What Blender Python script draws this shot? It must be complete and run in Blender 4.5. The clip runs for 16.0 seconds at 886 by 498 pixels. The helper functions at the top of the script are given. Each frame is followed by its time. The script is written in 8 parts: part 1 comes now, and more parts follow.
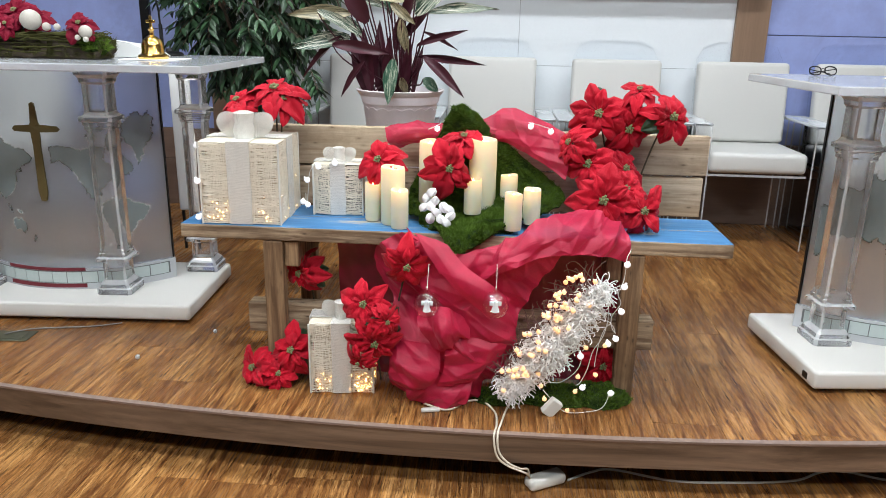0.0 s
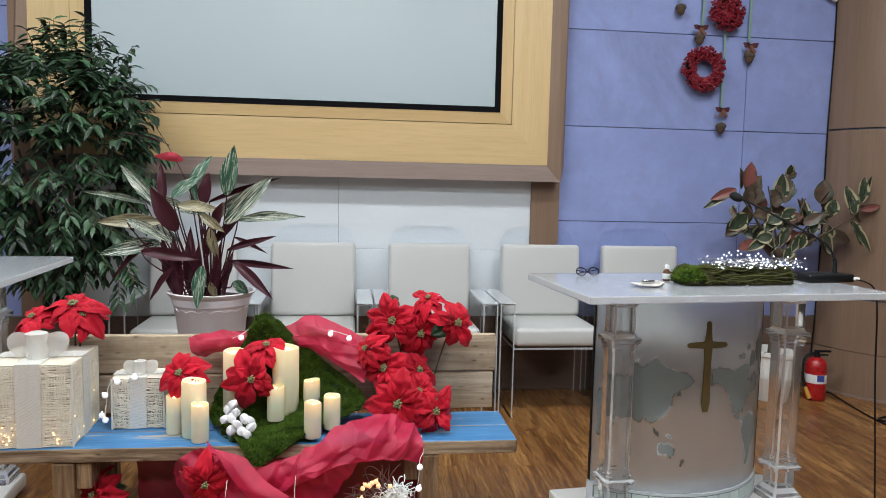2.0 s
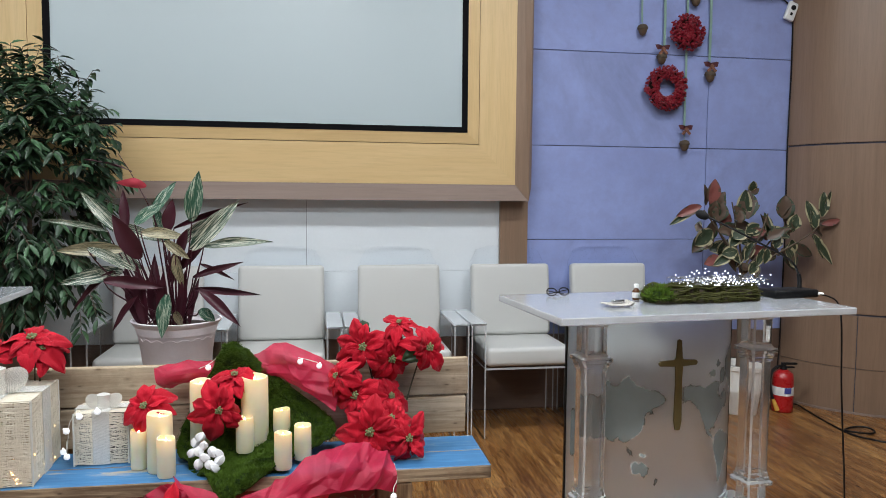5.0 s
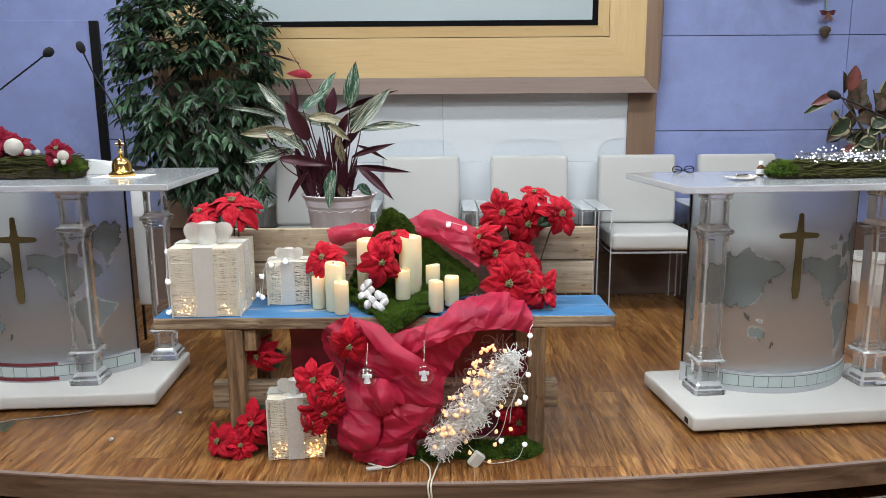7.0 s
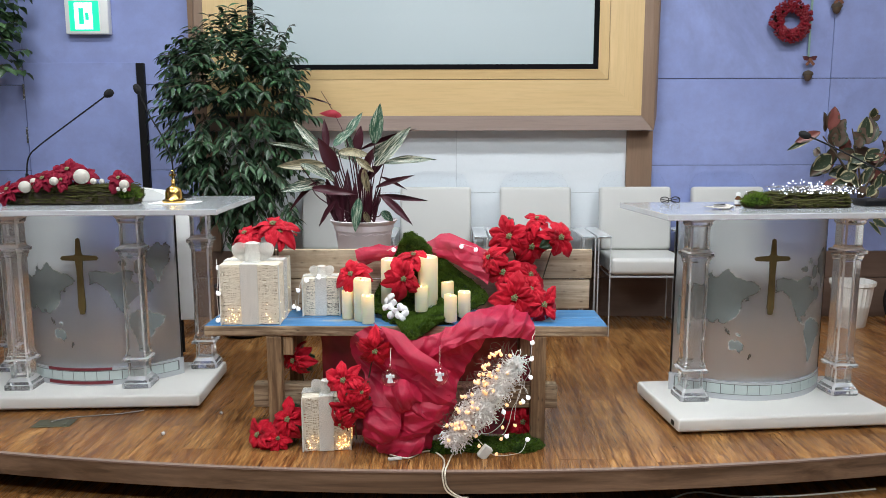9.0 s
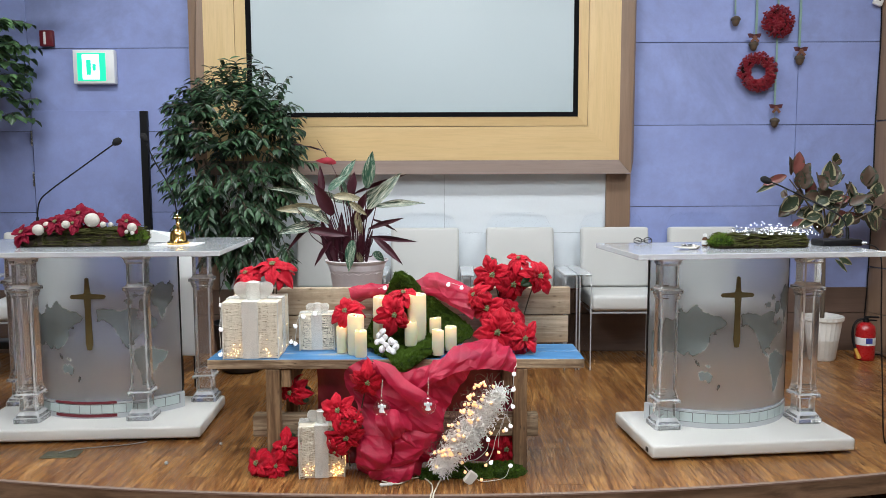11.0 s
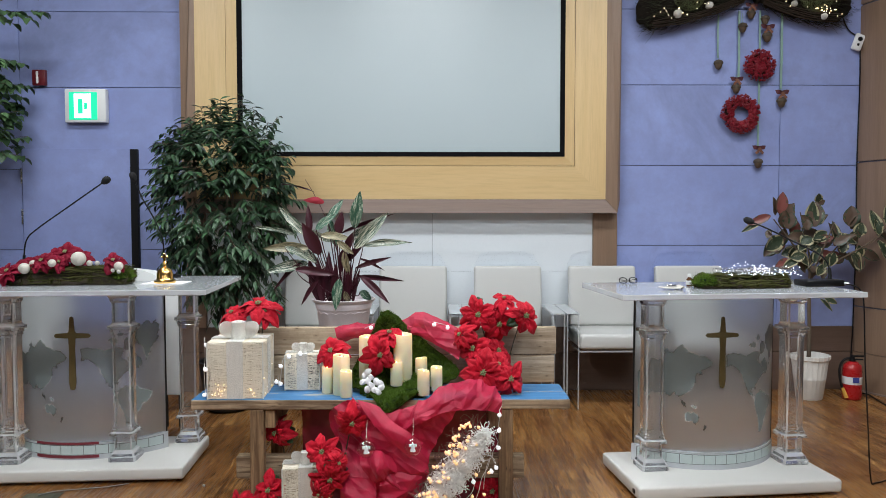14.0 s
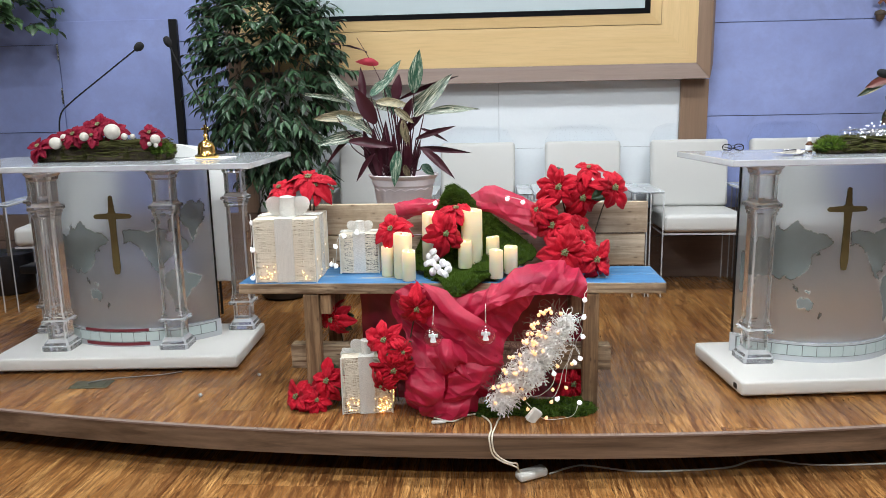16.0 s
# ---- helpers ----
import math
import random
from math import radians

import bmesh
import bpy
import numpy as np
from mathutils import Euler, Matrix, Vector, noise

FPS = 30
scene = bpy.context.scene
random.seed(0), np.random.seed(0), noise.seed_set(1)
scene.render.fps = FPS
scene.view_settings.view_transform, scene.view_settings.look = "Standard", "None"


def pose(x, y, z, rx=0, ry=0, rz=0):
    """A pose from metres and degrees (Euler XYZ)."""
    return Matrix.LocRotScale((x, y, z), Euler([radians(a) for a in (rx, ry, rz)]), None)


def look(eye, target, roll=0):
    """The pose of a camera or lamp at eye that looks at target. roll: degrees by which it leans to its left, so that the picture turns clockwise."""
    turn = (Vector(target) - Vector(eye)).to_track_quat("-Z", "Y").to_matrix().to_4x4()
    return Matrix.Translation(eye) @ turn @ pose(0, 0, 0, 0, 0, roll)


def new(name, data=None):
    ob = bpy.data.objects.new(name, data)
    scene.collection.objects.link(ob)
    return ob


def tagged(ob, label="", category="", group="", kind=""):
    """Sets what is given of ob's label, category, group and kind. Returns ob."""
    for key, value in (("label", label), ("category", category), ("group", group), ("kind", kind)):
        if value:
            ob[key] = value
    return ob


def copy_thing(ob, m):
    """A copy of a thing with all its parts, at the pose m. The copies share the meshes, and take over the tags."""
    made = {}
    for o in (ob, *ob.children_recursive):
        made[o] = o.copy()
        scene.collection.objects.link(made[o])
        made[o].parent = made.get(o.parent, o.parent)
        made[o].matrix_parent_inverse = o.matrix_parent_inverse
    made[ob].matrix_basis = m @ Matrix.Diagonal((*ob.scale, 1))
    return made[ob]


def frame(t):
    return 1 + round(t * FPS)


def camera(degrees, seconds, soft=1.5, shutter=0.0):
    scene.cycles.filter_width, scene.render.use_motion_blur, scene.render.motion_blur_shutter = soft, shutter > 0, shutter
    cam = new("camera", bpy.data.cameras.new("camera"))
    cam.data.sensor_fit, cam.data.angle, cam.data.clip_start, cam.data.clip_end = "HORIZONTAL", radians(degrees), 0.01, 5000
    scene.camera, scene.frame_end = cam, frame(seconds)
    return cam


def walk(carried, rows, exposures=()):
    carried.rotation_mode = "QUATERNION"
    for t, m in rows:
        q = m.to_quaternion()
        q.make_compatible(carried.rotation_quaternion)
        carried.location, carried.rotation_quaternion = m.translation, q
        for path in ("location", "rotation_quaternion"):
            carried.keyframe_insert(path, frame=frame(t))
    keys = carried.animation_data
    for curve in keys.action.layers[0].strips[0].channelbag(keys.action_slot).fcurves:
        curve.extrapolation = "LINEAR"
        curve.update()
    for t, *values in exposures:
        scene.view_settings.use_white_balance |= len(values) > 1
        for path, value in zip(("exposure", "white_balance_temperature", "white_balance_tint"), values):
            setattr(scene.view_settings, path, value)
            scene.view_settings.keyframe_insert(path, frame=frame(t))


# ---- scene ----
cam = camera(62.2, 16.0, soft=0.6, shutter=0.12)
PATH = [
    (0, (0.008, 0.096, 1.109), (-0.132, 2.006, 0.531), 1.1),
    (0.5, (0.027, 0.089, 1.166), (-0.042, 2.024, 0.666), 1.4),
    (1, (0.095, 0.056, 1.238), (0.14, 2.019, 0.858), 1.2),
    (1.5, (0.141, 0.0, 1.299), (0.302, 1.974, 1.021), 1.2),
    (2, (0.167, -0.027, 1.338), (0.42, 1.948, 1.153), 1.3),
    (2.5, (0.177, -0.038, 1.371), (0.492, 1.934, 1.269), 1.3),
    (3, (0.176, -0.039, 1.398), (0.53, 1.929, 1.359), 1.3),
    (3.2, (0.186, -0.044, 1.403), (0.545, 1.924, 1.383), 1.1),
    (5.3, (0.153, -0.006, 1.335), (0.473, 1.959, 1.152), 0.1),
    (5.5, (0.142, -0.012, 1.315), (0.423, 1.956, 1.099), 0.0),
    (6, (0.134, -0.092, 1.276), (0.309, 1.878, 0.982), -0.0),
    (6.5, (0.126, -0.212, 1.267), (0.198, 1.755, 0.91), -0.2),
    (7, (0.076, -0.338, 1.248), (0.083, 1.627, 0.875), -0.4),
    (7.5, (0.048, -0.476, 1.25), (0.011, 1.49, 0.884), -0.3),
    (8, (0.086, -0.541, 1.26), (0.036, 1.427, 0.908), -0.1),
    (8.5, (0.086, -0.595, 1.255), (0.054, 1.377, 0.928), 0.0),
    (9, (0.06, -0.736, 1.268), (0.039, 1.243, 0.979), -0.1),
    (11.5, (0.091, -0.98, 1.307), (0.103, 1.014, 1.152), -0.1),
    (12, (0.109, -0.992, 1.303), (0.131, 1.005, 1.191), -0.0),
    (12.5, (0.102, -1.003, 1.316), (0.136, 0.996, 1.244), 0.1),
    (13, (0.111, -0.997, 1.333), (0.147, 1.002, 1.285), 0.2),
    (13.5, (0.11, -0.995, 1.331), (0.145, 1.004, 1.283), 0.2),
    (14, (0.102, -0.989, 1.326), (0.129, 1.008, 1.235), -0.0),
    (14.5, (0.097, -0.94, 1.29), (0.105, 1.054, 1.133), -0.3),
    (15, (0.057, -0.877, 1.253), (0.039, 1.11, 1.026), -0.7),
    (15.5, (0.038, -0.754, 1.205), (-0.032, 1.222, 0.907), -0.8),
    (16, (0.038, -0.563, 1.182), (-0.092, 1.398, 0.807), -1.1),
]
walk(cam, [(t, look(eye, target, roll)) for t, eye, target, roll in PATH], ((0.0, 0.19), (0.5, 0.18), (1.0, 0.05), (1.5, -0.15), (3.0, -0.12), (5.5, -0.2), (6.5, -0.02), (7.0, -0.05), (8.0, 0.06), (9.0, 0.06), (11.5, 0.08), (12.0, 0.0), (13.0, -0.12), (14.0, -0.14), (14.5, -0.12), (15.5, -0.08), (16.0, 0.18)))
# shared exposure and white balance
# ---------------------------------------------------------------- world and light
world = bpy.data.worlds.new("world")
world.use_nodes = True
scene.world = world
world.node_tree.nodes["Background"].inputs[0].default_value = (0.8, 0.9, 1.0, 1)
world.node_tree.nodes["Background"].inputs[1].default_value = 0.15


def lamp(name, kind, m, power, colour=(1, 1, 1), size=0.3, size_y=None):
    data = bpy.data.lights.new(name, kind)
    data.energy, data.color = power, colour
    if kind == "AREA":
        data.shape = "RECTANGLE"
        data.size, data.size_y = size, size_y or size
    else:
        data.shadow_soft_size = size
    ob = new(name, data)
    ob.matrix_world = m
    return ob


CEIL = 3.75
# flush ceiling panels: (x, y, power)
PANELS = [(x, y) for y in (-1.4, 0.6, 2.6) for x in (-2.2, 0.0, 2.2)]
for x, y in PANELS:
    lamp("ceiling_lamp", "AREA", pose(x, y, CEIL - 0.06), 38.5 if y > 2 else 40.5, (0.925, 0.98, 1.02), 1.15, 0.3)


# ---------------------------------------------------------------- mesh helpers
def part(name, bm, material, parent=None, label="", smooth=0.0):
    me = bpy.data.meshes.new(name)
    bm.normal_update()
    bm.to_mesh(me)
    bm.free()
    for m in material if isinstance(material, (list, tuple)) else [material]:
        me.materials.append(m)
    ob = new(name, me)
    if smooth:
        me.polygons.foreach_set("use_smooth", [True] * len(me.polygons))
        if smooth < 180:
            me.set_sharp_from_angle(angle=radians(smooth))
    if parent is not None:
        ob.parent = parent
    if label:
        ob["label"] = label
    return ob


def thing(name, m, label, category, group="", kind=""):
    ob = new(name)
    ob.matrix_world = m
    ob.empty_display_size = 0.1
    return tagged(ob, label, category, group, kind)


def box(bm, x0, x1, y0, y1, z0, z1, bevel=0.0, seg=1, m=None):
    made = bmesh.ops.create_cube(bm, size=1)["verts"]
    mat = Matrix.Translation(((x0 + x1) / 2, (y0 + y1) / 2, (z0 + z1) / 2)) @ Matrix.Diagonal((x1 - x0, y1 - y0, z1 - z0, 1))
    bmesh.ops.transform(bm, matrix=(m or Matrix()) @ mat, verts=made)
    if bevel:
        edges = {e for v in made for e in v.link_edges}
        bmesh.ops.bevel(bm, geom=list(edges), offset=bevel, segments=seg, profile=0.5, affect="EDGES", clamp_overlap=True)
    return bm


def cyl(bm, p0, p1, r0, r1=None, seg=16, caps=True):
    p0, p1 = Vector(p0), Vector(p1)
    r1 = r0 if r1 is None else r1
    d = p1 - p0
    m = Matrix.Translation((p0 + p1) / 2) @ d.to_track_quat("Z", "Y").to_matrix().to_4x4()
    bmesh.ops.create_cone(bm, cap_ends=caps, segments=seg, radius1=r0, radius2=r1, depth=d.length, matrix=m)
    return bm


def lathe(bm, profile, seg=32, m=None, wob=None):
    m = m or Matrix()
    rings = []
    for r, z in profile:
        ring = []
        for i in range(seg):
            a = 2 * math.pi * i / seg
            k = wob(a, z) if wob else 1.0
            ring.append(bm.verts.new(m @ Vector((r * k * math.cos(a), r * k * math.sin(a), z))))
        rings.append(ring)
    for a, b in zip(rings, rings[1:]):
        for i in range(seg):
            bm.faces.new((a[i], a[(i + 1) % seg], b[(i + 1) % seg], b[i]))
    if profile[0][0] > 1e-4:
        bm.faces.new(rings[0][::-1])
    if profile[-1][0] > 1e-4:
        bm.faces.new(rings[-1])
    return bm


def ball(bm, c, r, seg=12, scale=(1, 1, 1), m=None):
    mm = (m or Matrix()) @ Matrix.Translation(c) @ Matrix.Diagonal((*scale, 1))
    bmesh.ops.create_uvsphere(bm, u_segments=seg, v_segments=max(4, seg // 2), radius=r, matrix=mm)
    return bm


def tube(bm, pts, r, seg=8, taper=1.0, close=False):
    pts = [Vector(p) for p in pts]
    n = len(pts)
    rings, up = [], None
    for i, p in enumerate(pts):
        if close:
            d = pts[(i + 1) % n] - pts[i - 1]
        else:
            d = pts[min(i + 1, n - 1)] - pts[max(i - 1, 0)]
        d = d.normalized() if d.length > 1e-9 else Vector((0, 0, 1))
        if up is None:
            up = d.orthogonal().normalized()
        up = (up - d * up.dot(d))
        up = up.normalized() if up.length > 1e-6 else d.orthogonal().normalized()
        side = d.cross(up)
        rr = r * (1 + (taper - 1) * i / max(1, n - 1))
        rings.append([bm.verts.new(p + rr * (math.cos(2 * math.pi * k / seg) * up + math.sin(2 * math.pi * k / seg) * side)) for k in range(seg)])
    pairs = list(zip(rings, rings[1:])) + ([(rings[-1], rings[0])] if close else [])
    for a, b in pairs:
        for k in range(seg):
            bm.faces.new((a[k], a[(k + 1) % seg], b[(k + 1) % seg], b[k]))
    if not close:
        bm.faces.new(rings[0][::-1])
        bm.faces.new(rings[-1])
    return bm


def bez(p0, p1, p2, p3, n=12):
    p0, p1, p2, p3 = (Vector(p) for p in (p0, p1, p2, p3))
    return [(1 - t) ** 3 * p0 + 3 * (1 - t) ** 2 * t * p1 + 3 * (1 - t) * t * t * p2 + t**3 * p3 for t in (i / n for i in range(n + 1))]


def smooth_path(pts, n=6):
    """A Catmull-Rom line through the points."""
    pts = [Vector(p) for p in pts]
    out = []
    for i in range(len(pts) - 1):
        a, b, c, d = pts[max(i - 1, 0)], pts[i], pts[i + 1], pts[min(i + 2, len(pts) - 1)]
        for k in range(n):
            t = k / n
            out.append(0.5 * ((2 * b) + (c - a) * t + (2 * a - 5 * b + 4 * c - d) * t * t + (3 * b - a - 3 * c + d) * t**3))
    return out + [pts[-1]]


def prism(bm, outline, z0, z1, bevel=0.0, seg=1):
    lo = [bm.verts.new((x, y, z0)) for x, y in outline]
    hi = [bm.verts.new((x, y, z1)) for x, y in outline]
    n = len(outline)
    bm.faces.new(lo[::-1])
    bm.faces.new(hi)
    for i in range(n):
        bm.faces.new((lo[i], lo[(i + 1) % n], hi[(i + 1) % n], hi[i]))
    if bevel:
        bmesh.ops.bevel(bm, geom=list({e for v in lo + hi for e in v.link_edges}), offset=bevel, segments=seg, profile=0.5, affect="EDGES", clamp_overlap=True)
    return bm


# ---------------------------------------------------------------- materials
def nodes_of(name):
    m = bpy.data.materials.new(name)
    m.use_nodes = True
    nt = m.node_tree
    return m, nt, nt.nodes["Principled BSDF"]


def link(nt, a, b):
    nt.links.new(a, b)


def coords(nt, scale=(1, 1, 1), shift=True, space="Object"):
    tc = nt.nodes.new("ShaderNodeTexCoord")
    mp = nt.nodes.new("ShaderNodeMapping")
    mp.inputs["Scale"].default_value = scale
    link(nt, tc.outputs[space], mp.inputs["Vector"])
    if shift:
        oi = nt.nodes.new("ShaderNodeObjectInfo")
        mul = nt.nodes.new("ShaderNodeVectorMath")
        mul.operation = "MULTIPLY"
        mul.inputs[1].default_value = (37.0, 53.0, 29.0)
        link(nt, oi.outputs["Random"], mul.inputs[0])
        link(nt, mul.outputs[0], mp.inputs["Location"])
    return mp.outputs["Vector"]


def tex(nt, vec, scale, detail=4.0, rough=0.55, dist=0.0):
    n = nt.nodes.new("ShaderNodeTexNoise")
    n.inputs["Scale"].default_value = scale
    n.inputs["Detail"].default_value = detail
    n.inputs["Roughness"].default_value = rough
    n.inputs["Distortion"].default_value = dist
    link(nt, vec, n.inputs["Vector"])
    return n.outputs["Fac"]


def ramp(nt, fac, stops):
    r = nt.nodes.new("ShaderNodeValToRGB")
    while len(r.color_ramp.elements) < len(stops):
        r.color_ramp.elements.new(0.5)
    for e, (p, c) in zip(r.color_ramp.elements, stops):
        e.position = p
        e.color = (*c, 1) if isinstance(c, tuple) else (c, c, c, 1)
    link(nt, fac, r.inputs["Fac"])
    return r.outputs["Color"]


def blend(nt, fac, a, b, mode="MIX"):
    n = nt.nodes.new("ShaderNodeMix")
    n.data_type, n.blend_type = "RGBA", mode
    for value, socket in ((fac, n.inputs[0]), (a, n.inputs[6]), (b, n.inputs[7])):
        if isinstance(value, bpy.types.NodeSocket):
            link(nt, value, socket)
        elif isinstance(value, tuple):
            socket.default_value = (*value, 1)
        else:
            socket.default_value = value
    return n.outputs[2]


def bump(nt, bsdf, height, strength=0.2, dist=0.01):
    b = nt.nodes.new("ShaderNodeBump")
    b.inputs["Strength"].default_value = strength
    b.inputs["Distance"].default_value = dist
    link(nt, height, b.inputs["Height"])
    link(nt, b.outputs["Normal"], bsdf.inputs["Normal"])


def rgb(c, k=1.0):
    return tuple(min(1.0, v * k) for v in c)


def plain(name, base, rough=0.5, metal=0.0, vary=0.12, coarse=3.0, fine=60.0, relief=0.1, stretch=(1, 1, 1), gloss=0.5, sheen=0.0, coat=0.0, each=0.0):
    """A surface of one colour with stains at a coarse and grain at a fine size."""
    m, nt, b = nodes_of(name)
    v = coords(nt, stretch)
    a = tex(nt, v, coarse, 3)
    f = tex(nt, v, fine, 5, 0.65)
    c = blend(nt, a, rgb(base, 1 - vary), rgb(base, 1 + vary))
    c = blend(nt, f, rgb(base, 1 - vary), c)
    c = blend(nt, 0.5, c, blend(nt, f, c, rgb(base, 1 + vary)))
    if each:
        oi = nt.nodes.new("ShaderNodeObjectInfo")
        c = blend(nt, ramp(nt, oi.outputs["Random"], [(0.0, each), (1.0, 0.0)]), c, rgb(base, 0.4))
    link(nt, c, b.inputs["Base Color"])
    link(nt, ramp(nt, f, [(0.3, max(0.02, rough - 0.08)), (0.7, min(1.0, rough + 0.08))]), b.inputs["Roughness"])
    b.inputs["Metallic"].default_value = metal
    b.inputs["Specular IOR Level"].default_value = gloss
    b.inputs["Sheen Weight"].default_value = sheen
    b.inputs["Coat Weight"].default_value = coat
    b.inputs["Coat Roughness"].default_value = 0.08
    if relief:
        bump(nt, b, f, relief, 0.004)
    return m


def wood(name, light, dark, rough=0.5, along="z", scale=1.0, contrast=1.0, relief=0.15, knots=False, coat=0.0):
    """Streaked wood with its grain along one axis."""
    m, nt, b = nodes_of(name)
    s = {"x": (1.2, 22, 22), "y": (22, 1.2, 22), "z": (22, 22, 1.2)}[along]
    v = coords(nt, tuple(k * scale for k in s))
    g = tex(nt, v, 1.0, 6, 0.6, 0.6)
    f = tex(nt, v, 5.0, 3, 0.7)
    wide = tex(nt, coords(nt, tuple(k * scale * 0.16 for k in s)), 1.0, 3, 0.5, 1.2)
    c = blend(nt, ramp(nt, g, [(0.5 - 0.2 / contrast, 0.0), (0.5 + 0.2 / contrast, 1.0)]), dark, light)
    c = blend(nt, ramp(nt, wide, [(0.35, 0.0), (0.65, 0.45)]), c, rgb(dark, 1.1))
    c = blend(nt, ramp(nt, f, [(0.3, 0.35), (0.55, 0.0)]), c, rgb(dark, 0.8))
    if knots:
        vo = nt.nodes.new("ShaderNodeTexVoronoi")
        kx = {"x": (3.2, 9, 9), "y": (9, 3.2, 9), "z": (9, 9, 3.2)}[along]
        link(nt, coords(nt, kx), vo.inputs["Vector"])
        c = blend(nt, ramp(nt, vo.outputs["Distance"], [(0.07, 0.9), (0.16, 0.25), (0.30, 0.0)]), c, rgb(dark, 0.5))
        stain = tex(nt, coords(nt), 6.0, 5, 0.7)
        c = blend(nt, ramp(nt, stain, [(0.48, 0.0), (0.68, 0.55)]), c, rgb(dark, 0.75))
    link(nt, c, b.inputs["Base Color"])
    link(nt, ramp(nt, f, [(0.2, max(0.05, rough - 0.1)), (0.8, min(1, rough + 0.1))]), b.inputs["Roughness"])
    b.inputs["Coat Weight"].default_value = coat
    b.inputs["Coat Roughness"].default_value = 0.12
    bump(nt, b, g, relief, 0.003)
    return m


def clear(name, tint, rough, ior, clearness):
    m, nt, b = nodes_of(name)
    b.inputs["Base Color"].default_value = (*tint, 1)
    b.inputs["IOR"].default_value = ior
    f = tex(nt, coords(nt), 40.0, 3)
    link(nt, ramp(nt, f, [(0.4, rough), (0.8, rough + 0.02)]), b.inputs["Roughness"])
    b.inputs["Transmission Weight"].default_value = clearness
    return m


def glow(name, colour, power, base=(0.9, 0.9, 0.9)):
    m, nt, b = nodes_of(name)
    b.inputs["Base Color"].default_value = (*base, 1)
    b.inputs["Emission Color"].default_value = (*colour, 1)
    b.inputs["Emission Strength"].default_value = power
    return m


def floor_wood():
    """Laminate boards: broad tone, amber streaks and dark pores along y."""
    m, nt, b = nodes_of("floor_wood")
    v = coords(nt, (1, 1, 1))

    def grain(sx, sy, detail, rough, dist):
        mp = nt.nodes.new("ShaderNodeMapping")
        mp.inputs["Scale"].default_value = (sx, sy, sx)
        link(nt, v, mp.inputs["Vector"])
        return tex(nt, mp.outputs[0], 1.0, detail, rough, dist)

    g = grain(11, 1.5, 4, 0.6, 0.3)
    h = grain(110, 5.0, 6, 0.75, 0.15)
    f = grain(260, 14.0, 5, 0.8, 0.1)
    k = grain(75, 8.0, 5, 0.7, 0.3)
    c = ramp(nt, g, [(0.28, (0.17, 0.066, 0.019)), (0.48, (0.32, 0.140, 0.040)), (0.70, (0.52, 0.270, 0.090))])
    q = grain(30, 2.0, 4, 0.65, 0.25)
    c = blend(nt, ramp(nt, q, [(0.38, 0.65), (0.52, 0.0)]), c, (0.105, 0.036, 0.011))
    c = blend(nt, ramp(nt, q, [(0.55, 0.0), (0.70, 0.4)]), c, (0.62, 0.32, 0.11))
    c = blend(nt, ramp(nt, h, [(0.37, 0.9), (0.50, 0.0)]), c, (0.085, 0.030, 0.010))
    c = blend(nt, ramp(nt, h, [(0.52, 0.0), (0.66, 0.65)]), c, (0.70, 0.39, 0.155))
    c = blend(nt, ramp(nt, f, [(0.38, 0.9), (0.49, 0.0)]), c, (0.050, 0.019, 0.007))
    c = blend(nt, ramp(nt, k, [(0.33, 0.95), (0.40, 0.0)]), c, (0.014, 0.006, 0.003))
    oi = nt.nodes.new("ShaderNodeObjectInfo")
    c = blend(nt, ramp(nt, oi.outputs["Random"], [(0.0, 0.0), (1.0, 0.42)]), c, (0.12, 0.045, 0.016))
    link(nt, c, b.inputs["Base Color"])
    link(nt, ramp(nt, h, [(0.3, 0.34), (0.7, 0.20)]), b.inputs["Roughness"])
    b.inputs["Specular IOR Level"].default_value = 0.3
    bump(nt, b, f, 0.08, 0.002)
    return m


def blue_wall():
    """Lavender-blue painted boards with grey smudges."""
    m, nt, b = nodes_of("blue_paint")
    v = coords(nt, shift=True)
    a = tex(nt, v, 1.6, 5, 0.6, 0.4)
    f = tex(nt, v, 45, 5, 0.7)
    mid = tex(nt, v, 9.0, 4, 0.6)
    c = blend(nt, ramp(nt, a, [(0.3, 0.0), (0.7, 1.0)]), (0.246, 0.298, 0.57), (0.303, 0.370, 0.68))
    c = blend(nt, ramp(nt, mid, [(0.35, 0.35), (0.6, 0.0)]), c, (0.225, 0.26, 0.47))
    c = blend(nt, ramp(nt, f, [(0.3, 0.15), (0.7, 0.0)]), c, (0.22, 0.23, 0.40))
    smear = tex(nt, v, 0.9, 6, 0.72, 0.6)
    c = blend(nt, ramp(nt, smear, [(0.52, 0.0), (0.68, 0.5)]), c, (0.16, 0.185, 0.32))
    link(nt, c, b.inputs["Base Color"])
    b.inputs["Roughness"].default_value = 0.7
    bump(nt, b, f, 0.08, 0.002)
    return m


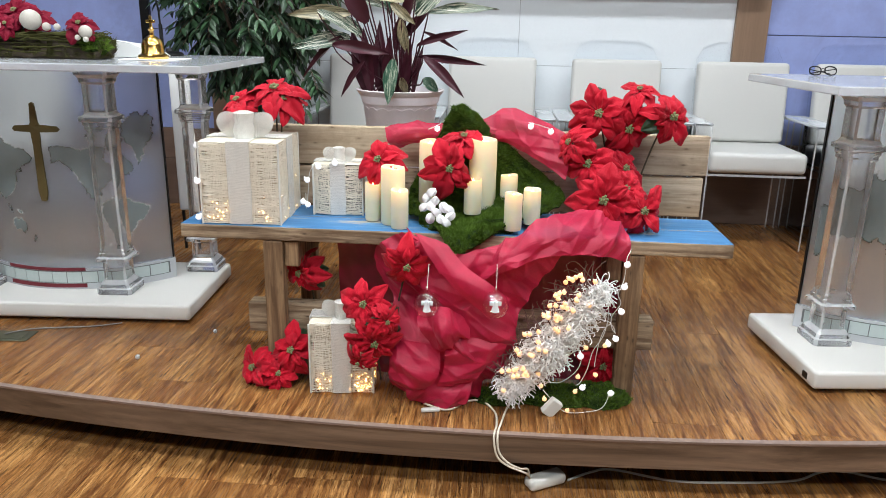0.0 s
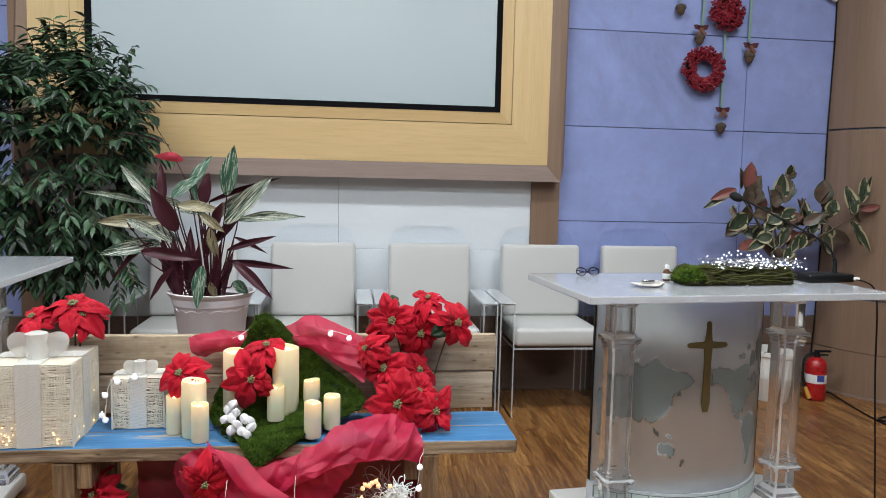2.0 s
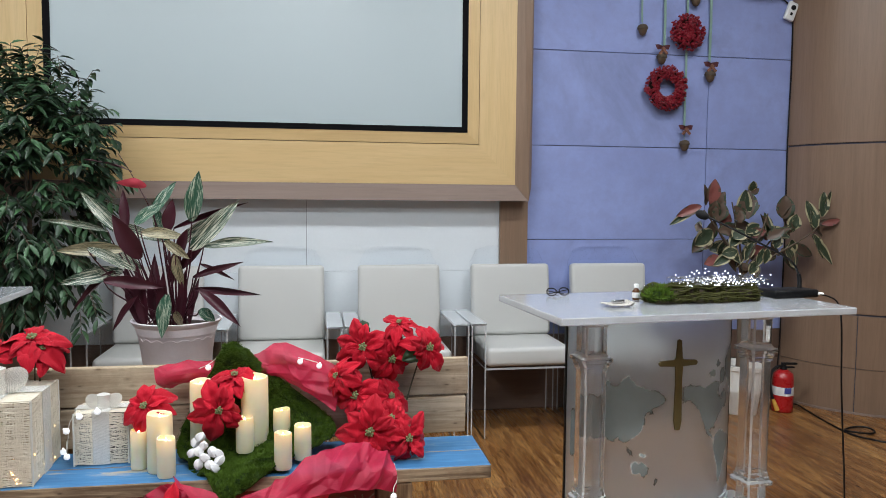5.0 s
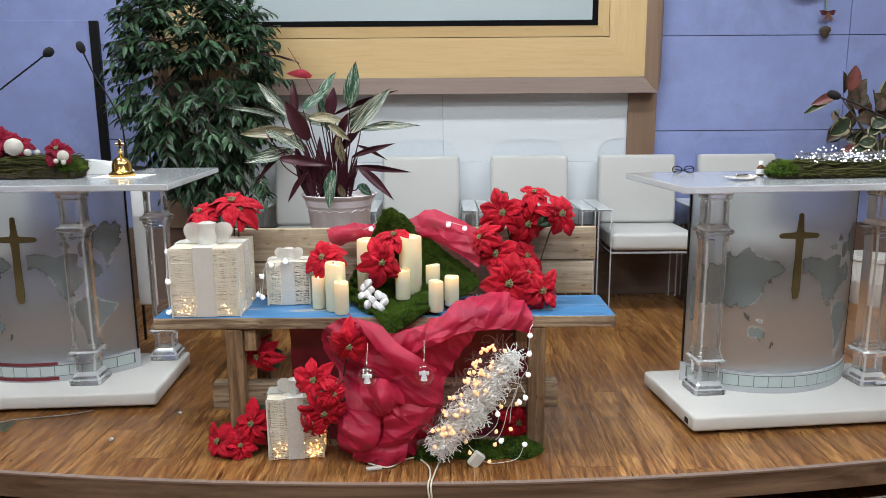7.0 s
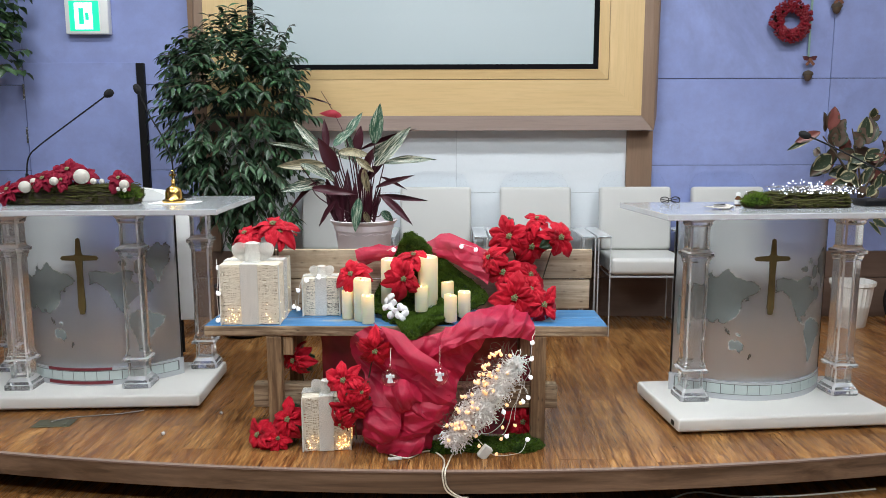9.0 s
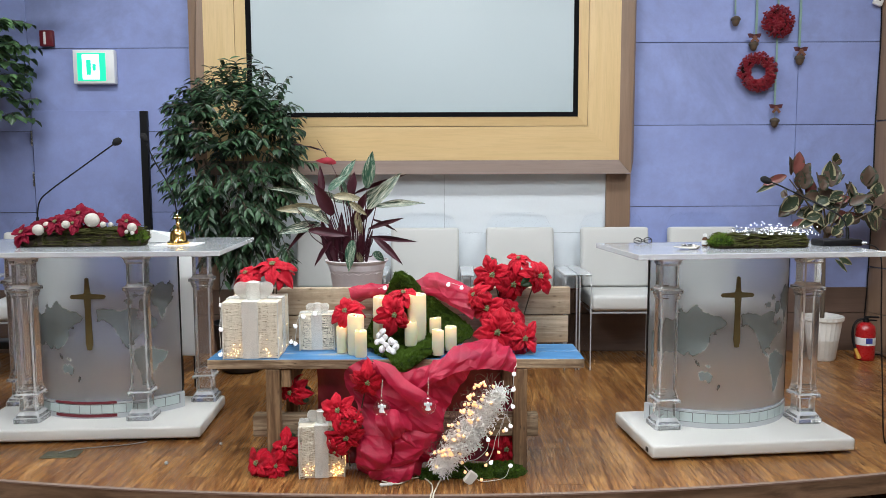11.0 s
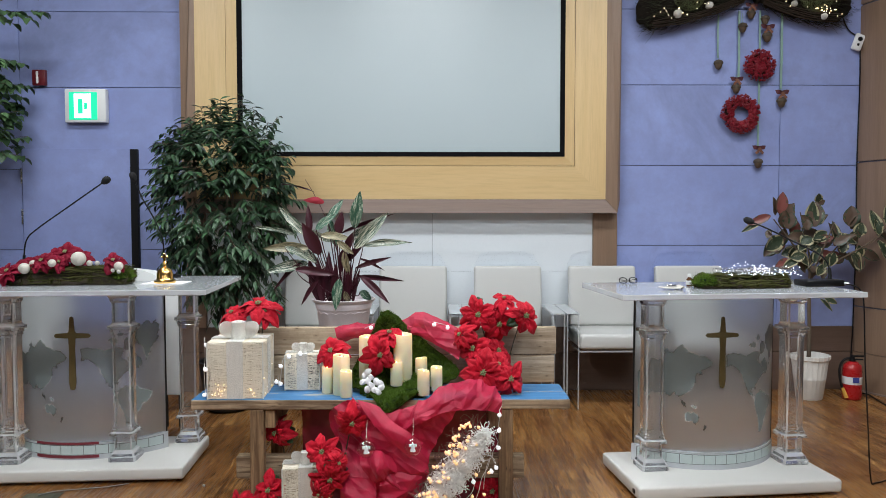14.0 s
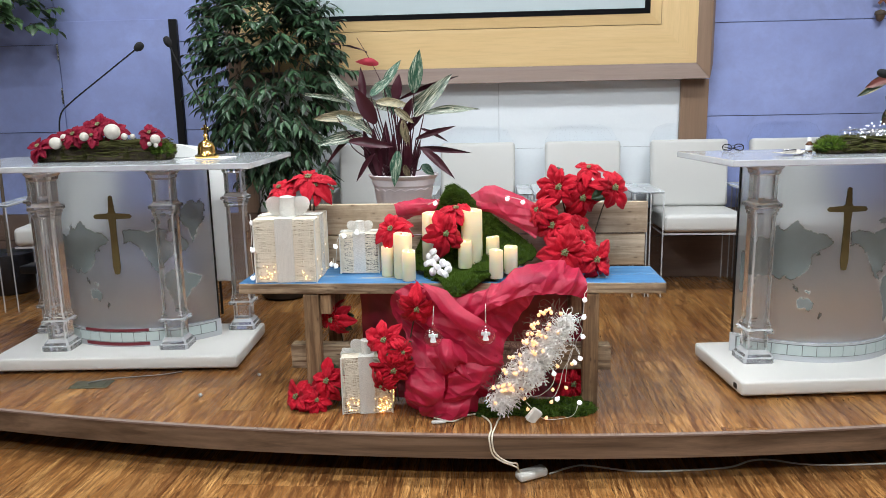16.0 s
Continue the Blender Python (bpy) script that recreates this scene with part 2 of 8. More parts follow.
M_FLOOR = floor_wood()
M_BLUE = blue_wall()
M_WHITEWALL = plain("white_wall_paint", (0.715, 0.76, 0.795), 0.6, vary=0.05, coarse=1.5, relief=0.03)
M_GROOVE = plain("dark_joint", (0.10, 0.10, 0.14), 0.8)
M_BROWN = wood("brown_veneer", (0.185, 0.118, 0.088), (0.118, 0.074, 0.055), 0.45, "x", 0.9, 0.8, 0.03)
M_BROWNV = wood("brown_veneer_upright", (0.282, 0.186, 0.125), (0.206, 0.131, 0.086), 0.40, "z", 0.9, 0.8, 0.03)
M_SILL = wood("sill_veneer", (0.30, 0.22, 0.185), (0.22, 0.155, 0.125), 0.4, "x", 0.9, 0.8, 0.03)
M_YELLOW = wood("maple_veneer", (0.72, 0.53, 0.28), (0.63, 0.44, 0.21), 0.42, "x", 0.7, 0.7, 0.02)
M_YELLOWV = wood("maple_veneer_upright", (0.72, 0.53, 0.28), (0.63, 0.44, 0.21), 0.42, "z", 0.7, 0.7, 0.02)
M_RIM = wood("rim_laminate", (0.25, 0.165, 0.11), (0.075, 0.047, 0.030), 0.4, "x", 0.8, 1.5, 0.05)
M_RIMTOP = plain("rim_edge", (0.235, 0.17, 0.14), 0.35, vary=0.1)
M_SCREEN, _nt, _b = nodes_of("projection_screen")
link(_nt, blend(_nt, tex(_nt, coords(_nt), 0.7, 2), (0.385, 0.465, 0.49), (0.44, 0.515, 0.54)), _b.inputs["Base Color"])
_b.inputs["Roughness"].default_value = 0.40
_b.inputs["Specular IOR Level"].default_value = 1.0
M_MASK = plain("matt_black", (0.006, 0.006, 0.007), 0.9, vary=0.2, gloss=0.1)
M_BLACK = plain("black_plastic", (0.005, 0.005, 0.006), 0.45, vary=0.2, gloss=0.3)
# near black stands for the shade under the platform rim
M_RECESS_SHADE = plain("recess_black", (0.015, 0.012, 0.010), 0.9)
# unseen closing surfaces, kept dark so that less light bounces back
M_CEIL = plain("ceiling_white", (0.27, 0.27, 0.265), 0.85, vary=0.03)
M_SIDE = plain("side_wall_paint", (0.12, 0.117, 0.117), 0.8, vary=0.04)
M_PILLAR = clear("pillar_acrylic", (1.0, 1.0, 1.0), 0.0, 1.45, 0.93)


def thin_clear(name="thin_acrylic", stops=((0.0, 0.008), (0.6, 0.03), (1.0, 0.45))):
    """Thin clear sheet with a glossy skin."""
    m, nt, b = nodes_of(name)
    out = nt.nodes["Material Output"]
    tr = nt.nodes.new("ShaderNodeBsdfTransparent")
    tr.inputs["Color"].default_value = (0.985, 0.99, 0.995, 1)
    gl = nt.nodes.new("ShaderNodeBsdfGlossy")
    f = tex(nt, coords(nt), 30.0, 3)
    link(nt, ramp(nt, f, [(0.3, 0.03), (0.7, 0.08)]), gl.inputs["Roughness"])
    fr = nt.nodes.new("ShaderNodeLayerWeight")
    fr.inputs["Blend"].default_value = 0.12
    mx = nt.nodes.new("ShaderNodeMixShader")
    link(nt, ramp(nt, fr.outputs["Facing"], stops), mx.inputs[0])
    link(nt, tr.outputs[0], mx.inputs[1])
    link(nt, gl.outputs[0], mx.inputs[2])
    link(nt, mx.outputs[0], out.inputs["Surface"])
    return m


M_THIN = thin_clear()
M_BACKSHEET = thin_clear("clear_back_sheet", ((0.0, 0.0), (0.8, 0.004), (1.0, 0.2)))
M_EDGE = thin_clear("acrylic_edge", ((0.0, 0.34), (0.6, 0.45), (1.0, 0.8)))
M_STONE = plain("white_stone", (0.70, 0.69, 0.655), 0.5, vary=0.008, coarse=3, fine=8, relief=0.0)
M_LEATHER = plain("white_leatherette", (0.56, 0.56, 0.54), 0.42, vary=0.04, coarse=5, fine=160, relief=0.12)
M_CHROME = plain("steel", (0.55, 0.55, 0.56), 0.25, 1.0, vary=0.05)
M_PANEL_GLOW = glow("lamp_panel", (0.95, 0.98, 1.0), 9.0)

# ---------------------------------------------------------------- structure
WALL = 4.545
R_EDGE = 10.0


def edge_y(x, back=0.0):
    """The front line of the curved platform."""
    return 1.955 + back + R_EDGE - math.sqrt(R_EDGE**2 - x * x)


def structure(name, bm, material, label, smooth=0.0, category="wall"):
    return tagged(part(name, bm, material, None, "", smooth), label, category, "", "structure")


# lower floor and platform bodies (planks are laid on them at the end)
bm = bmesh.new()
box(bm, -4.2, 4.2, -4.6, 2.6, -0.33, -0.2)
lower_floor = structure("floor_lower", bm, M_GROOVE, "streaked brown laminate floor before the platform", category="floor")
xs = [-4.2 + 8.4 * i / 48 for i in range(49)]
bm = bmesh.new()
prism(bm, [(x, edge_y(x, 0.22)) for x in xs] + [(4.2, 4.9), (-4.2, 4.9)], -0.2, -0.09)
riser = structure("platform_riser", bm, M_RECESS_SHADE, "recessed riser under the platform edge, blackened as shade", category="platform")
bm = bmesh.new()
prism(bm, [(x, edge_y(x, 0.02)) for x in xs] + [(4.2, 4.9), (-4.2, 4.9)], -0.088, -0.012)
stage = structure("floor_platform", bm, M_GROOVE, "streaked brown laminate platform floor with a curved front", category="floor")


def arc_strip(bm, back0, back1, z0, z1, bevel=0.0):
    rings = [[bm.verts.new((x, edge_y(x, b), z)) for b, z in ((back0, z0), (back1, z0), (back1, z1), (back0, z1))] for x in xs]
    for a, b in zip(rings, rings[1:]):
        for k in range(4):
            bm.faces.new((a[k], b[k], b[(k + 1) % 4], a[(k + 1) % 4]))
    bm.faces.new(rings[0])
    bm.faces.new(rings[-1][::-1])
    bmesh.ops.recalc_face_normals(bm, faces=bm.faces)
    return bm


rim = structure("platform_rim", arc_strip(bmesh.new(), 0.0, 0.018, -0.088, -0.004), M_RIM, "brown laminate edge board curved along the platform", 40, "trim")
part("edge_strip", arc_strip(bmesh.new(), -0.003, 0.016, -0.003, 0.004), M_RIMTOP, rim, "pale worn metal edge strip", 40)

# back wall behind everything
bm = bmesh.new()
box(bm, -4.3, 4.3, WALL + 0.012, WALL + 0.2, -0.3, CEIL)
wall_north = structure("wall_north", bm, M_GROOVE, "back wall with lavender-blue boards and dark joints")


def board(parent, x0, x1, z0, z1, mat, name="board", y=WALL, gap=0.0022):
    bm = bmesh.new()
    box(bm, x0 + gap, x1 - gap, y, y + 0.014, z0 + gap, z1 - gap, 0.0015)
    ob = part(name, bm, mat, parent)
    return ob


SEAMS = [0.482, 1.10, 1.703, 2.305, 2.865, 3.465, CEIL]
for x0, x1 in ((1.46, 2.716), (2.716, 3.6)):
    for z0, z1 in zip(SEAMS, SEAMS[1:]):
        board(wall_north, x0, x1, z0, z1, M_BLUE)
SEAMS_WEST = [0.482, 1.07, 1.67, 2.275, 2.83, 3.43, CEIL]
for x0, x1 in ((-4.2, -2.96), (-2.96, -1.72)):
    for z0, z1 in zip(SEAMS_WEST, SEAMS_WEST[1:]):
        board(wall_north, x0, x1, z0, z1, M_BLUE)
for x0, x1 in ((-1.72, -1.1), (-1.1, 0.099), (0.099, 1.313)):
    for z0, z1 in ((0.482, 0.905), (0.905, 1.4)):
        board(wall_north, x0, x1, z0, z1, M_WHITEWALL, "white_board", WALL, 0.0009)
bm = bmesh.new()
box(bm, -4.2, 3.6, WALL - 0.012, WALL + 0.012, 0.292, 0.482, 0.003)
box(bm, -4.2, 3.6, WALL - 0.008, WALL + 0.012, 0.0, 0.288, 0.002)
structure("baseboard", bm, M_BROWN, "tall brown veneer skirting with one groove", category="baseboard")

# framed screen


def mitred(corners):
    """A moulding: its front outline as (x, y, z), carried back to the wall."""
    bm = bmesh.new()
    fr = [bm.verts.new(c) for c in corners]
    bk = [bm.verts.new((c[0], WALL + 0.008, c[2])) for c in corners]
    bm.faces.new(fr)
    bm.faces.new(bk[::-1])
    for i in range(len(fr)):
        bm.faces.new((fr[i - 1], fr[i], bk[i], bk[i - 1]))
    bmesh.ops.recalc_face_normals(bm, faces=bm.faces)
    return bm


Y_IN, Y_OUT, Y_LIP = WALL - 0.113, WALL - 0.096, WALL - 0.127
frame_outer = structure("screen_surround", mitred([(1.376, Y_IN, 1.447), (1.376, Y_IN, CEIL - 0.05), (1.486, Y_OUT, CEIL - 0.05), (1.486, Y_OUT, 1.44), (1.462, Y_LIP, 1.346)]), M_BROWNV, "brown veneer surround of the recessed screen", category="frame")
part("side_rail", mitred([(-1.632, Y_IN, 1.447), (-1.632, Y_IN, CEIL - 0.05), (-1.742, Y_OUT, CEIL - 0.05), (-1.742, Y_OUT, 1.44), (-1.718, Y_LIP, 1.346)]), M_BROWNV, frame_outer)
part("sill_rail", mitred([(-1.631, Y_IN, 1.445), (1.375, Y_IN, 1.445), (1.461, Y_LIP, 1.345), (-1.717, Y_LIP, 1.345)]), M_SILL, frame_outer, "pale brown sloping sill")
for x0, x1 in ((1.306, 1.486), (-1.742, -1.60)):
    bm = bmesh.new()
    box(bm, x0, x1, WALL - 0.03, WALL + 0.01, 0.482, 1.344, 0.002)
    part("pier", bm, M_BROWNV, frame_outer)


def splay(bm, outer, inner, yo, yi):
    """One mitred board of the frame: outer and inner edge as pairs of (x, z)."""
    (a, b), (c, d) = outer, inner
    front = [bm.verts.new(p) for p in ((a[0], yo, a[1]), (b[0], yo, b[1]), (d[0], yi, d[1]), (c[0], yi, c[1]))]
    back = [bm.verts.new(v.co + Vector((0, 0.055, 0))) for v in front]
    bm.faces.new(front)
    bm.faces.new(back[::-1])
    for i in range(4):
        bm.faces.new((front[i], back[i], back[(i + 1) % 4], front[(i + 1) % 4]))
    bmesh.ops.recalc_face_normals(bm, faces=bm.faces)
    return bm


TOPZ = CEIL - 0.06
O, I = (-1.633, 1.377, 1.446, TOPZ), (-1.405, 1.143, 1.688, TOPZ - 0.15)
YO, YI = WALL - 0.112, WALL - 0.124
I2 = (I[0] + 0.004, I[1] - 0.004, I[2] + 0.004, I[3])
part("frame_board", splay(bmesh.new(), ((O[0], O[2]), (O[1], O[2])), ((I[0], I[2]), (I[1], I[2])), YO, YI), M_YELLOW, frame_outer, "pale maple veneer board")
part("frame_board", splay(bmesh.new(), ((O[1], O[2]), (O[1], O[3])), ((I[1], I[2]), (I[1], I[3])), YO, YI), M_YELLOWV, frame_outer, "pale maple veneer board")
part("frame_board", splay(bmesh.new(), ((O[0], O[3]), (O[0], O[2])), ((I[0], I[3]), (I[0], I[2])), YO, YI), M_YELLOWV, frame_outer, "pale maple veneer board")
J = (-1.318, 1.066, 1.757, TOPZ - 0.2)
YJ = WALL - 0.14
part("inner_board", splay(bmesh.new(), ((I2[0], I2[2]), (I2[1], I2[2])), ((J[0], J[2]), (J[1], J[2])), YI - 0.002, YJ), M_YELLOW, frame_outer, "pale maple veneer board")
part("inner_board", splay(bmesh.new(), ((I2[1], I2[2]), (I2[1], I2[3])), ((J[1], J[2]), (J[1], J[3])), YI - 0.002, YJ), M_YELLOWV, frame_outer, "pale maple veneer board")
part("inner_board", splay(bmesh.new(), ((I2[0], I2[3]), (I2[0], I2[2])), ((J[0], J[3]), (J[0], J[2])), YI - 0.002, YJ), M_YELLOWV, frame_outer, "pale maple veneer board")
bm = bmesh.new()
box(bm, J[0] + 0.02, J[1] - 0.02, YJ + 0.004, YJ + 0.02, J[2] + 0.02, CEIL - 0.1)
screen = tagged(part("projection_screen", bm, M_SCREEN), "large matt white projection screen with a black border", "screen")
bm = bmesh.new()
for x0, x1, z0, z1 in ((J[0], J[0] + 0.037, J[2], CEIL - 0.1), (J[1] - 0.035, J[1], J[2], CEIL - 0.1), (J[0] + 0.037, J[1] - 0.035, J[2], J[2] + 0.034)):
    box(bm, x0, x1, YJ - 0.002, YJ + 0.012, z0, z1)
part("border", bm, M_MASK, screen, "matt black masking border")

# round column clad with wood
CX, CY, CR = 4.05, 4.66, 0.75


def shell(bm, a0, a1, z0, z1, r, thick=0.011, n=10):
    """A curved sheet of the column between two angles."""
    rings = []
    for i in range(n + 1):
        a = radians(a0 + (a1 - a0) * i / n)
        c, q = math.cos(a), math.sin(a)
        rings.append([bm.verts.new((CX + k * c, CY + k * q, z)) for k, z in ((r, z0), (r - thick, z0), (r - thick, z1), (r, z1))])
    for a, b in zip(rings, rings[1:]):
        for k in range(4):
            bm.faces.new((a[k], b[k], b[(k + 1) % 4], a[(k + 1) % 4]))
    bm.faces.new(rings[0])
    bm.faces.new(rings[-1][::-1])
    bmesh.ops.recalc_face_normals(bm, faces=bm.faces)
    return bm


wall_east = structure("wall_east", shell(bmesh.new(), 186, 300, -0.2, CEIL, CR - 0.012, 0.2, 40), M_GROOVE, "round column clad with brown wood panels", 40)
for z0, z1 in ((0.646, 1.722), (1.734, 2.892), (2.904, CEIL)):
    part("wood_panel", shell(bmesh.new(), 186, 300, z0, z1, CR, 0.011, 40), M_BROWNV, wall_east, "", 40)
for a0, a1 in ((186, 227.6), (228.0, 264), (264.4, 300)):
    for z0, z1 in ((0.004, 0.292), (0.296, 0.634)):
        part("wood_panel", shell(bmesh.new(), a0, a1, z0, z1, CR, 0.011, 16), M_BROWNV, wall_east, "", 40)
part("base_trim", shell(bmesh.new(), 186, 300, 0.001, 0.014, CR + 0.012, 0.011, 40), M_SILL, wall_east, "pale thin base trim", 40)

# plain closing walls and ceiling, added out of view to bound the light
bm = bmesh.new()
box(bm, -4.4, -4.2, -4.6, WALL + 0.2, -0.33, CEIL)
structure("wall_west", bm, M_SIDE, "plain unseen side wall, coloured dark to cut bounce light")
bm = bmesh.new()
box(bm, 4.2, 4.4, -4.6, WALL + 0.2, -0.33, CEIL)
structure("wall_east_hall", bm, M_SIDE, "plain unseen side wall, coloured dark to cut bounce light")
bm = bmesh.new()
box(bm, -4.4, 4.4, -4.8, -4.6, -0.33, CEIL)
structure("wall_south", bm, M_SIDE, "plain unseen rear wall, coloured dark to cut bounce light")
bm = bmesh.new()
box(bm, -4.4, 4.4, -4.8, WALL + 0.2, CEIL, CEIL + 0.15)
structure("ceiling", bm, M_CEIL, "plain unseen ceiling, greyed to cut bounce light", category="ceiling")
for x, y in PANELS:
    li = thing("ceiling_light", pose(x, y, CEIL), "flush white ceiling light panel, switched on", "ceiling light", "ceiling lights")
    bm = bmesh.new()
    box(bm, -0.6, 0.6, -0.17, 0.17, -0.03, 0.0, 0.005)
    part("frame", bm, M_CEIL, li)
    bm = bmesh.new()
    box(bm, -0.58, 0.58, -0.15, 0.15, -0.036, -0.028)
    part("diffuser", bm, M_PANEL_GLOW, li, "glowing diffuser")
# ---------------------------------------------------------------- pulpits
def frosted():
    m, nt, b = nodes_of("frosted_acrylic")
    v = coords(nt, shift=False)
    f = tex(nt, v, 220, 2)
    a = tex(nt, v, 5, 3)
    link(nt, blend(nt, a, (0.80, 0.85, 0.88), (0.87, 0.91, 0.94)), b.inputs["Base Color"])
    b.inputs["Transmission Weight"].default_value = 0.87
    b.inputs["IOR"].default_value = 1.25
    link(nt, ramp(nt, f, [(0.3, 0.30), (0.7, 0.33)]), b.inputs["Roughness"])
    return m


def milky(name, clearness):
    m, nt, b = nodes_of(name)
    v = coords(nt, shift=False)
    a = tex(nt, v, 4, 4)
    link(nt, blend(nt, a, (0.83, 0.87, 0.91), (0.87, 0.905, 0.94)), b.inputs["Base Color"])
    b.inputs["Transmission Weight"].default_value = clearness
    b.inputs["IOR"].default_value = 1.47
    link(nt, ramp(nt, a, [(0.3, 0.12), (0.7, 0.22)]), b.inputs["Roughness"])
    return m


def polished_edge():
    """Polished acrylic arris, partly clear; its white stands for bright edge reflections."""
    m, nt, b = nodes_of("polished_edge")
    f = tex(nt, coords(nt), 25, 3)
    link(nt, blend(nt, f, (0.93, 0.95, 0.96), (0.98, 0.99, 1.0)), b.inputs["Base Color"])
    b.inputs["Roughness"].default_value = 0.05
    b.inputs["Transmission Weight"].default_value = 0.60
    b.inputs["Specular IOR Level"].default_value = 0.8
    return m


M_HIGHLIGHT = polished_edge()
M_FROST = frosted()
M_MILKY = milky("milky_acrylic", 0.45)
M_DESK = milky("desk_acrylic", 0.66)
# white for glints painted along the etched outlines
M_GLINT = plain("etched_rim", (0.75, 0.78, 0.78), 0.35, vary=0.1)


def land_skin():
    """Etched areas: a thin teal-grey film, uneven, partly see-through."""
    m, nt, b = nodes_of("etched_land")
    out = nt.nodes["Material Output"]
    a = tex(nt, coords(nt, shift=False), 9, 5, 0.6)
    link(nt, blend(nt, a, (0.17, 0.215, 0.22), (0.26, 0.315, 0.32)), b.inputs["Base Color"])
    b.inputs["Roughness"].default_value = 0.35
    tr = nt.nodes.new("ShaderNodeBsdfTransparent")
    mx = nt.nodes.new("ShaderNodeMixShader")
    link(nt, ramp(nt, a, [(0.35, 0.88), (0.7, 0.70)]), mx.inputs[0])
    link(nt, tr.outputs[0], mx.inputs[1])
    link(nt, b.outputs[0], mx.inputs[2])
    link(nt, mx.outputs[0], out.inputs["Surface"])
    return m


M_LAND = land_skin()
M_GROUT = plain("grey_joint", (0.12, 0.13, 0.13), 0.6)
M_COAST = plain("etched_line", (0.05, 0.05, 0.045), 0.6)
M_CROSS = plain("bronze_cross", (0.16, 0.13, 0.055), 0.42, 0.5, vary=0.25, coarse=20)
M_TILE = plain("pale_glass_tile", (0.50, 0.58, 0.57), 0.2, vary=0.08, coarse=20)
M_MAROON = plain("maroon_cloth", (0.17, 0.02, 0.03), 0.8)

# coast outlines on the panels, in millimetres from the middle and from the floor
ASIA = [(-332, 560), (-320, 622), (-292, 612), (-272, 621), (-262, 644), (-256, 676), (-242, 686), (-246, 659), (-228, 650), (-206, 680), (-187, 694), (-172, 677), (-152, 660), (-128, 652), (-107, 641), (-75, 634), (-45, 607), (-58, 590), (-88, 573), (-124, 551), (-124, 525), (-133, 492), (-158, 458), (-180, 446), (-199, 429), (-218, 454), (-236, 434), (-254, 450), (-272, 470), (-300, 440), (-330, 462)]
AFRICA = [(-370, 530), (-345, 545), (-326, 505), (-318, 445), (-330, 392), (-350, 352), (-368, 380)]
AUSTRALIA = [(-172, 350), (-155, 365), (-146, 356), (-139, 366), (-118, 359), (-106, 335), (-111, 318), (-124, 298), (-141, 314), (-167, 315)]
ISLANDS = [[(-189, 423), (-176, 408), (-163, 386), (-179, 390)], [(-144, 398), (-119, 390), (-123, 374), (-140, 384)], [(-86, 285), (-78, 302), (-71, 288), (-82, 270)], [(-112, 560), (-100, 568), (-97, 548), (-107, 545)]]
NORTH_AMERICA = [(23, 625), (25, 647), (56, 655), (97, 650), (131, 640), (160, 648), (200, 655), (225, 645), (215, 600), (240, 575), (262, 560), (258, 535), (235, 520), (215, 500), (195, 480), (200, 455), (185, 470), (165, 462), (190, 430), (215, 432), (205, 418), (180, 424), (150, 450), (127, 496), (103, 544), (81, 576), (48, 597), (23, 581)]
ARCTIC = [[(236, 698), (258, 692), (268, 664), (255, 640), (235, 630), (225, 665)], [(150, 690), (180, 702), (205, 687), (190, 668), (160, 672)], [(238, 590), (267, 612), (290, 574), (296, 545), (270, 530), (256, 547)], [(192, 722), (215, 738), (226, 716), (205, 702)]]
GREENLAND = [(272, 730), (289, 756), (318, 780), (332, 758), (348, 776), (364, 745), (359, 683), (339, 644), (320, 577), (309, 565), (301, 622), (276, 667), (265, 695)]
SOUTH_AMERICA = [(205, 440), (235, 452), (267, 443), (288, 423), (335, 400), (328, 363), (300, 342), (275, 300), (255, 255), (238, 225), (228, 240), (224, 300), (205, 350), (190, 390), (195, 425)]
LAND = [ASIA, AFRICA, AUSTRALIA, NORTH_AMERICA, GREENLAND, SOUTH_AMERICA, *ISLANDS, *ARCTIC]


def inside(x, y, poly):
    hit = False
    n = len(poly)
    for i in range(n):
        (x0, y0), (x1, y1) = poly[i], poly[i - 1]
        if (y0 > y) != (y1 > y) and x < (x1 - x0) * (y - y0) / (y1 - y0) + x0:
            hit = not hit
    return hit


class Arc:
    """A bowed panel: half width hw, bowed forward by sag, ends at local y = 0."""

    def __init__(self, hw, sag):
        self.hw, self.r = hw, (hw * hw + sag * sag) / (2 * sag)
        self.sag = sag

    def y(self, x, off=0.0):
        r = self.r + off
        return (self.r - self.sag) - math.sqrt(max(1e-6, r * r - x * x))

    def at(self, x, z, off=0.0):
        a = math.asin(max(-1, min(1, x / self.r)))
        r = self.r + off
        return Vector((r * math.sin(a), (self.r - self.sag) - r * math.cos(a), z))


def bowed(bm, arc, x0, x1, z0, z1, off0, off1, n):
    rings = []
    for i in range(n + 1):
        x = x0 + (x1 - x0) * i / n
        rings.append([bm.verts.new(arc.at(x, z, o)) for o, z in ((off1, z0), (off0, z0), (off0, z1), (off1, z1))])
    for a, b in zip(rings, rings[1:]):
        for k in range(4):
            bm.faces.new((a[k], b[k], b[(k + 1) % 4], a[(k + 1) % 4]))
    bm.faces.new(rings[0])
    bm.faces.new(rings[-1][::-1])
    bmesh.ops.recalc_face_normals(bm, faces=bm.faces)
    return bm


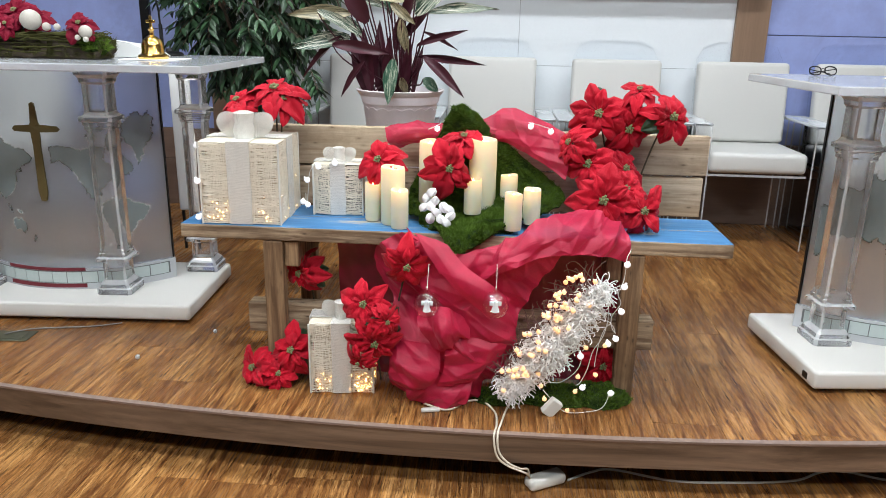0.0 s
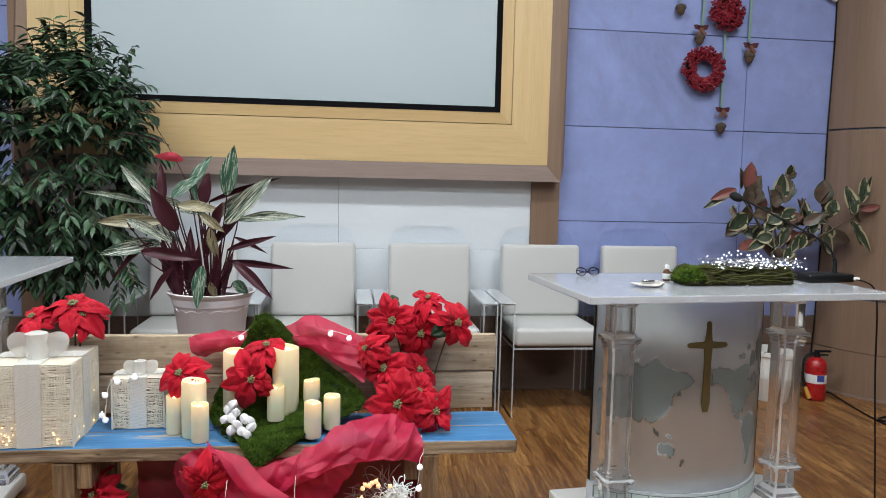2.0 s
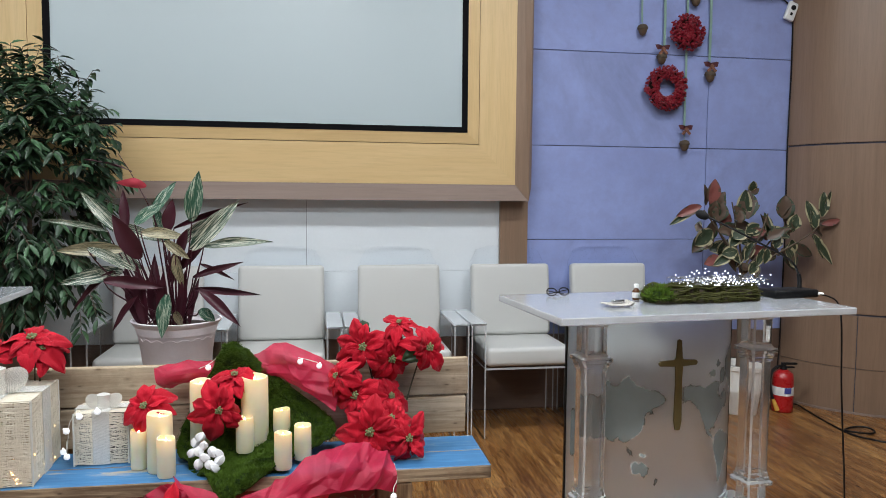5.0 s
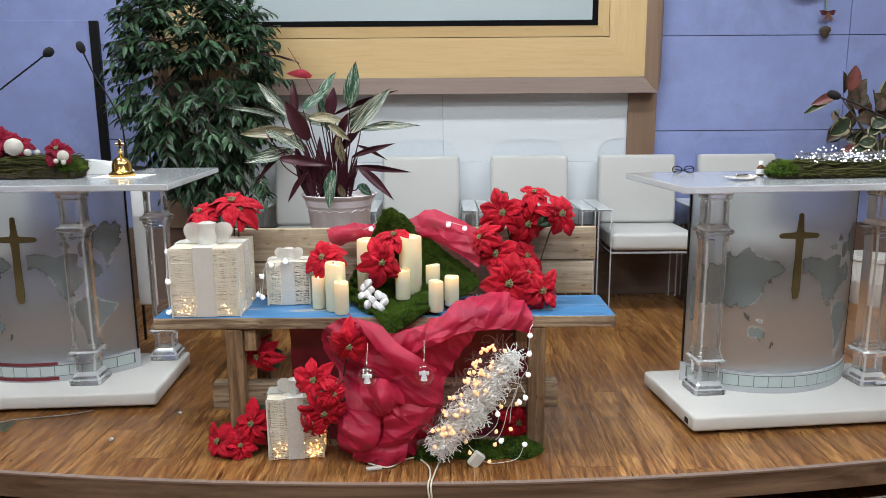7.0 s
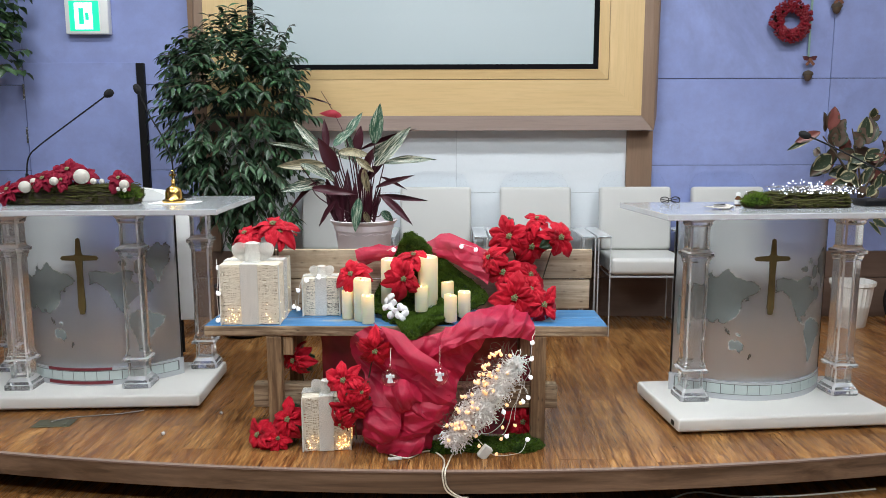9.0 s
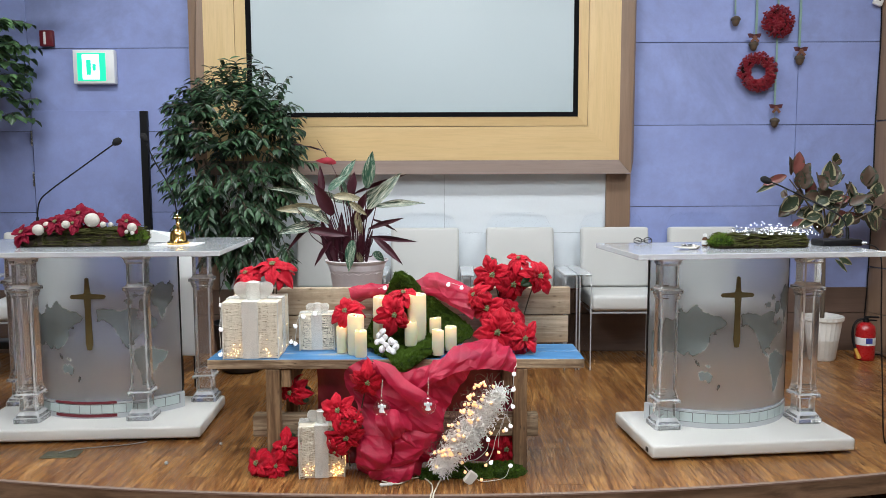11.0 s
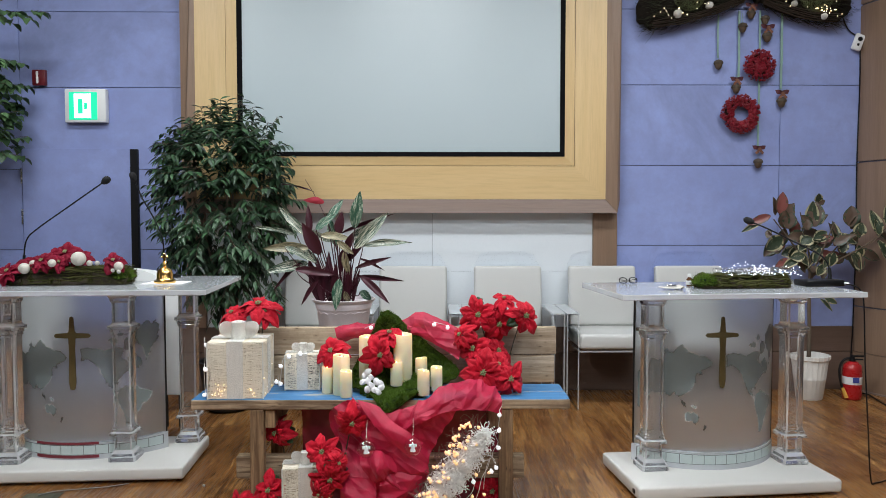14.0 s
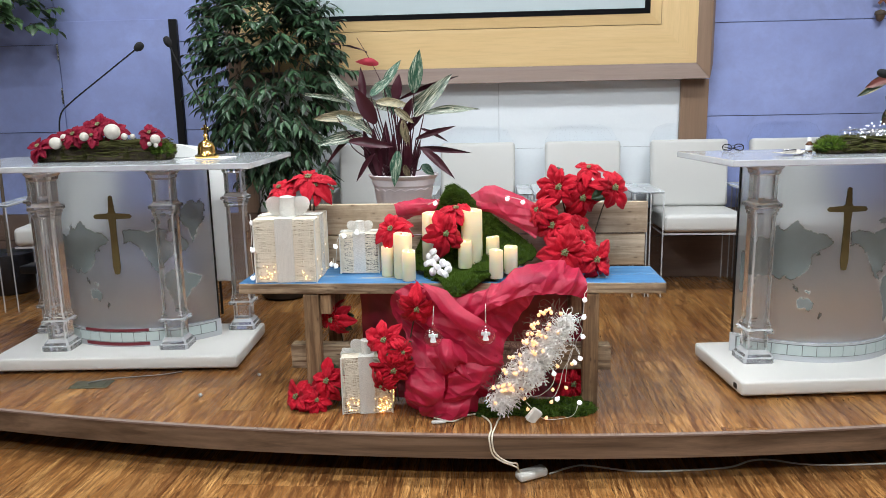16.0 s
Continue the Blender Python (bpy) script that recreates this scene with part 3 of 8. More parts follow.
def chamfered(bm, c, profile, cut=0.15):
    """Square stacks with cut corners: (half width, z)."""
    rings = []
    for h, z in profile:
        k = h * (1 - cut)
        rings.append([bm.verts.new((c[0] + x, c[1] + y, z)) for x, y in ((h, -k), (h, k), (k, h), (-k, h), (-h, k), (-h, -k), (-k, -h), (k, -h))])
    for n, (a, b) in enumerate(zip(rings, rings[1:])):
        step = abs(profile[n][0] - profile[n + 1][0]) > 0.006
        for i in range(8):
            f = bm.faces.new((a[i], a[(i + 1) % 8], b[(i + 1) % 8], b[i]))
            # chamfers and steps get the whitened skin as painted highlights
            f.material_index = 1 if i % 2 or step else 0
    bm.faces.new(rings[0][::-1])
    bm.faces.new(rings[-1])
    return bm


PILLAR = [(0.068, 0.0775), (0.068, 0.100), (0.062, 0.104), (0.057, 0.116), (0.050, 0.124), (0.044, 0.132), (0.043, 0.200), (0.048, 0.206), (0.062, 0.210), (0.062, 0.222), (0.052, 0.228), (0.052, 0.240), (0.048, 0.243), (0.048, 0.254), (0.044, 0.260), (0.044, 0.716), (0.049, 0.720), (0.049, 0.733), (0.053, 0.737), (0.053, 0.748), (0.063, 0.753), (0.063, 0.768), (0.050, 0.774), (0.044, 0.786), (0.044, 0.886), (0.050, 0.894), (0.052, 0.908), (0.062, 0.922), (0.062, 0.944)]
land_cells = {}


def map_mesh(arc, key):
    if key in land_cells:
        return land_cells[key]
    land, coast, rim = bmesh.new(), bmesh.new(), bmesh.new()
    cell = 0.0031
    jig = lambda x, z: (x + 0.006 * noise.noise((x * 70, z * 70, 1.3)) + 0.004 * noise.noise((x * 190, z * 190, 4.1)), z + 0.006 * noise.noise((x * 70, z * 70, 7.7)) + 0.004 * noise.noise((x * 190, z * 190, 9.1)))
    nx = int(2 * arc.hw / cell)
    grid = {}
    for i in range(nx):
        x = -arc.hw + 0.006 + (i + 0.5) * cell
        for j in range(205):
            z = 0.22 + (j + 0.5) * cell
            xx, zz = jig(x, z)
            if any(inside(xx * 1000, zz * 1000, p) for p in LAND):
                grid[i, j] = (x, z)
    for (i, j), (x, z) in grid.items():
        edge = any((i + a, j + b) not in grid for a, b in ((1, 0), (-1, 0), (0, 1), (0, -1)))
        side = noise.noise((x * 11, z * 11, 2.0))
        # some outline cells go to rim, as painted white glints
        dest = land if not edge or -0.16 < side < -0.10 else coast if side > -0.13 and not (x > 0.16 and z < 0.43) else rim
        if abs(x) > arc.hw - 0.012:
            continue
        h = cell / 2
        off = 0.0016 if dest is land else 0.0021
        dest.faces.new([dest.verts.new(arc.at(x + a * h, z + b * h, off)) for a, b in ((-1, -1), (1, -1), (1, 1), (-1, 1))])
    out = []
    for bmx, nm, mt in ((land, "map_land", M_LAND), (coast, "map_line", M_COAST), (rim, "map_rim", M_GLINT)):
        bmesh.ops.remove_doubles(bmx, verts=bmx.verts, dist=0.0003)
        me = bpy.data.meshes.new(nm)
        bmx.to_mesh(me)
        bmx.free()
        me.materials.append(mt)
        out.append(me)
    land_cells[key] = out
    return out


def edged(bm, axis):
    """Second material on the narrow sides of a sheet that faces along axis."""
    bm.normal_update()
    for f in bm.faces:
        f.material_index = 0 if abs(f.normal[axis]) > 0.6 else 1
    return bm


def pulpit(m, w, d, top, pillars, arc, arc_c, label, cross=(0.0, 0.835, 1.0)):
    p = thing("pulpit", m, label, "pulpit")
    bm = bmesh.new()
    box(bm, 0, w, 0, d, 0.015, 0.077, 0.012, 3)
    box(bm, 0.05, w - 0.05, 0.05, d - 0.05, 0.0, 0.016)
    part("base_slab", bm, M_STONE, p, "polished white stone slab", 40)
    bm = bmesh.new()
    box(bm, top[0], top[1], top[2], top[3], 0.946, 0.972, 0.004, 2)
    part("desk_top", edged(bm, 2), [M_DESK, M_HIGHLIGHT], p, "milky acrylic sheet with clear edges")
    for c in pillars:
        part("pillar", chamfered(bmesh.new(), c, PILLAR), [M_PILLAR, M_HIGHLIGHT], p, "clear acrylic pillar with square collars")
    mt = Matrix.Translation((arc_c[0], arc_c[1], 0))
    bm = bowed(bmesh.new(), arc, -arc.hw, arc.hw, 0.165, 0.944, 0.0, -0.010, 36)
    bmesh.ops.transform(bm, matrix=mt, verts=bm.verts)
    panel = part("front_panel", bm, M_FROST, p, "bowed frosted acrylic panel etched with a world map", 40)
    for s in (-1, 1):
        bm = bmesh.new()
        e = arc.at(s * arc.hw, 0, -0.005) + Vector((arc_c[0] + s * 0.004, arc_c[1] + 0.004, 0))
        box(bm, e.x - 0.004, e.x + 0.004, e.y - 0.007, e.y + 0.007, 0.164, 0.944, 0.001)
        part("edge_strip", bm, M_BLACK, p, "black edge strip")
    bm = bowed(bmesh.new(), arc, -arc.hw - 0.006, arc.hw + 0.006, 0.0775, 0.163, 0.006, -0.016, 36)
    bmesh.ops.transform(bm, matrix=mt, verts=bm.verts)
    part("foot_band", bm, M_MILKY, p, "milky acrylic foot band", 40)
    bm = bowed(bmesh.new(), arc, -arc.hw * 0.97, arc.hw * 0.97, 0.103, 0.153, 0.0068, 0.0061, 36)
    bmesh.ops.transform(bm, matrix=mt, verts=bm.verts)
    part("joint_strip", bm, M_GROUT, p)
    n = 13
    for i in range(n):
        x0 = -arc.hw * 0.96 + 1.92 * arc.hw * i / n
        bm = bowed(bmesh.new(), arc, x0 + 0.0015, x0 + 1.92 * arc.hw / n - 0.0015, 0.106, 0.150, 0.0090, 0.0070, 3)
        bmesh.ops.transform(bm, matrix=mt, verts=bm.verts)
        part("tile", bm, M_TILE, p)
    for me in map_mesh(arc, (arc.hw, arc.sag)):
        ob = tagged(new(me.name, me), kind="stuff")
        ob.parent = panel
        ob.matrix_local = mt
    bm = bmesh.new()
    v = [(0.0, 0.835), (0.008, 0.83), (0.013, 0.765), (0.018, 0.757), (0.075, 0.752), (0.084, 0.742), (0.076, 0.733), (0.016, 0.731), (0.013, 0.68), (0.016, 0.52), (0.010, 0.487), (0.0, 0.485)]
    pts = v + [(-x, z) for x, z in v[::-1] if x]
    pts = [(x * cross[2] + cross[0], cross[1] - (0.835 - z) * cross[2]) for x, z in pts]
    front = [bm.verts.new(arc.at(x, z, 0.008)) for x, z in pts]
    back = [bm.verts.new(arc.at(x, z, 0.001)) for x, z in pts]
    bm.faces.new(front)
    for i in range(len(pts)):
        bm.faces.new((front[i - 1], back[i - 1], back[i], front[i]))
    bmesh.ops.recalc_face_normals(bm, faces=bm.faces)
    bmesh.ops.transform(bm, matrix=mt, verts=bm.verts)
    part("cross", bm, M_CROSS, p, "raised bronze-coloured cross")
    return p


pulpit_right = pulpit(pose(1.045, 2.312, 0, 0, 0, 5.5), 1.0, 0.52, (-0.105, 1.072, -0.045, 0.565), ((0.165, 0.27), (0.905, 0.285)), Arc(0.37, 0.19), (0.49, 0.385), "clear acrylic pulpit with two pillars on a white slab")
pulpit_left = pulpit(pose(-2.298, 2.553, 0, 0, 0, 3.4), 1.16, 0.54, (-0.17, 1.312, -0.12, 0.72), ((0.265, 0.165), (0.828, 0.165), (1.072, 0.47), (0.075, 0.47)), Arc(0.385, 0.18), (0.595, 0.335), "wide clear acrylic pulpit with four pillars on a white slab", (-0.018, 0.815, 1.075))
bm = bmesh.new()
box(bm, -0.003, 0.006, 0.045, 0.075, 0.030, 0.052, 0.002)
part("cable_outlet", bm, M_BLACK, pulpit_right, "small dark cable outlet in the slab")
for z0, z1 in ((0.155, 0.168), (0.086, 0.101)):
    bm = bowed(bmesh.new(), Arc(0.385, 0.18), -0.22, 0.10, z0, z1, 0.0085, 0.0062, 20)
    bmesh.ops.transform(bm, matrix=Matrix.Translation((0.595, 0.335, 0)), verts=bm.verts)
    part("ribbon", bm, M_MAROON, pulpit_left, "maroon ribbon round the foot band")


# ---------------------------------------------------------------- chairs
def acrylic_chair(m):
    c = thing("armchair", m, "clear acrylic armchair with white cushions by the back wall", "armchair", "chairs along the wall")
    bm = bmesh.new()
    box(bm, -0.25, 0.25, 0.0, 0.46, 0.405, 0.515, 0.028, 4)
    part("seat_cushion", bm, M_LEATHER, c, "white leatherette seat", 50)
    bm = bmesh.new()
    tilt = Matrix.Translation((0, 0.42, 0.52)) @ Matrix.Rotation(radians(-7), 4, "X")
    box(bm, -0.25, 0.25, -0.035, 0.035, -0.005, 0.435, 0.024, 4, tilt)
    part("back_cushion", bm, M_LEATHER, c, "white leatherette back", 50)
    bm = bmesh.new()
    box(bm, -0.252, 0.252, 0.01, 0.47, 0.385, 0.403, 0.003)
    part("seat_board", edged(bm, 2), [M_THIN, M_HIGHLIGHT], c)
    for s in (-1, 1):
        bm = bmesh.new()
        x0, x1 = (0.256, 0.268) if s > 0 else (-0.268, -0.256)
        box(bm, x0, x1, -0.02, 0.5, 0.0, 0.648, 0.002)
        part("side_panel", edged(bm, 0), [M_THIN, M_HIGHLIGHT], c)
        bm = bmesh.new()
        x0, x1 = (0.256, 0.345) if s > 0 else (-0.345, -0.256)
        box(bm, x0, x1, -0.02, 0.5, 0.649, 0.663, 0.003)
        part("armrest", edged(bm, 2), [M_MILKY, M_EDGE], c)
        bm = bmesh.new()
        x0, x1 = (0.333, 0.345) if s > 0 else (-0.345, -0.333)
        box(bm, x0, x1, -0.02, 0.5, 0.0, 0.648, 0.002)
        part("side_panel", edged(bm, 0), [M_THIN, M_HIGHLIGHT], c)
    bm = bmesh.new()
    pts = [(-0.24, 0.40), (-0.24, 0.96), (-0.20, 1.035), (-0.12, 1.06), (0.12, 1.06), (0.20, 1.035), (0.24, 0.96), (0.24, 0.40)]
    fr = [bm.verts.new((x, 0.505 + 0.06 * (z - 0.4), z)) for x, z in pts]
    bk = [bm.verts.new((x, 0.517 + 0.06 * (z - 0.4), z)) for x, z in pts]
    bm.faces.new(fr)
    bm.faces.new(bk[::-1])
    for i in range(len(pts)):
        bm.faces.new((fr[i], bk[i], bk[i - 1], fr[i - 1]))
    bmesh.ops.recalc_face_normals(bm, faces=bm.faces)
    part("back_sheet", edged(bm, 1), [M_BACKSHEET, M_EDGE], c)
    return c


first = acrylic_chair(pose(1.355, 3.985, 0))
for x in (0.655, -0.045, -0.74, 2.0):
    copy_thing(first, pose(x, 3.98 + (0.02 if x > 2 else 0), 0))

# ---------------------------------------------------------------- bench
M_BENCHW = wood("weathered_pine", (0.58, 0.45, 0.30), (0.14, 0.088, 0.05), 0.75, "x", 2.4, 1.7, 0.8, True)
M_BENCHB = wood("paler_pine", (0.72, 0.60, 0.44), (0.33, 0.235, 0.15), 0.8, "x", 1.3, 1.3, 0.9, True)
M_BENCHL = wood("weathered_pine_upright", (0.40, 0.26, 0.14), (0.12, 0.066, 0.032), 0.75, "z", 2.4, 1.7, 0.8, True)


def blue_paint():
    m, nt, b = nodes_of("worn_blue_paint")
    v = coords(nt, (1.0, 12, 12))
    g = tex(nt, v, 4.0, 6, 0.65, 0.4)
    a = tex(nt, coords(nt), 7.0, 4)
    c = blend(nt, ramp(nt, g, [(0.3, 0.0), (0.7, 1.0)]), (0.025, 0.13, 0.31), (0.075, 0.25, 0.48))
    wear = blend(nt, 1.0, ramp(nt, g, [(0.56, 0.0), (0.64, 1.0)]), ramp(nt, a, [(0.46, 0.0), (0.60, 1.0)]), "MULTIPLY")
    c = blend(nt, wear, c, (0.38, 0.34, 0.28))
    link(nt, c, b.inputs["Base Color"])
    b.inputs["Roughness"].default_value = 0.5
    bump(nt, b, g, 0.25, 0.002)
    return m


M_BENCHBLUE = blue_paint()
BENCH = pose(-0.966, 2.224, 0, 0, 0, -0.2)
bench = thing("bench", BENCH, "rough pine bench with a worn blue seat and board back", "bench")


def plank(bm, x0, x1, y0, y1, z0, z1, bevel=0.004, top=False):
    k = len(bm.faces)
    box(bm, x0, x1, y0, y1, z0, z1, bevel, 2)
    bm.faces.ensure_lookup_table()
    bm.normal_update()
    if top:
        for f in bm.faces[k:]:
            f.material_index = 1 if f.normal.z > 0.6 else 0
    return bm


for y0, y1 in ((0.0, 0.145), (0.149, 0.298)):
    part("seat_board", plank(bmesh.new(), 0, 1.675, y0, y1, 0.470, 0.515, 0.005, True), [M_BENCHW, M_BENCHBLUE], bench, "pine board painted blue on top")
for z0, z1, x1 in ((0.503, 0.638, 1.664), (0.645, 0.779, 1.672)):
    part("back_board", plank(bmesh.new(), 0.02, x1, 0.372, 0.402, z0, z1, 0.004), M_BENCHB, bench)
for x in (0.258, 1.36):
    part("leg", plank(bmesh.new(), x, x + 0.062, 0.0, 0.044, 0.0, 0.468, 0.004), M_BENCHL, bench)
    part("leg", plank(bmesh.new(), x, x + 0.062, 0.405, 0.449, 0.0, 0.75, 0.004), M_BENCHL, bench)
    k = x + 0.065 if x < 1 else x - 0.048
    part("cross_rail", plank(bmesh.new(), k, k + 0.045, 0.01, 0.44, 0.385, 0.466, 0.004), M_BENCHL, bench)
part("stretcher", plank(bmesh.new(), 0.184, 1.478, 0.046, 0.106, 0.145, 0.245, 0.004), M_BENCHW, bench)
# ---------------------------------------------------------------- bench display
def organza(name, colour, clearness, dark=1.0):
    """Sheer cloth: some light goes through, some straight past the threads."""
    m, nt, b = nodes_of(name)
    out = nt.nodes["Material Output"]
    v = coords(nt, shift=False)
    a = tex(nt, v, 14, 4, 0.6, 0.5)
    w = tex(nt, coords(nt, (400, 400, 400), False), 1.0, 1)
    link(nt, blend(nt, ramp(nt, a, [(0.3, 0.0), (0.7, 1.0)]), rgb(colour, 0.75 * dark), rgb(colour, 1.2 * dark)), b.inputs["Base Color"])
    b.inputs["Roughness"].default_value = 0.5
    b.inputs["Sheen Weight"].default_value = 0.30
    b.inputs["Sheen Roughness"].default_value = 0.4
    b.inputs["Sheen Tint"].default_value = (1.0, 0.55, 0.65, 1)
    tl = nt.nodes.new("ShaderNodeBsdfTranslucent")
    tl.inputs["Color"].default_value = (*rgb(colour, 1.3 * dark), 1)
    tr = nt.nodes.new("ShaderNodeBsdfTransparent")
    tr.inputs["Color"].default_value = (1.0, 0.55, 0.6, 1)
    m1, m2 = nt.nodes.new("ShaderNodeMixShader"), nt.nodes.new("ShaderNodeMixShader")
    m1.inputs[0].default_value = 0.22
    link(nt, b.outputs[0], m1.inputs[1])
    link(nt, tl.outputs[0], m1.inputs[2])
    link(nt, ramp(nt, w, [(0.3, clearness * 0.6), (0.7, min(1, clearness * 1.4))]), m2.inputs[0])
    link(nt, m1.outputs[0], m2.inputs[1])
    link(nt, tr.outputs[0], m2.inputs[2])
    link(nt, m2.outputs[0], out.inputs["Surface"])
    return m


M_TULLE = organza("crimson_organza", (0.53, 0.011, 0.058), 0.12)
# the crimson cloth again, darkened for the shade behind the drape
M_TULLE_SHADE = organza("maroon_organza", (0.20, 0.004, 0.022), 0.10)


def ridge(a, b, c):
    """Sharp crests where a smooth noise crosses zero."""
    return 1 - 2 * min(1.0, 2.4 * abs(noise.noise((a, b, c))))


def facets(a, b, c):
    """Straight-edged dents that meet in sharp crests."""
    d = noise.voronoi((a, b, c))[0]
    return 1 - 2 * min(1.0, 1.25 * (d[1] - d[0]))


def crumple(p, f, way=0.75):
    """Stiff long facets along one direction, broken by smaller dents and fine creases."""
    x, y, z = p[0] * f, p[1] * f, p[2] * f
    u0, u1 = x * math.cos(way) + z * math.sin(way), z * math.cos(way) - x * math.sin(way)
    a = facets(0.62 * u0, 0.26 * u1, 3.1)
    b = facets(1.3 * u0 + 7, 0.65 * u1, 8.4)
    c = ridge(0.75 * u0 + 0.3 * u1, 0.22 * u1, 5.7)
    return 0.46 * a + 0.17 * b + 0.28 * c + 0.4 * noise.noise((x * 0.3, y * 0.3, z * 0.3))


def sample(path, k):
    """A point of a line at a fraction of its points."""
    f = k * (len(path) - 1)
    i = min(int(f), len(path) - 2)
    return path[i].lerp(path[i + 1], f - i)


def patch(bm, rows, nu, nv, amp=0.03, freq=9.0, gather=0.0, waves=7, seed=0.0, thick=None, way=0.75):
    """A cloth through a few guide lines, with folds pushed along its normal."""
    lines = []
    for r in rows:
        path = smooth_path(r, 12)
        lines.append([sample(path, i / nu) for i in range(nu + 1)])
    grid = []
    cols = [smooth_path([ln[i] for ln in lines], 12) for i in range(nu + 1)]
    for j in range(nv + 1):
        grid.append([sample(c, j / nv) for c in cols])
    moved = []
    for j in range(nv + 1):
        row = []
        for i in range(nu + 1):
            du = grid[j][min(i + 1, nu)] - grid[j][max(i - 1, 0)]
            dv = grid[min(j + 1, nv)][i] - grid[max(j - 1, 0)][i]
            n = du.cross(dv)
            n = n.normalized() if n.length > 1e-9 else Vector((0, -1, 0))
            if n.y > 0:
                n = -n
            p = grid[j][i]
            k = crumple((p.x + seed, p.y, p.z + seed), freq, way) * amp
            k += gather * math.sin(waves * 2 * math.pi * (i / nu) + 3 * noise.noise((p.z * 6, seed, p.x * 3)))
            row.append(bm.verts.new(p + n * k))
        moved.append(row)
    for j in range(nv):
        for i in range(nu):
            bm.faces.new((moved[j][i], moved[j][i + 1], moved[j + 1][i + 1], moved[j + 1][i]))
    if thick:
        back = [[bm.verts.new(v.co + Vector(thick)) for v in row] for row in moved]
        for j in range(nv):
            for i in range(nu):
                bm.faces.new((back[j][i], back[j + 1][i], back[j + 1][i + 1], back[j][i + 1]))
        rim = [(0, i) for i in range(nu)] + [(j, nu) for j in range(nv)] + [(nv, nu - i) for i in range(nu)] + [(nv - j, 0) for j in range(nv)]
        for (j0, i0), (j1, i1) in zip(rim, rim[1:] + rim[:1]):
            bm.faces.new((moved[j0][i0], back[j0][i0], back[j1][i1], moved[j1][i1]))
    return bm


cloth = thing("organza_cloth", pose(0, 0, 0), "crumpled sheer crimson organza draped over the bench", "cloth")
DROP = [
    [(-0.26, 2.20, 0.530), (-0.12, 2.165, 0.475), (0.05, 2.16, 0.465), (0.20, 2.17, 0.510)],
    [(-0.36, 2.25, 0.450), (-0.13, 2.15, 0.420), (0.02, 2.15, 0.410), (0.16, 2.19, 0.430)],
    [(-0.34, 2.27, 0.350), (-0.13, 2.16, 0.340), (-0.01, 2.17, 0.330), (0.10, 2.19, 0.310)],
    [(-0.30, 2.25, 0.290), (-0.15, 2.17, 0.280), (-0.01, 2.14, 0.280), (0.07, 2.17, 0.250)],
    [(-0.30, 2.18, 0.190), (-0.19, 2.13, 0.190), (-0.05, 2.12, 0.190), (0.06, 2.16, 0.180)],
    [(-0.30, 2.17, 0.100), (-0.21, 2.14, 0.110), (-0.09, 2.14, 0.110), (0.03, 2.17, 0.100)],
    [(-0.30, 2.18, 0.020), (-0.21, 2.14, 0.008), (-0.12, 2.14, 0.010), (-0.04, 2.18, 0.020)],
]
part("front_drop", patch(bmesh.new(), DROP, 170, 190, 0.050, 12.0, 0.0, 6, 0.3), M_TULLE, cloth, "", 32)
# stiff folded lobes on the lower part
def lobe(k, *rows):
    part("fold", patch(bmesh.new(), rows, 70, 70, 0.030, 15.0, 0.0, 4, 2.1 + k, None, 0.3 + 0.6 * k), M_TULLE, cloth, "", 32)


lobe(0, [(-0.215, 2.13, 0.300), (-0.14, 2.10, 0.325), (-0.06, 2.12, 0.290)], [(-0.205, 2.08, 0.270), (-0.12, 2.055, 0.265), (-0.055, 2.085, 0.235)], [(-0.165, 2.095, 0.195), (-0.14, 2.085, 0.200), (-0.115, 2.10, 0.205)])
lobe(1, [(-0.28, 2.16, 0.190), (-0.21, 2.12, 0.200), (-0.145, 2.12, 0.185)], [(-0.28, 2.12, 0.135), (-0.20, 2.08, 0.130), (-0.15, 2.09, 0.120)], [(-0.285, 2.13, 0.065), (-0.245, 2.10, 0.060), (-0.215, 2.10, 0.062)])
lobe(2, [(-0.12, 2.11, 0.220), (-0.02, 2.11, 0.245), (0.055, 2.14, 0.250)], [(-0.13, 2.08, 0.130), (-0.03, 2.075, 0.150), (0.04, 2.11, 0.170)], [(-0.15, 2.085, 0.075), (-0.10, 2.08, 0.080), (-0.05, 2.09, 0.090)])
lobe(3, [(-0.23, 2.13, 0.095), (-0.13, 2.11, 0.100), (-0.04, 2.13, 0.105)], [(-0.24, 2.10, 0.050), (-0.14, 2.085, 0.055), (-0.05, 2.10, 0.060)], [(-0.225, 2.11, 0.012), (-0.15, 2.095, 0.012), (-0.07, 2.11, 0.014)])
SWAG = [
    [(-0.26, 2.23, 0.532), (-0.13, 2.155, 0.470), (0.0, 2.165, 0.492), (0.145, 2.21, 0.553), (0.23, 2.24, 0.590), (0.31, 2.25, 0.585), (0.385, 2.25, 0.550)],
    [(-0.23, 2.165, 0.505), (-0.12, 2.135, 0.440), (0.015, 2.13, 0.465), (0.145, 2.14, 0.522), (0.24, 2.15, 0.550), (0.325, 2.17, 0.540), (0.395, 2.19, 0.515)],
    [(-0.19, 2.155, 0.440), (-0.07, 2.13, 0.400), (0.025, 2.12, 0.430), (0.145, 2.13, 0.480), (0.24, 2.145, 0.492), (0.325, 2.165, 0.482), (0.395, 2.20, 0.462)],
]
part("swag", patch(bmesh.new(), SWAG, 220, 100, 0.030, 20.0, 0.0, 9, 1.7, None, 2.2), M_TULLE, cloth, "", 32)
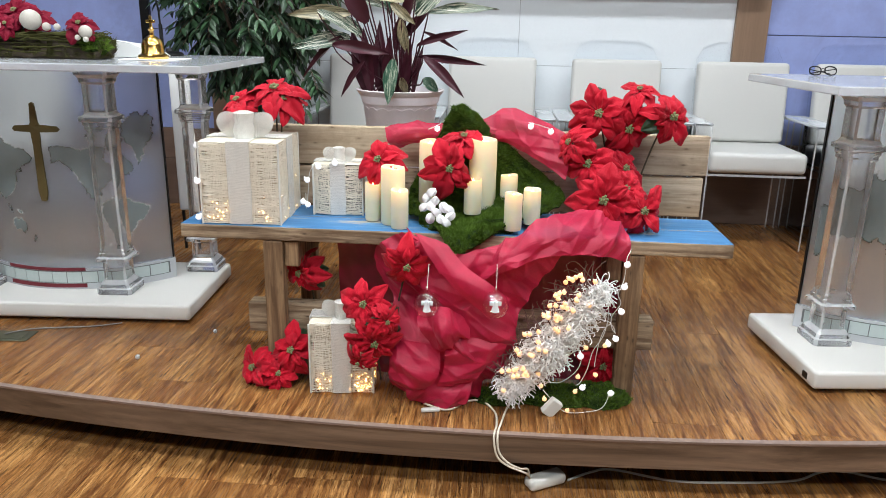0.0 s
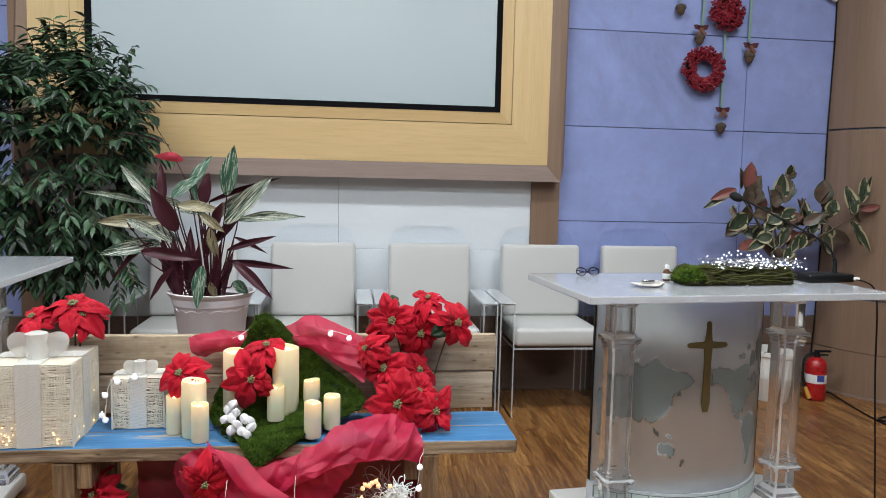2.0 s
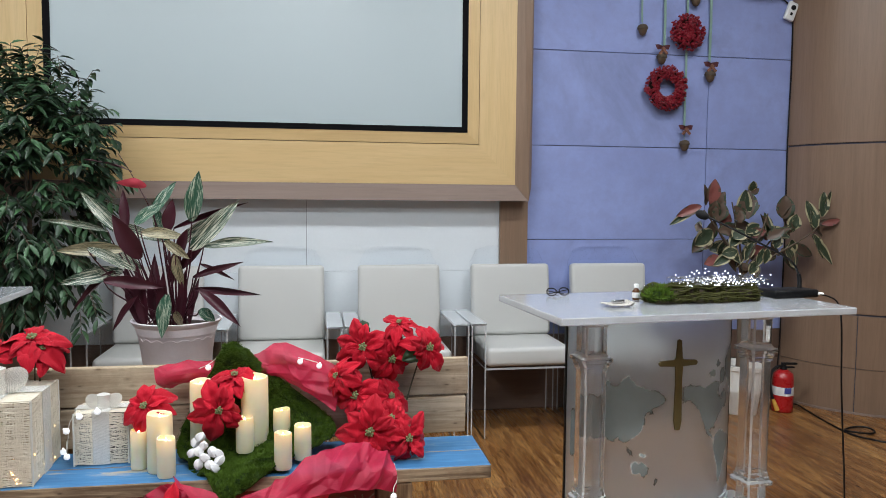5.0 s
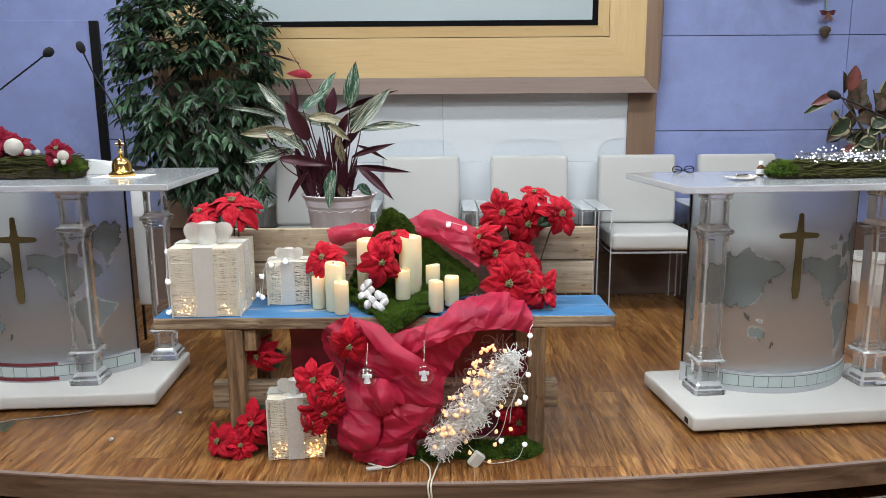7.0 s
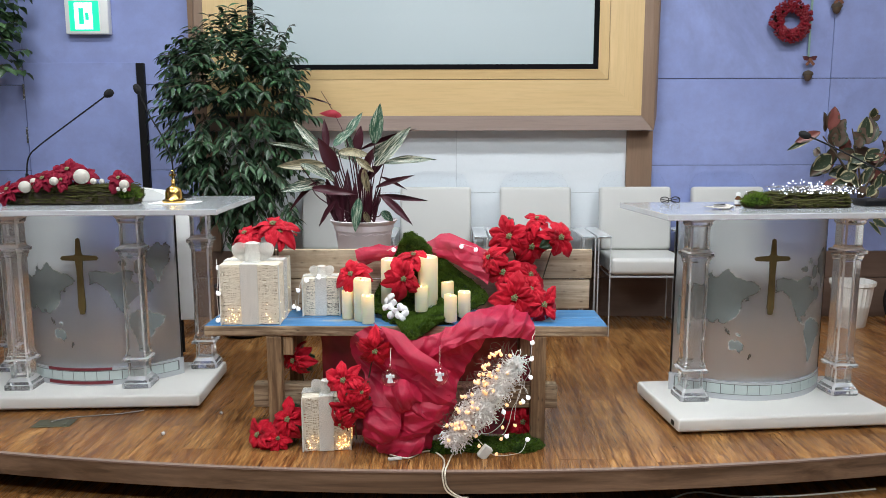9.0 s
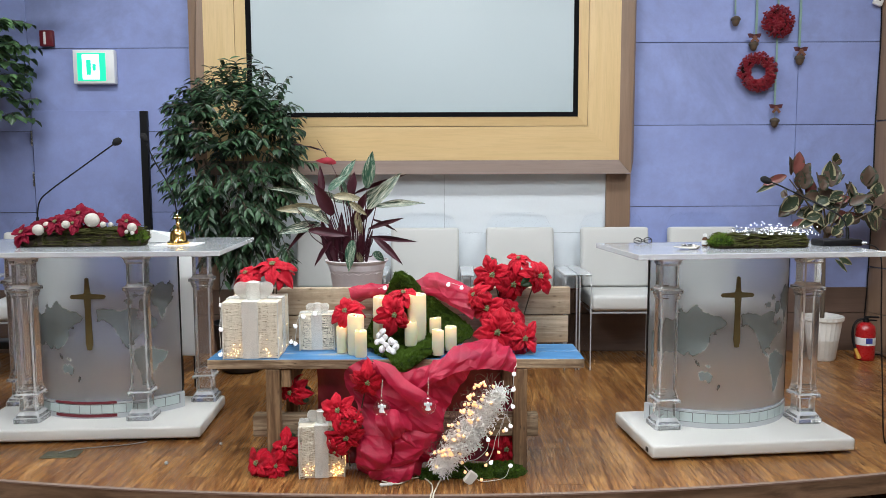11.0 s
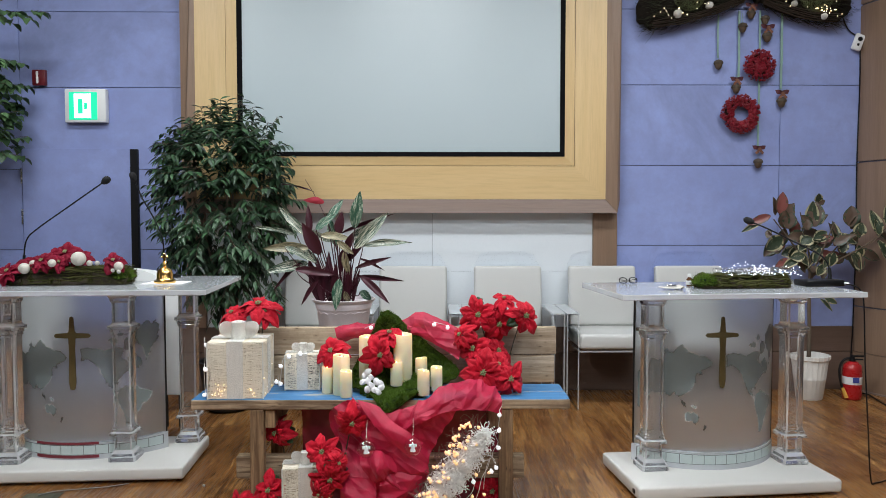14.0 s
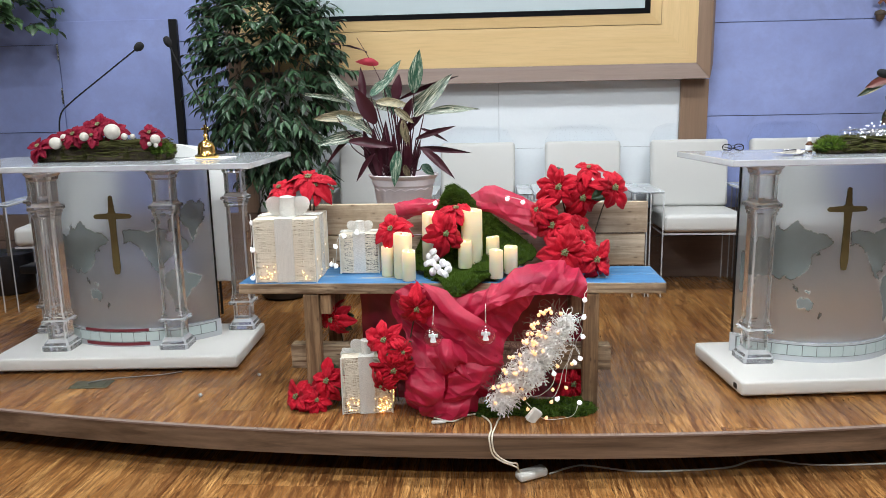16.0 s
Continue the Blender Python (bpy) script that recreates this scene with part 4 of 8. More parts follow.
SASH = [
    [(-0.225, 2.16, 0.528), (-0.175, 2.15, 0.515), (-0.130, 2.145, 0.500)],
    [(-0.165, 2.115, 0.455), (-0.115, 2.10, 0.450), (-0.070, 2.105, 0.445)],
    [(-0.090, 2.085, 0.385), (-0.045, 2.075, 0.390), (0.004, 2.085, 0.405)],
    [(0.004, 2.085, 0.300), (0.030, 2.08, 0.330), (0.054, 2.10, 0.360)],
]
part("sash", patch(bmesh.new(), SASH, 36, 80, 0.014, 10.0, 0.0, 2, 4.4, None, 0.5), M_TULLE, cloth, "", 32)
CREST = [
    [(-0.37, 2.53, 0.778), (-0.27, 2.53, 0.800), (-0.16, 2.56, 0.800), (-0.05, 2.55, 0.815), (0.045, 2.55, 0.845), (0.13, 2.53, 0.815), (0.235, 2.49, 0.780)],
    [(-0.355, 2.50, 0.755), (-0.265, 2.49, 0.775), (-0.16, 2.53, 0.765), (-0.03, 2.51, 0.785), (0.055, 2.49, 0.810), (0.15, 2.46, 0.780), (0.24, 2.43, 0.735)],
    [(-0.34, 2.52, 0.730), (-0.26, 2.51, 0.750), (-0.15, 2.54, 0.735), (0.01, 2.51, 0.755), (0.10, 2.48, 0.730), (0.17, 2.44, 0.695), (0.225, 2.40, 0.650)],
]
part("crest", patch(bmesh.new(), CREST, 170, 80, 0.032, 17.0, 0.0, 6, 6.1, None, 1.25), M_TULLE, cloth, "", 32)
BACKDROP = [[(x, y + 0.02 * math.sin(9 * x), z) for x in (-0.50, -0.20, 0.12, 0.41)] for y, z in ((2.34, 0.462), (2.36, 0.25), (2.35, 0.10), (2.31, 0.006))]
part("back_drop", patch(bmesh.new(), BACKDROP, 110, 70, 0.035, 7.0, 0.0, 8, 8.2), M_TULLE_SHADE, cloth, "crimson organza back layer, coloured maroon as in shade", 35)


# moss
def moss_material():
    m, nt, b = nodes_of("moss")
    v = coords(nt, shift=False)
    a = tex(nt, v, 22, 4, 0.6)
    f = tex(nt, v, 180, 4, 0.7)
    c = blend(nt, ramp(nt, a, [(0.35, 0.0), (0.65, 1.0)]), (0.010, 0.026, 0.005), (0.060, 0.105, 0.014))
    c = blend(nt, ramp(nt, f, [(0.3, 0.6), (0.6, 0.0)]), c, (0.01, 0.022, 0.005))
    link(nt, c, b.inputs["Base Color"])
    b.inputs["Roughness"].default_value = 0.95
    b.inputs["Specular IOR Level"].default_value = 0.15
    bump(nt, b, f, 0.9, 0.01)
    return m


M_MOSS = moss_material()
M_MOSSTIP = plain("moss_tips", (0.085, 0.150, 0.018), 0.9, vary=0.5, coarse=30, fine=200, relief=0, gloss=0.15)
M_BARK = plain("dark_bark", (0.045, 0.032, 0.02), 0.9, vary=0.4, coarse=12, fine=80, relief=0.6)


def tufts(bm, surface, count, length, rng, spread=0.5, width=0.0022):
    """Short blades sown on the faces of a mesh."""
    surface.faces.ensure_lookup_table()
    areas = [f.calc_area() for f in surface.faces]
    clump = [noise.noise(f.calc_center_median() * 42) for f in surface.faces]
    picks = rng.choices(range(len(areas)), [a * (0.25 + max(0.0, c + 0.35)) for a, c in zip(areas, clump)], k=count)
    for k in picks:
        f = surface.faces[k]
        w = [rng.random() for _ in f.verts]
        s = sum(w)
        p = sum((v.co * (a / s) for v, a in zip(f.verts, w)), Vector())
        n = f.normal
        if n.z < -0.2 or n.y > 0.75:
            n = -n
        d = (n + spread * Vector((rng.uniform(-1, 1), rng.uniform(-1, 1), rng.uniform(-0.3, 1)))).normalized() * length * rng.uniform(0.5, 1.4) * max(0.4, 1 + 1.3 * clump[k])
        s = d.orthogonal().normalized() * width
        s.rotate(Matrix.Rotation(rng.random() * 6.3, 3, d.normalized()))
        bm.faces.new([bm.verts.new(q) for q in (p - s, p + s, p + d)])
    return bm


MOSS = [
    [(-0.138, 2.53, 0.850), (-0.116, 2.52, 0.874), (-0.092, 2.53, 0.852)],
    [(-0.23, 2.51, 0.70), (-0.09, 2.51, 0.755), (0.04, 2.51, 0.745)],
    [(-0.27, 2.50, 0.61), (-0.05, 2.49, 0.65), (0.165, 2.48, 0.645)],
    [(-0.285, 2.43, 0.535), (-0.05, 2.42, 0.548), (0.222, 2.38, 0.595)],
    [(-0.24, 2.33, 0.525), (-0.08, 2.33, 0.528), (0.10, 2.31, 0.535)],
    [(-0.16, 2.20, 0.524), (-0.10, 2.185, 0.522), (0.030, 2.22, 0.528)],
    [(-0.128, 2.145, 0.482), (-0.11, 2.138, 0.470), (-0.088, 2.145, 0.482)],
]
rng = random.Random(11)
moss = thing("moss_mat", pose(0, 0, 0), "deep green moss mat leaning on the bench back", "moss mat")
bm = patch(bmesh.new(), MOSS, 80, 120, 0.022, 30.0, 0, 1, 3.3)
bm.normal_update()
fuzz = tufts(bmesh.new(), bm, 42000, 0.0088, rng, 1.1, 0.0013)
bm.free()
bm = patch(bmesh.new(), MOSS, 80, 120, 0.022, 30.0, 0, 1, 3.3, (0, 0.008, -0.006))
part("mat", bm, M_MOSS, moss, "", 60)
tagged(part("tuft", fuzz, M_MOSSTIP, moss), kind="stuff")


def moss_pad(x, y, rx, ry, h, seed):
    rg = random.Random(seed)
    pad = thing("moss_pad", pose(x, y, 0), "low dark green moss pad on the floor under the bench", "moss", "moss pads")
    bm = bmesh.new()
    ball(bm, (0, 0, 0), 1.0, 24, (rx, ry, h))
    for v in list(bm.verts):
        if v.co.z < -0.001:
            v.co.z = 0.0005
        v.co *= 1 + 0.25 * noise.noise((v.co.x * 30, v.co.y * 30, seed))
        v.co.z = max(v.co.z, 0.0005)
    bm.normal_update()
    fz = tufts(bmesh.new(), bm, 5200, 0.0075, rg, 0.9, 0.0018)
    part("cushion", bm, M_MOSS, pad, "", 80)
    tagged(part("tuft", fz, M_MOSSTIP, pad), kind="stuff")


moss_pad(0.04, 2.17, 0.09, 0.05, 0.03, 1)
moss_pad(0.22, 2.20, 0.13, 0.07, 0.03, 2)
moss_pad(0.36, 2.21, 0.09, 0.08, 0.04, 3)

# ---------------------------------------------------------------- poinsettias
M_PETAL = plain("red_velvet_petal", (0.57, 0.005, 0.024), 0.62, vary=0.25, coarse=25, fine=260, relief=0.3, sheen=0.10, gloss=0.16, each=0.5)
M_GREENLEAF = plain("dark_green_leaf", (0.018, 0.05, 0.02), 0.45, vary=0.3, coarse=25, relief=0.2)
M_STEM = plain("brown_stem", (0.06, 0.05, 0.025), 0.8)
M_STAMEN = plain("stamen_green_gold", (0.20, 0.23, 0.10), 0.6, vary=0.4, coarse=200)


def petal_mesh(name, seed, mat, curl=0.35, width=0.30, fold=0.10):
    """A leaf of length 1 along x, upright side +z."""
    bm = bmesh.new()
    nu, nv = 16, 8
    g = []
    for i in range(nu + 1):
        t = i / nu
        w = width * (0.14 + 0.86 * (t / 0.52) ** 0.9 if t < 0.52 else max(0.015, 1 - ((t - 0.52) / 0.48) ** 2.0) ** 0.8)
        w *= 1 + 0.05 * math.sin(23 * t + seed)
        row = []
        for j in range(nv + 1):
            s = 2 * j / nv - 1
            rib = 0.020 * math.sin(30 * t - 9 * abs(s)) * min(1, 3 * abs(s)) - 0.045 * math.exp(-(s / 0.16) ** 2)
            z = 0.16 * math.sin(t * 1.9) - curl * t * t + fold * abs(s) * w * 3.0 - 0.10 * s ** 4 + rib + 0.09 * noise.noise((t * 4 + seed, s * 2, seed))
            row.append(bm.verts.new((t, s * w + 0.02 * noise.noise((t * 5, seed, 2)), z)))
        g.append(row)
    for i in range(nu):
        for j in range(nv):
            bm.faces.new((g[i][j], g[i + 1][j], g[i + 1][j + 1], g[i][j + 1]))
    me = bpy.data.meshes.new(name)
    bm.to_mesh(me)
    bm.free()
    me.polygons.foreach_set("use_smooth", [True] * len(me.polygons))
    me.materials.append(mat)
    return me


PETALS = [petal_mesh("petal", k * 3.7, M_PETAL, 0.30 + 0.15 * k, 0.255 + 0.018 * k, 0.14 + 0.03 * k) for k in range(4)]
LEAVES = [petal_mesh("leaf", 40 + k, M_GREENLEAF, 0.3, 0.32) for k in range(2)]
bm = bmesh.new()
_r = random.Random(2)
for i in range(13):
    a, r = i * 2.4, 0.011 * math.sqrt(i / 13)
    ball(bm, (r * math.cos(a), r * math.sin(a), 0.006 + 0.006 * _r.random()), 0.0036, 6)
STAMENS = bpy.data.meshes.new("flower_centre")
bm.to_mesh(STAMENS)
bm.free()
STAMENS.materials.append(M_STAMEN)


def poinsettia(c, facing, r, seed, stem=None, leaves=0, label="bright red velvet poinsettia in full bloom"):
    rg = random.Random(seed)
    q = Vector(facing).normalized().to_track_quat("Z", "Y")
    m = Matrix.Translation(c) @ q.to_matrix().to_4x4()
    f = thing("poinsettia", m, label, "flower", "poinsettias")

    def leaf(me, a, tilt, size, twist, wide, lift):
        ob = new(me.name, me)
        ob.parent = f
        ob.matrix_local = Matrix.Rotation(a, 4, "Z") @ Matrix.Translation((0.004, 0, lift)) @ Matrix.Rotation(-tilt, 4, "Y") @ Matrix.Rotation(twist, 4, "X") @ Matrix.Diagonal((size, size * wide, size, 1))

    r = r * 1.10
    n0 = rg.choice((7, 7, 8))
    for i in range(n0):
        leaf(rg.choice(PETALS), 6.283 * (i + rg.uniform(-0.25, 0.25)) / n0, rg.uniform(-0.3, 0.2), r * rg.uniform(0.80, 1.10), rg.uniform(-0.28, 0.28), rg.uniform(0.95, 1.25), 0.0)
    n1 = rg.choice((5, 6))
    for i in range(n1):
        leaf(rg.choice(PETALS), 0.5 + 6.283 * (i + rg.uniform(-0.25, 0.25)) / n1, rg.uniform(0.1, 0.5), r * rg.uniform(0.5, 0.78), rg.uniform(-0.3, 0.3), rg.uniform(1.0, 1.3), 0.004)
    for i in range(leaves):
        leaf(rg.choice(LEAVES), rg.uniform(0, 6.28), rg.uniform(-0.6, -0.1), r * rg.uniform(0.8, 1.1), rg.uniform(-0.3, 0.3), 1.0, -0.012)
    ob = new("flower_centre", STAMENS)
    ob.parent = f
    k = r / 0.085
    ob.matrix_local = Matrix.Translation((0, 0, 0.012)) @ Matrix.Diagonal((k, k, k, 1))
    end = m.inverted() @ Vector(stem) if stem else Vector((0, 0, -0.10))
    bm = bmesh.new()
    tube(bm, bez((0, 0, 0), (0, 0, -0.04), end * 0.6 + Vector((0, 0, -0.02)), end, 8), 0.003, 6)
    part("stem", bm, M_STEM, f)
    return f


poinsettia((-0.840, 2.46, 0.860), (-0.25, -0.50, 0.85), 0.074, 1, (-0.80, 2.51, 0.52), 1)
poinsettia((-0.718, 2.46, 0.898), (0.05, -0.42, 0.92), 0.100, 2, (-0.74, 2.52, 0.52), 0)
poinsettia((-0.365, 2.37, 0.700), (-0.15, -0.8, 0.55), 0.080, 3, (-0.33, 2.47, 0.52), 0)
poinsettia((-0.145, 2.35, 0.690), (0.25, -1.0, 0.1), 0.082, 4, (-0.12, 2.48, 0.60), 0)
poinsettia((-0.105, 2.44, 0.765), (0.1, -0.35, 0.9), 0.080, 5, (-0.11, 2.52, 0.70), 0)
poinsettia((0.328, 2.28, 0.622), (-0.1, -1.0, 0.15), 0.098, 6, (0.33, 2.36, 0.52), 0)
poinsettia((0.317, 2.44, 0.860), (-0.2, -1.0, 0.2), 0.092, 7, (0.38, 2.48, 0.60), 1)
poinsettia((0.528, 2.415, 0.858), (0.35, -0.9, 0.2), 0.092, 8, (0.45, 2.47, 0.60), 1)
poinsettia((0.447, 2.30, 0.586), (0.3, -0.9, 0.3), 0.088, 9, (0.42, 2.38, 0.52), 0)
poinsettia((0.413, 2.46, 0.815), (0.05, -1.0, 0.0), 0.090, 10, (0.41, 2.50, 0.60), 1)
poinsettia((0.290, 2.38, 0.709), (-0.35, -0.9, 0.35), 0.092, 11, (0.33, 2.46, 0.58), 0)
poinsettia((0.400, 2.42, 0.690), (0.45, -0.8, 0.5), 0.080, 12, (0.38, 2.48, 0.58), 1)
poinsettia((0.440, 2.47, 0.925), (-0.1, -0.5, 0.8), 0.062, 13, (0.42, 2.50, 0.70), 0)
poinsettia((0.235, 2.40, 0.770), (-0.7, -0.6, 0.4), 0.070, 14, (0.30, 2.46, 0.60), 0)
poinsettia((0.395, 2.33, 0.640), (0.2, -0.8, 0.6), 0.082, 15, (0.38, 2.40, 0.52), 0)
poinsettia((-0.600, 2.28, 0.350), (-0.5, -0.9, 0.1), 0.076, 16, (-0.57, 2.34, 0.10), 4)
poinsettia((-0.245, 2.13, 0.440), (0.1, -1.0, -0.15), 0.076, 17, (-0.28, 2.20, 0.30), 0)
poinsettia((-0.367, 2.11, 0.318), (-0.2, -0.95, 0.35), 0.078, 18, (-0.36, 2.20, 0.15), 1)
poinsettia((-0.335, 2.08, 0.215), (0.15, -1.0, -0.2), 0.078, 19, (-0.33, 2.16, 0.05), 3)
poinsettia((-0.300, 2.07, 0.285), (0.5, -0.9, 0.1), 0.050, 26, (-0.31, 2.16, 0.15), 4)
poinsettia((-0.375, 2.055, 0.165), (-0.3, -0.9, -0.5), 0.048, 27, (-0.36, 2.12, 0.10), 0)
poinsettia((-0.740, 2.19, 0.052), (-0.4, -0.8, 0.45), 0.080, 20, (-0.70, 2.25, 0.01), 0)
poinsettia((-0.618, 2.19, 0.120), (-0.05, -0.9, 0.45), 0.080, 21, (-0.61, 2.26, 0.01), 1)
poinsettia((-0.660, 2.17, 0.045), (0.2, -0.8, 0.5), 0.060, 22, (-0.66, 2.24, 0.01), 0)
poinsettia((0.365, 2.27, 0.085), (0.1, -1.0, 0.2), 0.080, 23, (0.38, 2.33, 0.01), 0)
poinsettia((0.400, 2.30, 0.160), (-0.2, -1.0, 0.2), 0.060, 24, (0.40, 2.36, 0.01), 0)
poinsettia((-0.690, 2.45, 0.868), (0.35, -0.45, 0.85), 0.070, 25, (-0.73, 2.52, 0.52), 0)


# ---------------------------------------------------------------- candles
def wax():
    m, nt, b = nodes_of("candle_wax")
    v = coords(nt)
    a = tex(nt, v, 18, 3)
    link(nt, blend(nt, a, (0.68, 0.65, 0.47), (0.74, 0.72, 0.56)), b.inputs["Base Color"])
    b.inputs["Roughness"].default_value = 0.42
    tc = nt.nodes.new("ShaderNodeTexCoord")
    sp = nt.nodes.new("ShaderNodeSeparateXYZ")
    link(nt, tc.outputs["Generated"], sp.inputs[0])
    # emission rising to the top stands in for flame light inside the wax
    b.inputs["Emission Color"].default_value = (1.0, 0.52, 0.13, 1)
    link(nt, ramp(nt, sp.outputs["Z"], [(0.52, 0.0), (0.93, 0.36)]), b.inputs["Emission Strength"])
    b.inputs["Subsurface Weight"].default_value = 0.5
    b.inputs["Subsurface Radius"].default_value = (0.03, 0.018, 0.008)
    b.inputs["Subsurface Scale"].default_value = 0.6
    return m


M_WAX = wax()
# the hollow emits by itself, in place of light from the flame
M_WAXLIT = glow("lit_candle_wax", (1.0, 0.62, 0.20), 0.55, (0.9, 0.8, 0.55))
M_FLAME = glow("led_flame", (1.0, 0.62, 0.22), 5.0)


def candle(x, y, z, r, h, seed):
    rg = random.Random(seed)
    c = thing("led_candle", pose(x, y, z, 0, 0, rg.uniform(0, 360)), "ivory wax pillar candle with a lit electric flame", "candle", "candles on the bench")
    ph, k = rg.uniform(0, 6.28), 0.0025

    def ring(a, zz):
        return 1 + 0.012 * noise.noise((3 * math.cos(a), 3 * math.sin(a), zz * 20 + seed))

    bm = bmesh.new()
    lathe(bm, [(r * 0.94, 0), (r, 0.006), (r * 1.0, h * 0.5), (r * 0.99, h - 0.006), (r * 0.95, h), (r * 0.84, h - 0.001), (r * 0.80, h - 0.012), (0.001, h - 0.018)], 36, None, ring)
    for v in bm.verts:
        if v.co.z > h - 0.013 and v.co.xy.length > r * 0.7:
            a = math.atan2(v.co.y, v.co.x)
            v.co.z += k * math.sin(a + ph) + 0.001 * math.sin(3 * a + ph)
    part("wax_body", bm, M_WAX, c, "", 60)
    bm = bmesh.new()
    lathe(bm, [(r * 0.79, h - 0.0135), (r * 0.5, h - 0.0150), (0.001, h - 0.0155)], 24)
    part("wax_pool", bm, M_WAXLIT, c, "wax hollow with the flame light put in as glow", 60)
    bm = bmesh.new()
    lathe(bm, [(0.001, h - 0.0155), (0.0028, h - 0.012), (0.0042, h - 0.006), (0.0026, h - 0.003), (0.0004, h + 0.001)], 10)
    part("flame", bm, M_FLAME, c, "small plastic electric flame", 60)


for x, y, z, r, h, s in ((0.059, 2.245, 0.529, 0.027, 0.112, 1), (0.117, 2.315, 0.532, 0.027, 0.108, 2), (0.046, 2.44, 0.548, 0.028, 0.110, 3), (-0.040, 2.435, 0.545, 0.044, 0.228, 4), (-0.068, 2.385, 0.54, 0.028, 0.112, 5), (-0.212, 2.455, 0.55, 0.036, 0.208, 6), (-0.314, 2.315, 0.517, 0.038, 0.178, 7), (-0.382, 2.345, 0.517, 0.025, 0.120, 8), (-0.286, 2.262, 0.517, 0.027, 0.118, 9)):
    candle(x, y, z, r, h, s)

# ---------------------------------------------------------------- gift boxes
M_TWINE = plain("pale_twine", (0.80, 0.735, 0.61), 0.75, vary=0.22, coarse=40, fine=300, relief=0.4)
M_PAPER = plain("inner_paper", (0.42, 0.34, 0.225), 0.9, vary=0.25, coarse=25)
M_PAPERDARK = plain("dark_inner_paper", (0.14, 0.135, 0.11), 0.8, vary=0.3, coarse=25)
M_LED = glow("warm_led", (1.0, 0.52, 0.15), 6.0)
M_WIRE = plain("white_wire", (0.70, 0.69, 0.64), 0.5, vary=0.06)


def netting():
    """White net ribbon with open meshes and glitter."""
    m, nt, b = nodes_of("white_net")
    out = nt.nodes["Material Output"]
    tc = nt.nodes.new("ShaderNodeTexCoord")
    masks = []
    for rot in (0.785, -0.785):
        mp = nt.nodes.new("ShaderNodeMapping")
        mp.inputs["Rotation"].default_value = (rot, rot, rot)
        mp.inputs["Scale"].default_value = (1, 1, 1)
        link(nt, tc.outputs["Object"], mp.inputs["Vector"])
        w = nt.nodes.new("ShaderNodeTexWave")
        w.inputs["Scale"].default_value = 190
        w.inputs["Distortion"].default_value = 0.6
        link(nt, mp.outputs[0], w.inputs["Vector"])
        masks.append(ramp(nt, w.outputs["Fac"], [(0.45, 0.0), (0.6, 1.0)]))
    mask = blend(nt, 1.0, masks[0], masks[1], "LIGHTEN")
    b.inputs["Base Color"].default_value = (0.86, 0.85, 0.80, 1)
    b.inputs["Roughness"].default_value = 0.4
    b.inputs["Metallic"].default_value = 0.15
    tr = nt.nodes.new("ShaderNodeBsdfTransparent")
    mx = nt.nodes.new("ShaderNodeMixShader")
    link(nt, ramp(nt, mask, [(0.0, 0.40), (1.0, 0.80)]), mx.inputs[0])
    link(nt, tr.outputs[0], mx.inputs[1])
    link(nt, b.outputs[0], mx.inputs[2])
    link(nt, mx.outputs[0], out.inputs["Surface"])
    return m


M_NET = netting()


